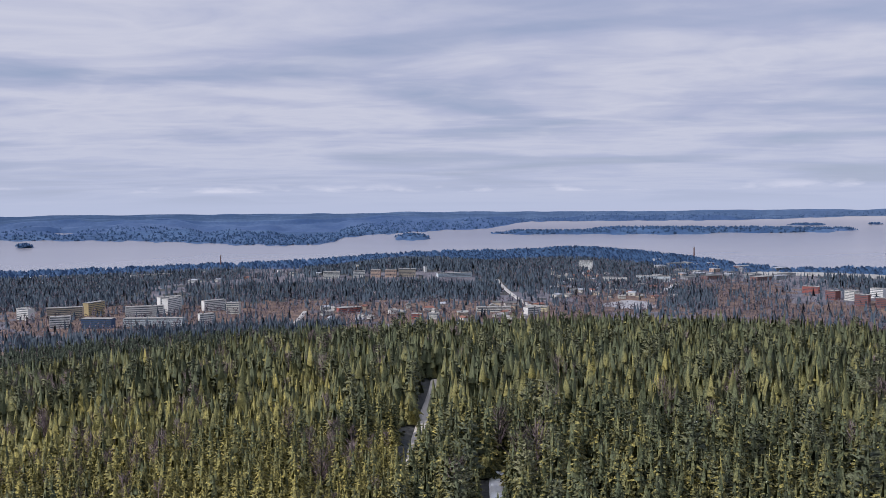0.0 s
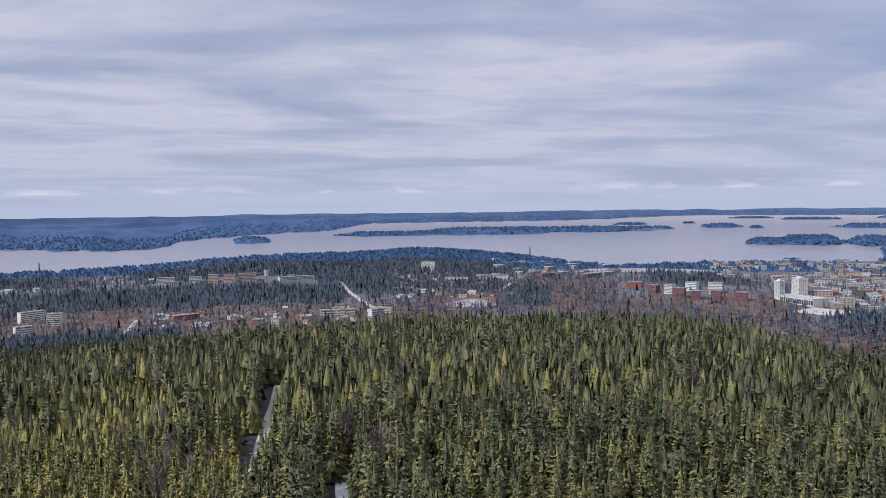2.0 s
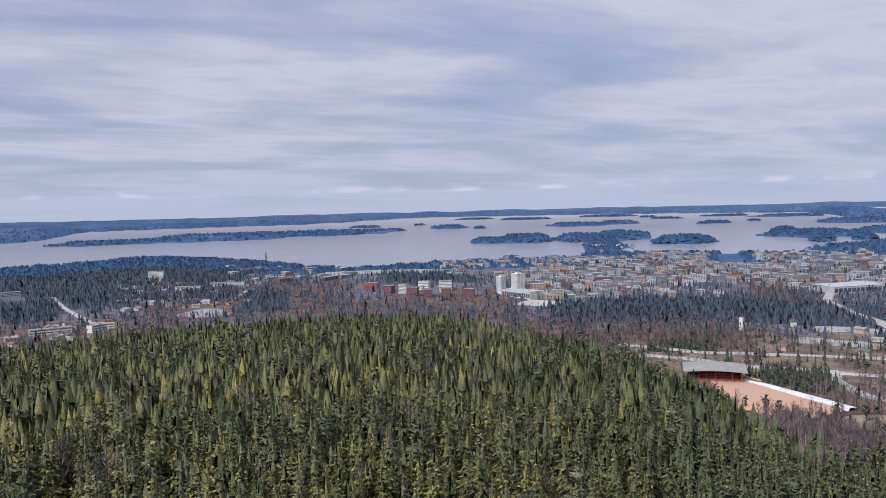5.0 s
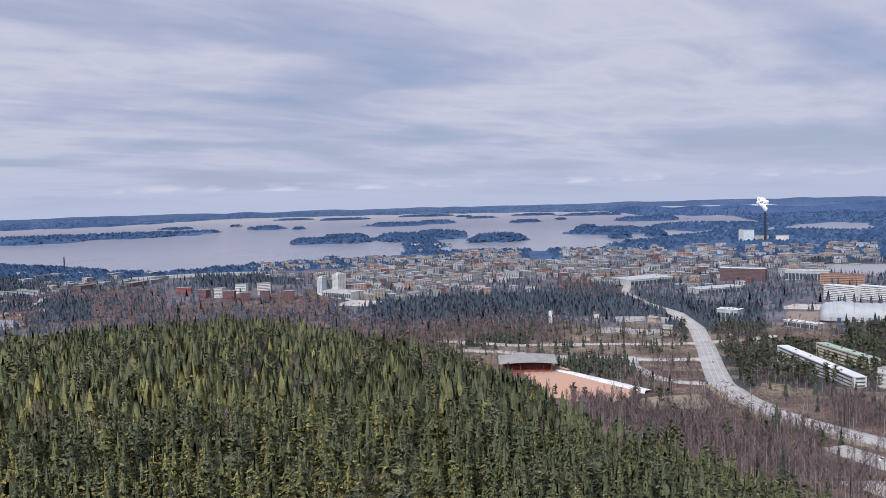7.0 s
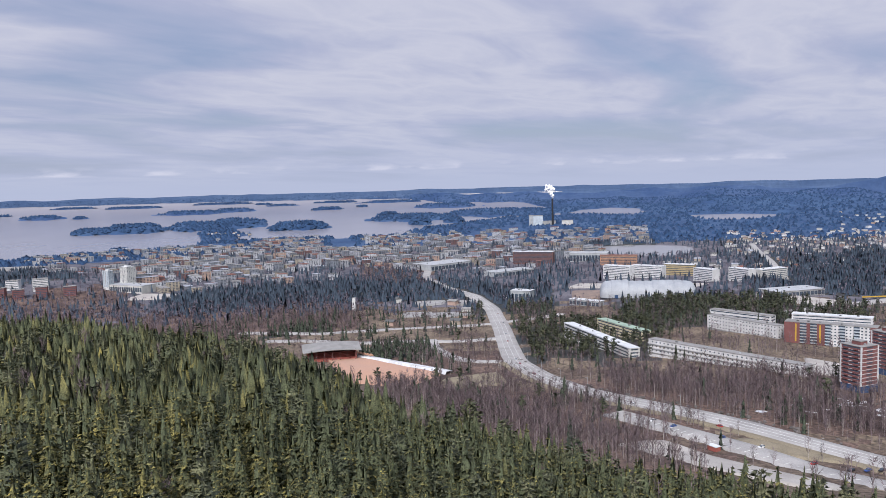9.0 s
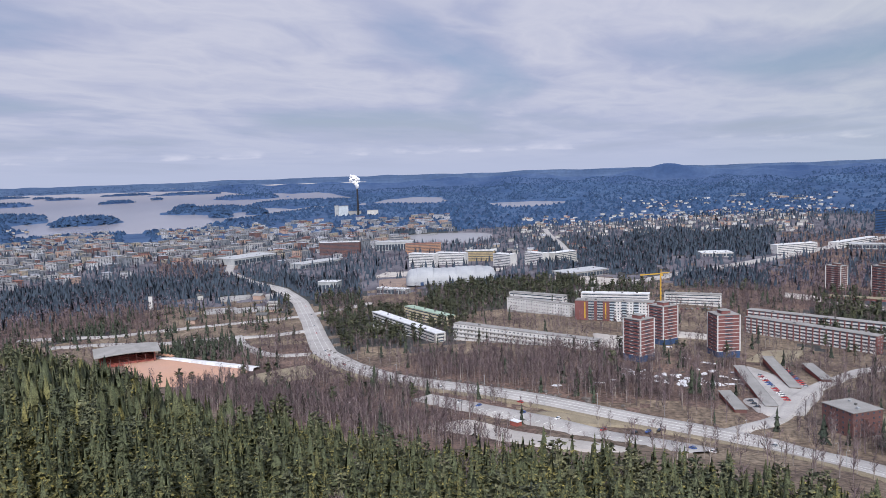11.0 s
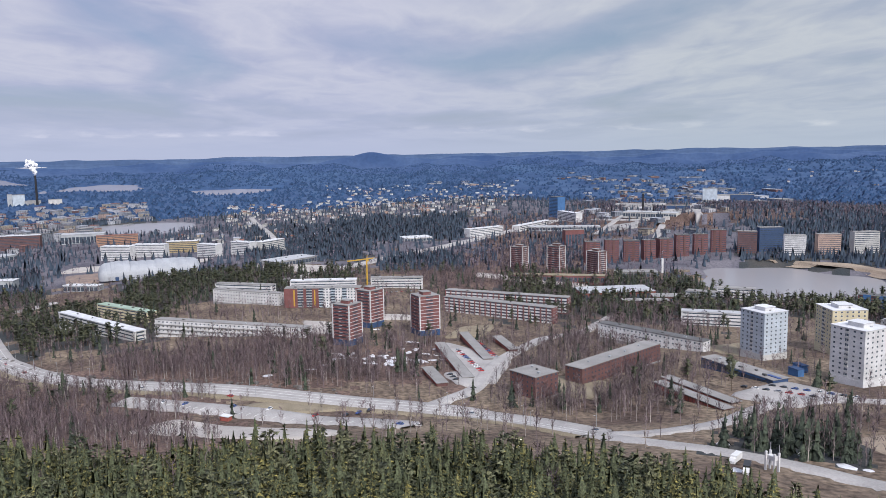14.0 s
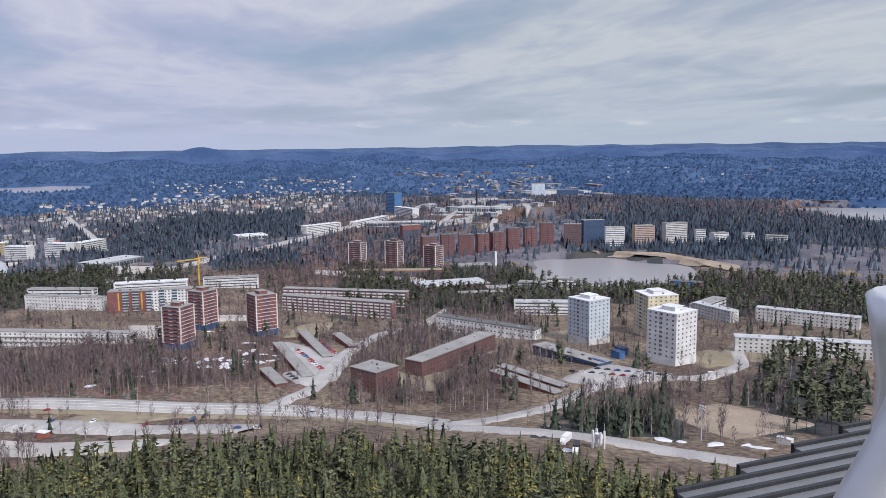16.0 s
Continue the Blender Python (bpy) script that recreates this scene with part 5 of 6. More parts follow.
def chimney(x, y, z, high, r, mat, label, size=1.0):
    ob = thing("chimney", x, y, z, 0, label, "chimney", size=size)
    bm = bmesh.new()
    bmesh.ops.create_cone(bm, cap_ends=True, segments=16, radius1=r, radius2=r * 0.72, depth=high, matrix=Matrix.Translation((0, 0, high / 2)))
    part("flue", bm, mat, ob)
    block("top_ring", ob, "grey", 0, 0, high - 2, r * 1.7, r * 1.7, 1.2)
    return ob


def far_place(az, d, up=0.0):
    p = spot(np.array(az), np.array(d), up)
    return float(p[0]), float(p[1]), float(p[2]), float(drawn(np.array(float(d))) / d)


x, y, z, s = far_place(66.15, 3650)
chimney(x, y, z, 122, 5.0, "black", "tall dark power plant chimney by the lake", s)
g = random.Random(4)
bm = bmesh.new()
for k in range(46):
    u = k / 45
    c = Vector((g.gauss(0, 2 + 6 * u) - 4 * u, g.gauss(0, 2 + 6 * u) + 16 * u ** 0.5 * u, 125 + 52 * u ** 0.8 + g.gauss(0, 3)))
    bmesh.ops.create_icosphere(bm, subdivisions=3, radius=(3.5 + 6 * math.sin(min(1, u * 1.2) * 2.6)) * g.uniform(0.6, 1.1), matrix=Matrix.Translation(c))
for v in bm.verts:
    v.co += Vector(noise.noise_vector(v.co * 0.12)) * 3.5
smoke = thing("steam_plume", x, y, z, 0, "white steam above the power plant chimney", "steam", size=s)
M["steam"] = material("white_steam", (0.85, 0.85, 0.87), 1.0, 0.05, 0.1)
for q in bm.faces:
    q.smooth = True
part("steam", bm, "steam", smoke)
for az, d, n, dp, h, m in ((65.1, 3700, 45, 40, 45, "pale_blue"), (64.6, 3690, 18, 40, 48, "steel"), (65.9, 3690, 60, 40, 17, "grey"), (67.2, 3600, 50, 25, 22, "pale")):
    x, y, z, s = far_place(az, d)
    ob = thing("power_plant_block", x, y, z, -65, "block of the power plant by the lake", "power plant", size=s)
    block("wall", ob, m, 0, 0, 0, n, dp, h)
    block("roof", ob, "roof_grey", 0, 0, h, n + 1, dp + 1, 1.0)
x, y, z, s = far_place(17.8, 3250)
chimney(x, y, z, 60, 3, "dark_brick", "old dark chimney by the shore", s)
x, y, z, s = far_place(-15.93, 2700)
chimney(x, y, z, 42, 2.2, "dark_brick", "slim brick chimney by the far shore", s)
x, y, z, s = far_place(107.93, 2182)
chimney(x, y, z, 48, 3, "black", "black chimney in the trade area", s)
for az, d, h, w, m in ((-1.33, 1950, 15, 7, "white"), (51.47, 1190, 20, 5, "white")):
    x, y, z, s = far_place(az, d)
    ob = thing("white_tower", x, y, z, 20, "slim white tower above trees", "tower")
    block("shaft", ob, m, 0, 0, 0, w, w, h)
    block("cap", ob, "roof_grey", 0, 0, h, w + 0.6, w + 0.6, 0.5)
crane = thing("tower_crane", 965, 36, float(zat(965, 36)), -80, "yellow tower crane behind the flats", "crane")
for k in range(16):
    block("mast_section", crane, "yellow", 0, 0, k * 2.5, 1.9 - 0.3 * (k % 2), 1.9 - 0.3 * (k % 2), 2.5)
block("cab", crane, "yellow", 1.6, 0, 37, 2.0, 1.8, 2.2)
boom = block("boom", crane, "yellow", 0, 0, 0, 1, 1, 1)
boom.matrix_basis = pose(-11.0, 0, 38.6, 0, -4, 0) @ Matrix.Diagonal((26, 1.3, 1.3, 1))
block("counter_boom", crane, "yellow", 6, 0, 40.2, 9, 1.4, 1.0)
block("counter_weight", crane, "grey", 9.5, 0, 38.5, 2.5, 2.0, 2.4)
block("peak", crane, "yellow", 0.6, 0, 40, 0.9, 0.9, 5.0)

# ---- the town by the lake: street after street of houses ----
g = random.Random(12)
turn = -24.0
c, s_ = math.cos(radians(turn)), math.sin(radians(turn))
town = []
PARKS = ((1650, 1500, 70), (1950, 1250, 80), (1420, 1180, 120))
for i in range(-70, 70):
    for j in range(-70, 70):
        if i % 4 == 3 or j % 5 == 4:
            continue
        u, v = 1850 + i * 27 + g.uniform(-4, 4), 1500 + j * 22 + g.uniform(-3, 3)
        x = 1800 + (u - 1850) * c - (v - 1500) * s_
        y = 1450 + (u - 1850) * s_ + (v - 1500) * c
        az, d = math.degrees(math.atan2(x, y)), math.hypot(x, y)
        lo = float(np.interp(az, (30, 34, 37, 42, 50, 56, 62, 68, 73), (2450, 2150, 1620, 1640, 1690, 1950, 1750, 1900, 2400)))
        if not 30 < az < 73 or d < lo or d > 3400 or float(height(az, d)) < 1.5 or any(math.hypot(x - a, y - b) < r for a, b, r in PARKS):
            continue
        if g.random() < (0.3 if az < 56 else 0.55) + max(0, (d - 2700) / 2200):
            continue
        if d < 2600 and taken[cells(x, y)]:
            continue
        h = g.choice((6, 8, 10, 13, 13, 16, 19)) * (1.0 if d < 2400 else 0.8)
        n, dp = g.choice((g.uniform(12, 20), g.uniform(17, 26), g.uniform(17, 26), g.uniform(28, 46))), g.uniform(11, 17)
        if g.random() < 0.5:
            n, dp = dp, n
        if d < 2600:
            mark(x, y, n, dp, turn, 0)
        town.append((d, az, n, dp, h, g.randrange(len(FAR_WALLS)), g.randrange(5)))
# the roof's slight blue is far haze, mixed into its colour
M["roof_pale"] = material("pale_tin_roof", (0.4, 0.42, 0.47), 0.6, 0.1, 0.25, 0, (0.28, 0.29, 0.33), fine=10, spread=0.4)
ROOFS = ("roof_pale", "roof_grey", "roof_grey", "roof_dark", "roof_red")


def joined(name, rows, heading, walls, label, peak=False):
    """Far houses too many to count, as one mesh: a walled box each, with a flat or a pitched roof."""
    V, F, S = [], [], []
    for k, (d, az, n, dp, h, w, r, *t) in enumerate(rows):
        x, y, z, sc = far_place(az, d)
        m = pose(x, y, z - 1, 0, 0, t[0] if t else heading) @ Matrix.Scale(sc, 4)
        i = len(V)
        top = h + (2.5 if peak else 1.7)
        V += [tuple(m @ Vector((a * n / 2, b * dp / 2, c))) for c in (0, h + 1) for a, b in ((-1, -1), (1, -1), (1, 1), (-1, 1))]
        V += [tuple(m @ Vector((a * (n / 2 + 0.4), b * (dp / 2 + 0.4) * (0.03 if peak and c > h + 1 else 1), c))) for c in (h + 1, top) for a, b in ((-1, -1), (1, -1), (1, 1), (-1, 1))]
        for q in (0, 8):
            for a in range(4):
                F.append((i + q + a, i + q + (a + 1) % 4, i + q + 4 + (a + 1) % 4, i + q + 4 + a))
                S.append(w if q == 0 else len(walls) + r)
        F.append((i + 12, i + 13, i + 14, i + 15))
        S.append(len(walls) + r)
    ob = sheet(name, V, F, walls + [M[q] for q in ROOFS], S, False)
    return tagged(ob, label, "houses", kind="stuff")


town.sort()
for d, az, n, dp, h, w, r in town[:200]:
    px, py, pz, sc = far_place(az, d)
    ob = thing("town_house", px, py, pz - 1, turn, "town house in a street by the lake", "house", "houses of the town", sc)
    block("wall", ob, FAR_WALLS[w], 0, 0, 0, n, dp, h + 1)
    block("roof", ob, ROOFS[r], 0, 0, h + 1, n + 0.8, dp + 0.8, 0.7)
joined("far_town", town[200:], turn, FAR_WALLS, "far streets of pale town houses by the lake")


# ---- suburbs of small houses ----
def gable(mat):
    """A pitched roof one metre each way."""
    if ("gable", mat) not in UNIT:
        bm = bmesh.new()
        v = [bm.verts.new(p) for p in ((-0.55, -0.6, 0), (0.55, -0.6, 0), (0.55, 0.6, 0), (-0.55, 0.6, 0), (-0.55, 0, 1), (0.55, 0, 1))]
        for q in ((0, 1, 5, 4), (2, 3, 4, 5), (0, 4, 3), (1, 2, 5), (3, 2, 1, 0)):
            bm.faces.new([v[k] for k in q])
        me = bpy.data.meshes.new("roof")
        bm.to_mesh(me)
        bm.free()
        me.materials.append(M[mat])
        UNIT[("gable", mat)] = me
    return UNIT[("gable", mat)]


HOUSE_WALLS = ("white", "pale", "beige", "pale", "pink", "pale", "white")
homes = []


def small_house(d, az, n, dp, h, w, r, turn, group):
    px, py, pz, sc = far_place(az, d)
    ob = thing("small_house", px, py, pz - 0.6, turn, "small pitched-roof house in a suburb", "house", group, sc)
    block("wall", ob, HOUSE_WALLS[w], 0, 0, 0, n, dp, h + 0.6)
    roof = new("roof", gable(ROOFS[r]))
    roof.parent = ob
    roof.matrix_basis = Matrix.Translation((0, 0, h + 0.6)) @ Matrix.Diagonal((n, dp, 2.6, 1))


g = random.Random(77)
for az0, az1, d0, d1, many, group in ((78, 98, 2100, 3050, 430, "houses of the suburb"), (85, 100, 3000, 4200, 90, "houses of the suburb"), (8, 17, 1650, 2350, 100, "houses on the cape"), (-10, 8, 1280, 1480, 44, "houses below the hill"),
                                      (54, 60, 1000, 1350, 12, "houses by the main road"), (-28, -6, 1950, 2700, 46, "houses near the shore"), (74, 86, 1650, 2100, 30, "houses of the suburb"), (116, 131, 3600, 5200, 30, "far houses"), (40, 46, 3500, 3900, 30, "houses on the island")):
    for k in range(many):
        az, d = g.uniform(az0, az1), g.uniform(d0, d1)
        px, py = d * math.sin(radians(az)), d * math.cos(radians(az))
        if (d < 2600 and taken[cells(px, py)]) or float(height(az, d)) < 1:
            continue
        n, dp = g.uniform(11, 18), g.uniform(8, 12)
        if d < 2600:
            mark(px, py, n, dp, 0, 2)
        homes.append((d, az, n, dp, g.choice((3.5, 5.5, 6.5)), g.randrange(7), g.choice((4, 3, 1, 0, 1, 3)), g.uniform(0, 180), group))
homes.sort()
for row in homes[:170]:
    small_house(*row)
joined("far_suburb", [q[:8] for q in homes[170:]], 0, [M[q] for q in HOUSE_WALLS], "far suburb of small houses with pitched roofs", True)
# trade area and far quarters
halls = []
for az0, az1, d0, d1, many, big in ((104, 113.5, 1620, 4200, 170, 0.55), (100, 112, 4200, 5600, 14, 0.9), (111, 117, 2500, 3300, 22, 1.2), (92, 97, 4000, 5000, 10, 1.2), (15, 24, 2250, 2900, 46, 0.8), (56, 66, 1900, 2400, 26, 1.1)):
    for k in range(many):
        az, d = g.uniform(az0, az1), g.uniform(d0, d1)
        px, py, pz, sc = far_place(az, d)
        if float(height(az, d)) < 1 or (d < 2600 and taken[cells(px, py)]):
            continue
        n, dp, h = g.uniform(25, 70) * big, g.uniform(18, 40) * big, g.choice((5, 6, 6, 7, 8, 11))
        if d < 2600:
            mark(px, py, n, dp, 20, 2)
        halls.append((d, az, n, dp, h, g.randrange(len(FAR_WALLS)), g.choice((0, 1, 0, 2, 3)), g.choice((20, 110, 35, 15))))
halls.sort()
for d, az, n, dp, h, w, r, t in halls[:110]:
    px, py, pz, sc = far_place(az, d)
    ob = thing("trade_hall", px, py, pz - 1, t, "pale commercial building in a trade area", "building", "buildings of the trade area", sc)
    block("wall", ob, FAR_WALLS[w], 0, 0, 0, n, dp, h + 1)
    block("roof", ob, ROOFS[r], 0, 0, h + 1, n + 0.8, dp + 0.8, 0.7)
joined("far_trade_area", halls[110:], 0, FAR_WALLS, "far pale commercial buildings")
for az, d, w, h, m in ((112.4, 2700, 45, 46, "pale_blue"), (113.3, 2720, 90, 22, "white"), (114.5, 2650, 70, 26, "navy"), (110.0, 2300, 90, 12, "navy"), (108.4, 2350, 60, 10, "roof_white")):
    px, py, pz, sc = far_place(az, d)
    ob = thing("hospital_block", px, py, pz - 1, -110, "large block beyond the pond", "building", size=sc)
    block("wall", ob, m, 0, 0, 0, w, 25, h)
    block("roof", ob, "roof_grey", 0, 0, h, w + 1, 26, 0.8)

# ---- the woods on the tower's hill ----
CREST = lambda az: table(HILLS, az)[0]
FOOT = lambda az: table(HILLS, az)[2]
HILL_EDGE = lambda az: CREST(az) + 0.38 * np.interp(az, (40, 52), (1, 0.0)) * (FOOT(az) - CREST(az))
x, y, az, d = scatter(-34, 136, 70, 760, 0.066, 11)
keep = (d < HILL_EDGE(az)) & free(x, y)
x, y, az, d = x[keep], y[keep], az[keep], d[keep]
young = (az + 3.5 * patches(x, y, 70, 17) < -5) & (d < 315 + 25 * patches(x, y, 90, 19))
old_gap = rng.random(len(x)) < np.where(d < 265, np.where(az > 55, 0.85, 0.66), 0.95)
gaps = patches(x, y, 60, 3)
keep = (young | old_gap) & (gaps > -1.15) & (young | ~(np.abs(patches(x, y, 23, 5)) < 0.04))
x, y, az, d, young = x[keep], y[keep], az[keep], d[keep], young[keep]
tall = np.where(young, np.clip(rng.normal(13.0, 2.2, len(x)), 8, 18), np.clip(rng.normal(18.3, 2.7, len(x)), 11, 25))
bare = rng.random(len(x)) < np.where((az < -4) & (d > 140), 0.16, 0.03) * (patches(x, y, 60, 8) > 0.1)
# tone darkens with distance; past azimuth 28 it also stands in for duller light
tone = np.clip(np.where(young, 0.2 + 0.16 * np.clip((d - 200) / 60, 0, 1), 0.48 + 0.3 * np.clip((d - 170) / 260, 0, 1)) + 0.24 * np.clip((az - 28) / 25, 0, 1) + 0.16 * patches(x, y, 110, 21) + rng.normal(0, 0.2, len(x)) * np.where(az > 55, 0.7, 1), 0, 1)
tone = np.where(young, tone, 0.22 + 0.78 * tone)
first = 108 + 24 * np.clip((60 - az) / 40, 0, 1)
near, mid_d = (d > first) & (d < 165), (d > first) & (d < 255)
close = np.argsort(d - first + 800 * bare + 800 * (d < first))[:190]
single = np.zeros(len(d), bool)
single[close] = True
# the cores get a darker tone: shade inside the crowns, put into colour
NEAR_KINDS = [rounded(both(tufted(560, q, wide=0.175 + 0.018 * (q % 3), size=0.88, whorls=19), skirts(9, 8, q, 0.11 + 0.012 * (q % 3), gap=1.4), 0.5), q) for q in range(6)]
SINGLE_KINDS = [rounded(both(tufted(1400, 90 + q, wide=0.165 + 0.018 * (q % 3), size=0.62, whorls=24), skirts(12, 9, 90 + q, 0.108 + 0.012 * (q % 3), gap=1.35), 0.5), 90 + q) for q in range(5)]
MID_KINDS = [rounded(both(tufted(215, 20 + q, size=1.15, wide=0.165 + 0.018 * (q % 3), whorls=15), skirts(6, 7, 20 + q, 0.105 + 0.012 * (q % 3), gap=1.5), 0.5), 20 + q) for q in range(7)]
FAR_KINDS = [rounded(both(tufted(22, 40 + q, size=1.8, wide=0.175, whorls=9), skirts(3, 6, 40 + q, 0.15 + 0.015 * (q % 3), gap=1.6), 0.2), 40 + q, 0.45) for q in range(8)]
fluffy = ~bare & ~single & ~young & (rng.random(len(x)) < 0.05 + 0.09 * (patches(x, y, 90, 61) > 0.3))
ok = ~bare & ~fluffy & ~single
PINE_KINDS = [rounded(both(both(tufted(170, 30 + q, "pine", 0.14, 0.3, 1.05), stem(0.012, 0.85, 4, 0.4)), skirts(4, 7, 30 + q, 0.085, 0.38, 1.6), 0.4), 30 + q) for q in range(5)]
grow("pine_wood", PINE_KINDS, stand(x, y)[fluffy], tall[fluffy] * 1.02, M["pine"], "olive green pines between spruces")
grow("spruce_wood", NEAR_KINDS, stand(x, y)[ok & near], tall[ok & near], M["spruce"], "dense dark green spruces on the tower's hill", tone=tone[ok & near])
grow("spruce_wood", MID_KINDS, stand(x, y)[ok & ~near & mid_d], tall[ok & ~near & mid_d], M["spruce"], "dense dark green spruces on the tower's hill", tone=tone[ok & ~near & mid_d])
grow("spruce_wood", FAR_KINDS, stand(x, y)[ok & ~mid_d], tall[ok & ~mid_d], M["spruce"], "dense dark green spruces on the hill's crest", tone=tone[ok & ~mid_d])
CROWNS, TRUNK = [], None
for kind in SINGLE_KINDS:
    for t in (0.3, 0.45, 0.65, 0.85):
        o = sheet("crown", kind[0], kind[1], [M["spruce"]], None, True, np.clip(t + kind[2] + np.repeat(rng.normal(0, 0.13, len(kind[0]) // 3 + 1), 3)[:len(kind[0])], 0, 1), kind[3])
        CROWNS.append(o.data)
        bpy.data.objects.remove(o)
o = sheet("trunk", *stem(0.013, 0.6, 6, 0.5), [M["bark"]])
TRUNK = o.data
bpy.data.objects.remove(o)
for i in close:
    h = float(tall[i])
    tree = thing("spruce_tree", float(x[i]), float(y[i]), float(zat(x[i], y[i])) - 0.3, float(rng.uniform(0, 360)), "tall dark green spruce on the tower's hill", "tree", "spruces near the tower", h)
    # past azimuth 55 the duller light is a crown one tone darker
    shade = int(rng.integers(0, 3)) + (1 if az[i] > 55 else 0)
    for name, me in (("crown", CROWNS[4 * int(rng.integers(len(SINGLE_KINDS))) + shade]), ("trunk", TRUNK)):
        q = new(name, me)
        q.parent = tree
BIRCHES = [rounded(birch(150, q, 0.005), q, 0.5) for q in range(4)]
FINE = [rounded(birch(50, 150 + q, 0.008), q, 0.5) for q in range(5)]
THIN = [rounded(birch(22, 50 + q, 0.0155), q, 0.5) for q in range(5)]
bare &= ~single
grow("birch_grove", BIRCHES, stand(x, y)[bare], tall[bare] * 0.95, M["birch"], "bare pinkish birches between spruces")

# ---- woods and single trees in the valley and the town ----
# azimuth, distance, half width in degrees, half depth in metres; s spruce, b bare birch, p pine, m mixed
WOODS_NORTH = [
    (-18.7, 1120, 12.0, 150, "s"), (-18.3, 1460, 12.5, 260, "b"), (-12.7, 1746, 6.7, 130, "m"), (-3.1, 2350, 7.0, 420, "s"), (9.2, 2250, 6.5, 544, "m"), (16.5, 1800, 7.6, 420, "b"),
    (28.5, 2300, 2.6, 170, "p"), (-22.2, 2500, 8.4, 420, "m"), (-25.5, 1953, 5.2, 299, "m"), (-1.9, 1700, 6.0, 150, "s"), (17.7, 1698, 1.7, 184, "s"), (2.6, 1400, 12.0, 160, "b"),
    (9.5, 2450, 8.0, 220, "m"), (46.7, 1440, 8.6, 160, "s"), (43.2, 1180, 9.5, 200, "b"), (29.3, 1500, 7.5, 260, "b"), (58.2, 1429, 3.7, 155, "m"),
]
WOODS_EAST = [
    (68.6, 860, 5.2, 140, "p"), (54.6, 790, 3.2, 45, "s"), (58.2, 620, 5.5, 200, "b"), (47.5, 996, 2.4, 22, "s"), (71.0, 2500, 2.6, 250, "s"), (67.0, 480, 10.0, 130, "b"),
    (78.3, 582, 9.0, 98, "b"), (76.6, 1100, 5.6, 90, "p"), (85.7, 1618, 2.6, 344, "m"), (30.4, 2107, 2.3, 250, "p"), (54.6, 1901, 2.8, 427, "b"),
    (80.5, 575, 16.3, 85, "b"), (79.1, 1048, 8.3, 110, "m"), (90.3, 1888, 5.0, 300, "s"), (91.9, 1233, 3.2, 90, "s"), (83.3, 1649, 4.2, 403, "m"), (63.0, 1250, 3.2, 160, "m"),
]
WOODS_SOUTH = [
    (108, 2100, 5, 460, "b"), (102.5, 560, 6.2, 145, "b"), (106.8, 500, 7.0, 70, "b"), (118.0, 350, 5.0, 26, "s"), (119.4, 935, 6.9, 55, "p"), (122.4, 1500, 8.0, 220, "s"), (97.8, 1196, 7.5, 230, "b"), (106.8, 757, 6.5, 133, "b"),
    (131.0, 470, 3.4, 130, "p"), (122.2, 385, 8.0, 70, "b"), (126.9, 1032, 8.4, 120, "m"), (106.1, 966, 8.4, 192, "m"), (122.0, 2150, 10.0, 420, "b"), (127, 1750, 9.0, 260, "m"), (100.0, 1700, 4.0, 400, "b"), (112, 2350, 8, 220, "b"), (131, 870, 7, 60, "m"),
]
SPAN = {"s": 0.034, "b": 0.021, "p": 0.0115, "m": 0.026}
CONES = [rounded(skirts(1, 6, 60 + q, 0.2), q) for q in range(6)]
VALLEY_KINDS = [rounded(both(tufted(14, 140 + q, size=2.6, wide=0.16, whorls=9), skirts(4, 5, 140 + q, 0.16, gap=1.7)), q) for q in range(6)]
SPARSE = [rounded(birch(4, 70 + q, 0.06, False), q, 0.4) for q in range(4)]
PINES = [rounded(both(tufted(36, 30 + q, "pine", 0.16, 0.36, 2.6), skirts(3, 6, 30 + q, 0.11, 0.42, 1.6)), q) for q in range(5)]
wx, wy, wa_, wd_ = scatter(111.5, 123.5, 1030, 1330, 0.02, 5)
taken[cells(wx, wy)] = True
found = {"s": [], "b": [], "p": []}
for k, (za, zd, wa, wd, kind) in enumerate(WOODS_NORTH + WOODS_EAST + WOODS_SOUTH):
    g = np.random.default_rng(100 + k)
    wide = radians(wa) * zd
    many = int(4 * wide * wd * SPAN[kind] * (1.25 if zd < 830 and kind == "b" else 0.9 if zd < 1300 else 0.55))
    az, d = za + g.uniform(-1, 1, many) * wa, zd + g.uniform(-1, 1, many) * wd
    x, y = d * np.sin(np.radians(az)), d * np.cos(np.radians(az))
    edge = np.maximum(np.abs(az - za) / wa, np.abs(d - zd) / wd) + 0.22 * patches(x, y, 70, 40 + k)
    ok = (edge < 0.95) & (d < 2600) & free(x, y) & (d > HILL_EDGE(az))
    ok[ok] &= zat(x[ok], y[ok]) > 1.0
    x, y, d = x[ok], y[ok], d[ok]
    r = g.random(len(x))
    which = {"s": np.where(r < 0.86, "s", "b"), "b": np.where(r < 0.975, "b", "s"), "p": np.where(r < 0.72, "p", np.where(r < 0.85, "s", "b")), "m": np.where(r < 0.45, "b", np.where(r < 0.8, "s", "p"))}[kind]
    for q in "sbp":
        found[q].append(np.column_stack([x[which == q], y[which == q], d[which == q]]))
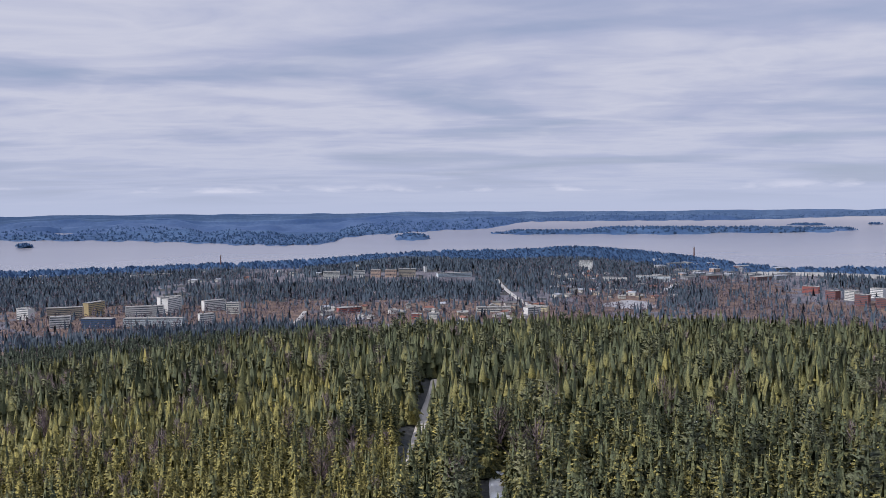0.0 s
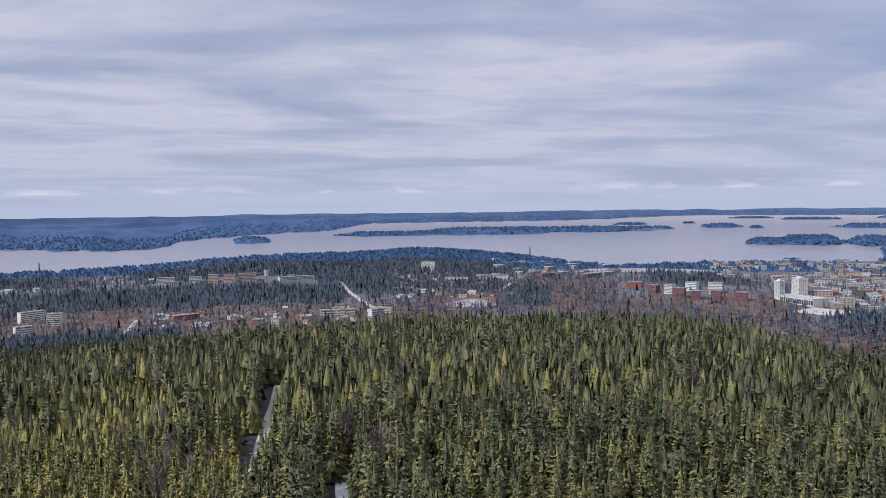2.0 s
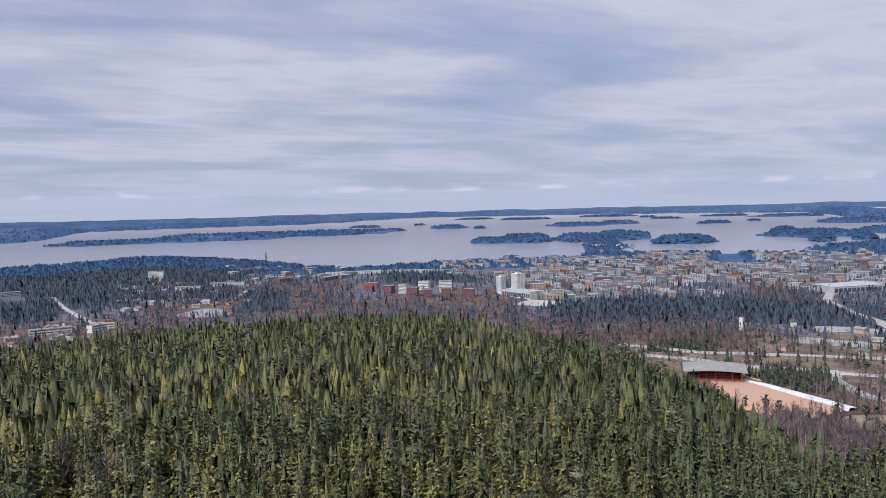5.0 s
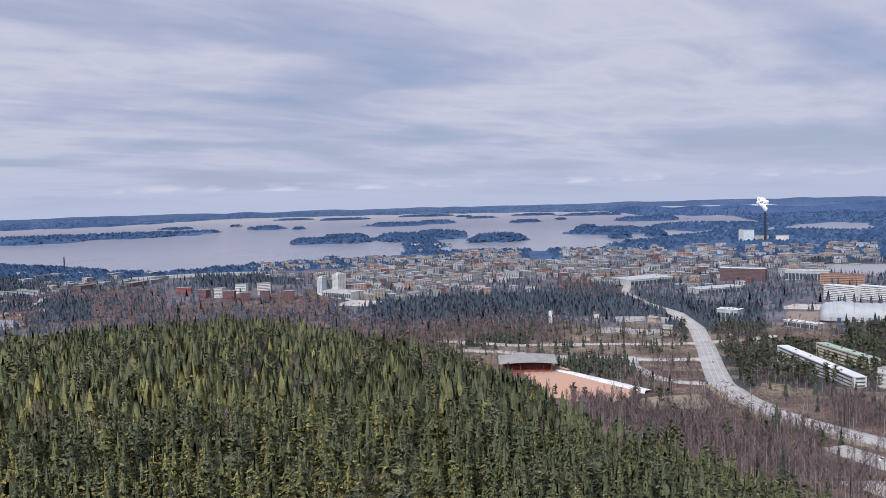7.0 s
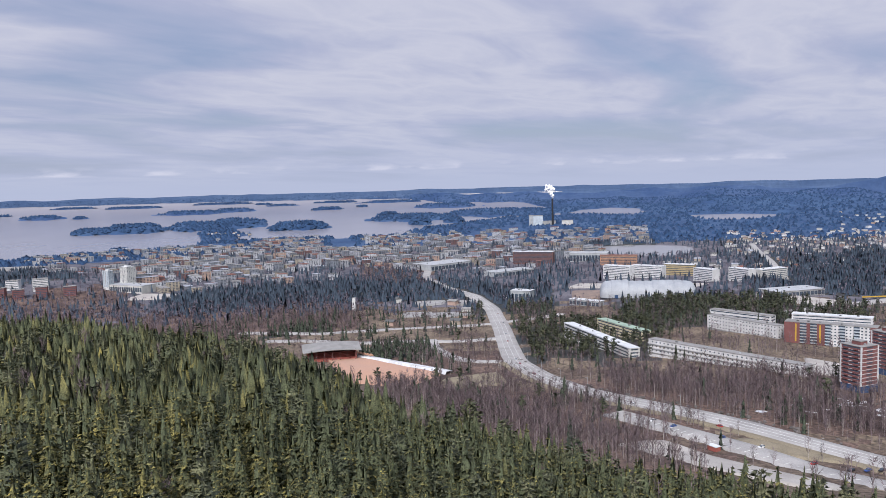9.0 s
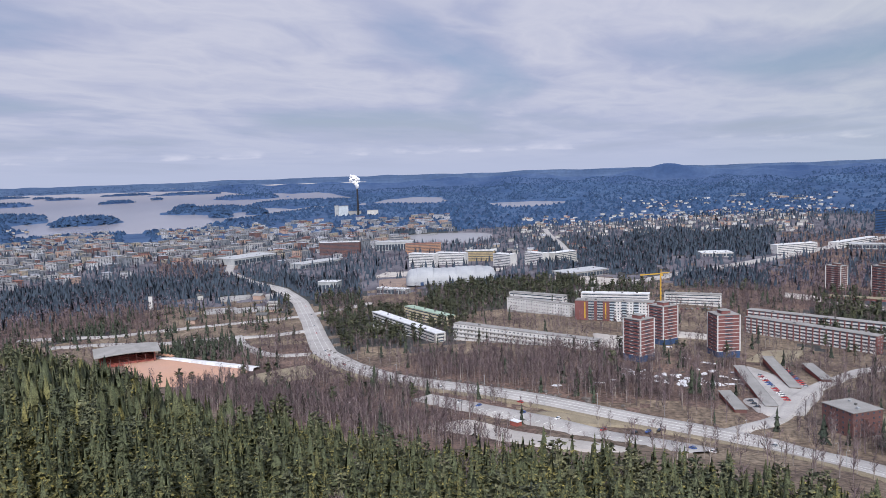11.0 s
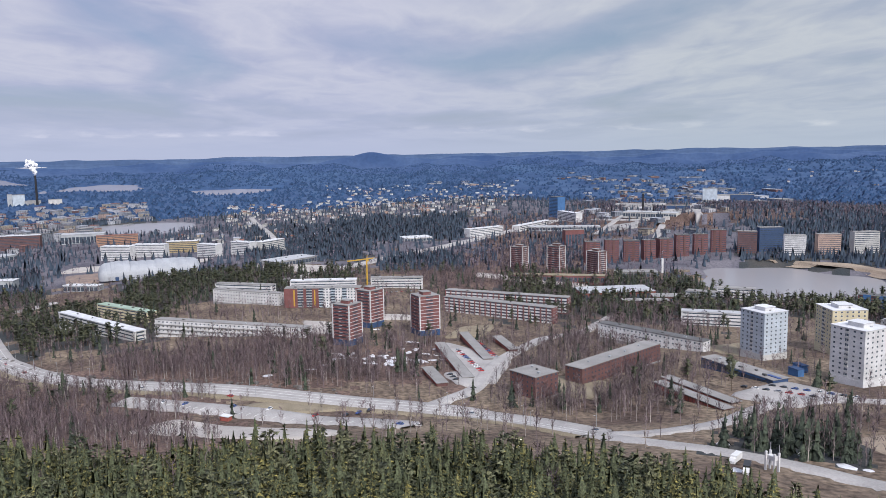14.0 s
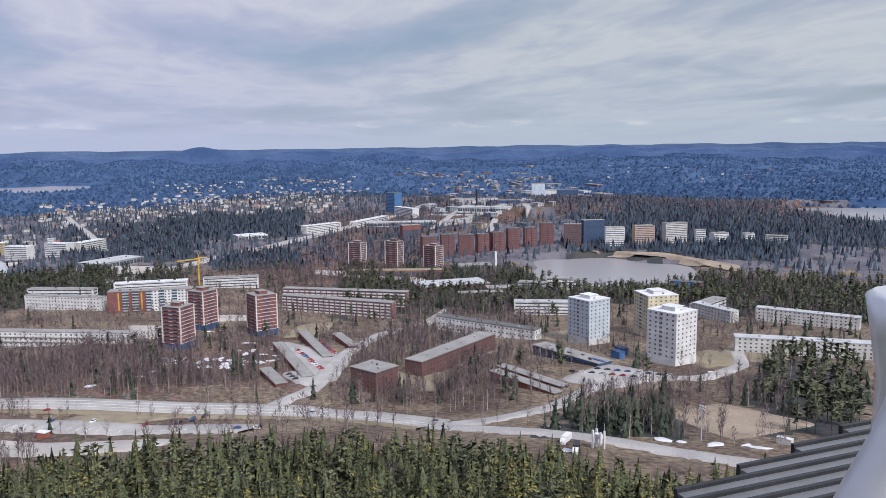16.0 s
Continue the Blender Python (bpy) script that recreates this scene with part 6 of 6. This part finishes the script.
# single trees between the houses
x, y, az, d = scatter(-33, 137, 430, 2600, 0.0034, 14)
ok = free(x, y) & (d > HILL_EDGE(az) + 15) & (zat(x, y) > 1.0)
x, y, d = x[ok], y[ok], d[ok]
r = rng.random(len(x)) + 0.25 * patches(x, y, 300, 91) + np.where(d > 1250, np.where(az[ok] < 35, -0.04, 0.12), -0.12)
for q, lo, hi in (("b", -9, 0.66), ("s", 0.66, 0.9), ("p", 0.9, 9)):
    k = (r >= lo) & (r < hi)
    found[q].append(np.column_stack([x[k], y[k], d[k]]))
x, y, az, d = scatter(62, 130, 330, 1150, 0.0075, 15)
ok = free(x, y) & (d > HILL_EDGE(az) + 15) & (patches(x, y, 120, 33) > -0.75)
found["b"].append(np.column_stack([x[ok], y[ok], d[ok]]))
# bare trees along the streets of the town and between the roads of the valley
for sector, kind in (((30, 76, 1600, 2600, 0.0042, 16), "b"), ((36, 66, 640, 1420, 0.006, 17), "b"), ((40, 66, 900, 1420, 0.0016, 18), "s"), ((76, 116, 1150, 2500, 0.0026, 19), "b")):
    x, y, az, d = scatter(*sector)
    ok = free(x, y) & (d > HILL_EDGE(az) + 15) & (zat(x, y) > 1.0) & (patches(x, y, 140, 35) > -0.6)
    found[kind].append(np.column_stack([x[ok], y[ok], d[ok]]))
for q, kinds, far_kinds, mat, size, names in (
    ("s", VALLEY_KINDS, CONES, "spruce_far", (8, 19), ("spruce_copse", "far_spruce_copse")), ("b", THIN, SPARSE, "birch", (8, 17), ("birch_copse", "far_birch_copse")),
    ("p", PINES, CONES, "pine_valley", (13, 20), ("pine_copse", "far_pine_copse")),
):
    w = np.concatenate(found[q])
    h = rng.uniform(*size, len(w))
    if q == "b":
        h = np.where(rng.random(len(w)) < 0.3, rng.uniform(2.5, 5.5, len(w)), h * 1.08)
    nr = w[:, 2] < 1150
    what = {"s": "dark conifers", "b": "bare pinkish birches", "p": "green pines"}[q]
    fine_near = nr & (w[:, 2] < 640) & (q == "b")
    grow(names[0], FINE, stand(w[fine_near, 0], w[fine_near, 1]), h[fine_near], M[mat], what + " at the hill's foot")
    grow(names[0], kinds, stand(w[nr & ~fine_near, 0], w[nr & ~fine_near, 1]), h[nr & ~fine_near], M[mat], what + " in the valley")
    if q == "b":
        pale = nr & (w[:, 2] < 800) & (rng.random(len(w)) < 0.6)
        grow("birch_stems", [stem(0.014, 0.72, 3, 0.45)], stand(w[pale, 0], w[pale, 1]), h[pale], M["birch_trunk"], "pale grey birch stems in the valley")
    if q == "p":
        grow("pine_stems", [stem(0.012, 0.75, 4, 0.5)], stand(w[nr, 0], w[nr, 1]), h[nr], M["bark"], "brown pine stems in the valley")
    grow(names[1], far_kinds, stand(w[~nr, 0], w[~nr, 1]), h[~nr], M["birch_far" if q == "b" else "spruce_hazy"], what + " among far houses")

# the floor of the woods: dark under conifers, brown under birches
me = ground.data
mid = np.empty(len(me.polygons) * 3, np.float32)
me.polygons.foreach_get("center", mid)
mid = mid.reshape(-1, 3)
az, d = azd(mid[:, 0], mid[:, 1])
slot = (d > 2900 * 0.99).astype(np.int32)
me.polygons.foreach_get("material_index", slot)
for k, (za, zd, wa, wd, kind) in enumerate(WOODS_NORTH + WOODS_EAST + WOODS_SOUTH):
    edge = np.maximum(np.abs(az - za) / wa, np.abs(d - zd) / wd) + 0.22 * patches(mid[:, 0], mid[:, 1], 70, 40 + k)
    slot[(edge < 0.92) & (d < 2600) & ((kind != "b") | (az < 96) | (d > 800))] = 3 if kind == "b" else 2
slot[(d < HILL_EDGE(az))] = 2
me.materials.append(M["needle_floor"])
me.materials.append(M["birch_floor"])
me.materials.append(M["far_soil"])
# from about 1200 m the bare ground takes its haze-tinted copy
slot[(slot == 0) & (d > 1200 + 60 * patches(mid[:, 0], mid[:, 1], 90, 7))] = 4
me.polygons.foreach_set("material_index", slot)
me.update()

# ---- woods of the islands and the far shores, drawn in with the land ----
def far_trees(name, az, d, tall, kinds, mat, label):
    p = spot(az, d)
    keep = height(az, d) + (d / 1000) ** 2 * 0.067 > 1.0
    sc = drawn(d) / d
    return grow(name, kinds, p[keep], (tall * sc)[keep], M[mat], label)


g = np.random.default_rng(55)
az, d = [], []
for ia, idd, wa, wd, hz in ISLES:
    many = int(min(1100, radians(wa) * idd * 2 * 0.25 * (2.6 if idd < 5300 else 1.2)))
    u = np.sqrt(g.random(many)) * 0.95
    t = g.uniform(0, 6.283, many)
    az.append(ia + wa * u * np.cos(t))
    d.append(idd + wd * u * np.sin(t))
many = 5000
a = g.uniform(-34, 66, many)
near, far = table(SHORE, a)
az.append(a)
d.append(far * (1.0 + g.random(many) ** 1.6 * 0.35))
a = g.uniform(64, 136, 19000)
az.append(a)
d.append(2600 + 6500 * g.random(19000) ** 1.3)
a = g.uniform(-34, 66, 5000)
az.append(a)
d.append(table(SHORE, a)[0] * (1.0 - g.random(5000) ** 2 * 0.2))
az.append(g.uniform(1, 19, 1600))
d.append(g.uniform(2600, 3400, 1600))
az, d = np.concatenate(az), np.concatenate(d)
keep = (d > 2600) & ~((az > 98) & (az < 113) & (d < 5600) & (g.random(len(d)) < 0.5)) & ~((az > 76) & (az < 99) & (d < 3400) & (g.random(len(d)) < 0.35))
az, d = az[keep], d[keep]
far_trees("far_island_woods", az, d, np.where(az < 64, g.uniform(11, 15, len(d)), g.uniform(8, 12, len(d))), [rounded(skirts(1, 7, 80 + q, (0.55, 0.75, 0.95, 0.7)[q]), q, 0.12) for q in range(4)], "far_trees", "woods on the islands and far shores, tinted haze blue")

# ---- cars, lamps and the tower's own roof ----
CAR_COLOURS = {"car_white": (0.7, 0.7, 0.7), "car_red": (0.4, 0.03, 0.03), "car_dark": (0.03, 0.03, 0.035), "car_silver": (0.35, 0.36, 0.38), "car_blue": (0.04, 0.08, 0.25)}
for key, c in CAR_COLOURS.items():
    M[key] = material(key + "_paint", c, 0.3, 0.5, 0.1, spread=0.2)


def loft(sections):
    """A body through cross sections (x, half width, low, high)."""
    bm = bmesh.new()
    rows = [[bm.verts.new((x, s * w, z)) for s, z in ((-1, lo), (1, lo), (1, hi), (-1, hi))] for x, w, lo, hi in sections]
    for a, b in zip(rows, rows[1:]):
        for k in range(4):
            j = (k + 1) % 4
            bm.faces.new((a[k], a[j], b[j], b[k]))
    bm.faces.new(rows[0][::-1])
    bm.faces.new(rows[-1])
    bmesh.ops.recalc_face_normals(bm, faces=bm.faces)
    return bm


PROTO = {}


def car(x, y, heading, paint):
    z = float(zat(x, y)) + 0.34
    m = pose(x, y, z, 0, 0, heading)
    if paint in PROTO:
        return copy_thing(PROTO[paint], m)
    ob = new("car")
    tagged(ob, paint[4:] + " car parked on pale asphalt", "car", "cars in the valley")
    part("body", loft([(-2.1, 0.75, 0.35, 0.75), (-1.9, 0.86, 0.25, 0.92), (0.9, 0.88, 0.25, 0.9), (1.8, 0.84, 0.25, 0.75), (2.15, 0.72, 0.35, 0.62)]), paint, ob)
    part("cabin", loft([(-1.9, 0.66, 0.9, 1.0), (-1.3, 0.68, 0.9, 1.42), (0.2, 0.68, 0.9, 1.45), (1.1, 0.7, 0.88, 0.93)]), "pane", ob)
    part("roof", loft([(-1.25, 0.62, 1.4, 1.46), (0.2, 0.62, 1.4, 1.5)]), paint, ob)
    for u in (-1.3, 1.3):
        for v in (-0.8, 0.8):
            bm = bmesh.new()
            bmesh.ops.create_cone(bm, cap_ends=True, segments=10, radius1=0.32, radius2=0.32, depth=0.22, matrix=Matrix.Translation((u, v, 0.32)) @ Matrix.Rotation(radians(90), 4, "X"))
            part("wheel", bm, "black", ob)
    ob.matrix_basis = m
    PROTO[paint] = ob
    return ob


g = random.Random(5)
paints = list(CAR_COLOURS)
for x, y, h in ((429, 23, 150), (433, 17, 150), (425, 30, 150), (384, 0, 60), (378, -9, 60), (422, -40, 50), (427, 47, 150), (444, 75, 150), (480, 105, 62), (520, 172, 62), (366, -96, 60), (545, 215, 55), (600, 285, 55), (660, 332, 35), (470, 130, 150),
                (478, 145, 150), (455, 98, 150), (640, 318, 35), (585, 270, 50), (760, 392, 32), (810, 420, 32), (900, 470, 32), (980, 520, 35)):
    car(x, y, h, g.choice(paints))
for k in range(13):
    car(604 - k * 6.2, -47.0 - k * 0.9, 98, g.choice(paints))
for k in range(10):
    car(632 - k * 6.0, -68 - k * 0.7, 98, g.choice(paints))
for k in range(16):
    car(455 - (k % 8) * 5.2, -212 - (k % 8) * 4.5 - (k // 8) * 18, 40, g.choice(paints))
for k in range(3):
    car(518 - k * 7, -35 - k * 1.5, 98, g.choice(paints))
for k in range(9):
    car(960 - 3 * k, -18 + 6 * k, 20, g.choice(paints))


def truck(x, y, heading, length, paint, label):
    ob = thing("truck", x, y, float(zat(x, y)) + 0.4, heading, label, "truck")
    block("cargo_box", ob, paint, -0.8, 0, 0.8, length - 2.2, 2.4, 2.5)
    part("cab", loft([(length / 2 - 1.9, 1.1, 0.6, 2.6), (length / 2 - 0.6, 1.1, 0.5, 2.5), (length / 2, 1.05, 0.5, 1.5)]), "car_white", ob)
    for u in (-0.3, 0.32):
        for v in (-1.05, 1.05):
            bm = bmesh.new()
            bmesh.ops.create_cone(bm, cap_ends=True, segments=10, radius1=0.48, radius2=0.48, depth=0.3, matrix=Matrix.Translation((u * length, v, 0.48)) @ Matrix.Rotation(radians(90), 4, "X"))
            part("wheel", bm, "black", ob)


truck(282, -129, 135, 8, "car_white", "white box truck beside the hill road")
truck(266, -126, 150, 8, "car_dark", "dark truck beside the hill road")
truck(470, -238, 20, 12, "car_blue", "blue truck with a long load beside the shop")
kiosk = thing("kiosk", 430, 97, float(zat(430, 97)), 60, "small red kiosk with a white roof on gravel", "kiosk")
block("wall", kiosk, "red", 0, 0, 0, 6, 3.5, 2.6)
block("roof", kiosk, "roof_white", 0, 0, 2.6, 6.8, 4.3, 0.25)
block("door", kiosk, "white", 1.2, -1.77, 0.1, 0.9, 0.06, 2.0)
for x, y, h in ((487, -262, 15), (500, -272, 15)):
    hut = thing("site_hut", x, y, float(zat(x, y)), h, "blue site hut beside the pale tower", "hut")
    block("wall", hut, "blue", 0, 0, 0, 9, 5, 5)
    block("roof", hut, "navy", 0, 0, 5, 9.4, 5.4, 0.3)
hut = thing("white_container", 258, -215, float(zat(258, -215)), 30, "white container at the roadside", "container")
block("wall", hut, "white", 0, 0, 0, 6, 2.6, 2.6)
block("lid", hut, "roof_white", 0, 0, 2.6, 6.1, 2.7, 0.15)


def street_lamp(x, y, heading, high=8.0):
    if "lamp" in PROTO:
        return copy_thing(PROTO["lamp"], pose(x, y, float(zat(x, y)), 0, 0, heading))
    ob = tagged(new("street_lamp"), "slim grey street lamp beside the road", "street lamp", "street lamps")
    bm = bmesh.new()
    bmesh.ops.create_cone(bm, cap_ends=True, segments=8, radius1=0.12, radius2=0.07, depth=high, matrix=Matrix.Translation((0, 0, high / 2)))
    part("pole", bm, "steel", ob)
    block("arm", ob, "steel", 0.8, 0, high - 0.1, 1.7, 0.09, 0.09)
    block("lamp_head", ob, "white", 1.6, 0, high - 0.15, 0.6, 0.25, 0.12)
    ob.matrix_basis = pose(x, y, float(zat(x, y)), 0, 0, heading)
    PROTO["lamp"] = ob
    return ob


path = np.array(MAIN[4:], float)
run = np.concatenate([[0], np.cumsum(np.hypot(*np.diff(path, axis=0).T))])
for k in range(26):
    t = (k + 0.5) / 26 * run[-1]
    p = np.array([np.interp(t, run, path[:, i]) for i in (0, 1)])
    q = np.array([np.interp(t + 3, run, path[:, i]) for i in (0, 1)]) - p
    nrm = np.array([-q[1], q[0]]) / max(np.hypot(*q), 1e-6)
    side = 1 if k % 2 else -1
    street_lamp(*(p + nrm * 11.5 * side), math.degrees(math.atan2(-nrm[1] * side, -nrm[0] * side)))
mast = thing("floodlight_mast", 273, -186, float(zat(273, -186)), 20, "tall mast with floodlights at the hill's foot", "floodlight")
bm = bmesh.new()
bmesh.ops.create_cone(bm, cap_ends=True, segments=8, radius1=0.3, radius2=0.16, depth=15, matrix=Matrix.Translation((0, 0, 7.5)))
part("pole", bm, "steel", mast)
for z in (13.6, 14.8):
    block("cross_bar", mast, "steel", 0, 0, z, 3.0, 0.15, 0.15)
    for u in (-1.2, -0.4, 0.4, 1.2):
        block("floodlight", mast, "white", u, -0.2, z + 0.15, 0.5, 0.35, 0.45)
gate = thing("gate_frame", 271, -138, float(zat(271, -138)), 25, "white four-legged frame with tall poles at the roadside", "frame")
for u in (-1.9, 1.9):
    for v in (-1.2, 1.2):
        block("leg", gate, "white", u, v, 0, 0.7, 0.7, 7.4)
    block("pole", gate, "steel", u, -1.2, 7.4, 0.16, 0.16, 3.0)
block("cross_box", gate, "white", 0, 0, 4.4, 3.2, 2.0, 1.7)

# boulders of the rocky bank above the main road and on the rough ground
M["rock"] = material("dark_grey_rock", (0.2, 0.18, 0.17), 0.9, 0.5, 0.4, 0.3, (0.1, 0.09, 0.085), fine=6, spread=0.5)
ROCKS = []
for k in range(5):
    g = random.Random(300 + k)
    bm = bmesh.new()
    bmesh.ops.create_icosphere(bm, subdivisions=1, radius=1.0)
    for v in bm.verts:
        v.co = Vector((v.co.x * g.uniform(0.8, 1.3), v.co.y * g.uniform(0.7, 1.1), v.co.z * 0.7)) * g.uniform(0.75, 1.1)
    me = bpy.data.meshes.new("boulder")
    bm.to_mesh(me)
    bm.free()
    me.materials.append(M["rock"])
    ROCKS.append(me)
g = random.Random(41)
bank = MAIN[5:12]
for k in range(110):
    if k < 80:
        u = g.uniform(0, len(bank) - 1.001)
        a, b = bank[int(u)], bank[int(u) + 1]
        px, py = a[0] + (b[0] - a[0]) * (u % 1), a[1] + (b[1] - a[1]) * (u % 1)
        out = (1 + g.uniform(14, 24) / math.hypot(px, py))
        px, py = px * out, py * out
    else:
        px, py = 580 + g.gauss(0, 15), 12 + g.gauss(0, 24)
    ob = tagged(new("boulder", ROCKS[k % 5]), "dark grey boulder on the rough bank", "boulder", "boulders above the main road")
    r = g.uniform(0.7, 2.2)
    ob.matrix_basis = pose(px, py, float(zat(px, py)) + 0.15 * r, 0, 0, g.uniform(0, 360)) @ Matrix.Diagonal((r, r, r, 1))

# the tower: shaft, deck, the lower roof of dark metal strips, and the rail's end post
M["concrete"] = material("tower_concrete", (0.4, 0.4, 0.39), 0.85, 0.5, 0.25, 0.1)
M["seam"] = material("black_metal_roof", (0.035, 0.036, 0.04), 0.45, 1.2, 0.35, 0.05, fine=12)
M["strip"] = material("grey_metal_roof", (0.2, 0.205, 0.215), 0.36, 0.8, 0.2, 0.02, fine=16, metal=0.25)
M["rail"] = material("brushed_rail_metal", (0.74, 0.74, 0.76), 0.3, 3.0, 0.08, metal=0.55)
tower = thing("viewing_tower", 0, 0, float(height(0.0, 1.0)) - 1, 0, "concrete viewing tower with a dark metal roof", "tower")
bm = bmesh.new()
bmesh.ops.create_cone(bm, cap_ends=True, segments=40, radius1=3.4, radius2=3.0, depth=62.0, matrix=Matrix.Translation((0, 0, 31)))
part("shaft", bm, "concrete", tower)
bm = bmesh.new()
bmesh.ops.create_cone(bm, cap_ends=True, segments=40, radius1=2.5, radius2=2.5, depth=2.2, matrix=Matrix.Translation((0, 0, 63.25)))
part("deck", bm, "concrete", tower)
base = EYE - tower.matrix_basis.translation.z
for k in range(-4, 9):
    x0, y0 = 5.395 + 0.232 * k, -3.207 - 0.69 * k
    n = 9.0
    px, py = x0 + 0.1 * n / 2, y0 - n / 2
    block("roof_strip", tower, "strip", px - 0.1, py, base - 2.62, 0.235, n, 0.1, 5.7)
    block("roof_seam", tower, "seam", px, py, base - 2.6, 0.036, n + 0.03, 0.108, 5.7)


def tube(points, radii, sides=14):
    bm = bmesh.new()
    rows = []
    for k, (p, r) in enumerate(zip(points, radii)):
        a, b = Vector(points[max(0, k - 1)]), Vector(points[min(len(points) - 1, k + 1)])
        q = (b - a).to_track_quat("Z", "Y")
        rows.append([bm.verts.new(Vector(p) + q @ Vector((r * math.cos(6.283 * j / sides), r * math.sin(6.283 * j / sides), 0))) for j in range(sides)])
    for a, b in zip(rows, rows[1:]):
        for j in range(sides):
            bm.faces.new((a[j], a[(j + 1) % sides], b[(j + 1) % sides], b[j])).smooth = True
    bm.faces.new(rows[0][::-1])
    bm.faces.new(rows[-1])
    return bm


def polar_at(az, el, d):
    a = radians(az)
    return (0.675 + d * math.sin(a), -0.187 + d * math.cos(a), base + d * math.tan(radians(el)))


rail = thing("rail_post", 0, 0, EYE - base, 0, "pale brushed metal rail post beside the roof", "rail")
part("post", tube([polar_at(137.3, e, 1.5) for e in (-9.6, -9.9, -12.5, -15.2, -18.0, -21.0)], [0.07, 0.082, 0.07, 0.057, 0.06, 0.06]), "rail", rail)
part("handrail", tube([polar_at(az, e, 1.42) for az, e in ((138.6, -13), (138.0, -16.5), (137.2, -19.5), (136.0, -22.5), (134.6, -26), (132.5, -31), (132, -40), (132, -51))], [0.05, 0.056, 0.06, 0.064, 0.066, 0.066, 0.066, 0.066]), "rail", rail)
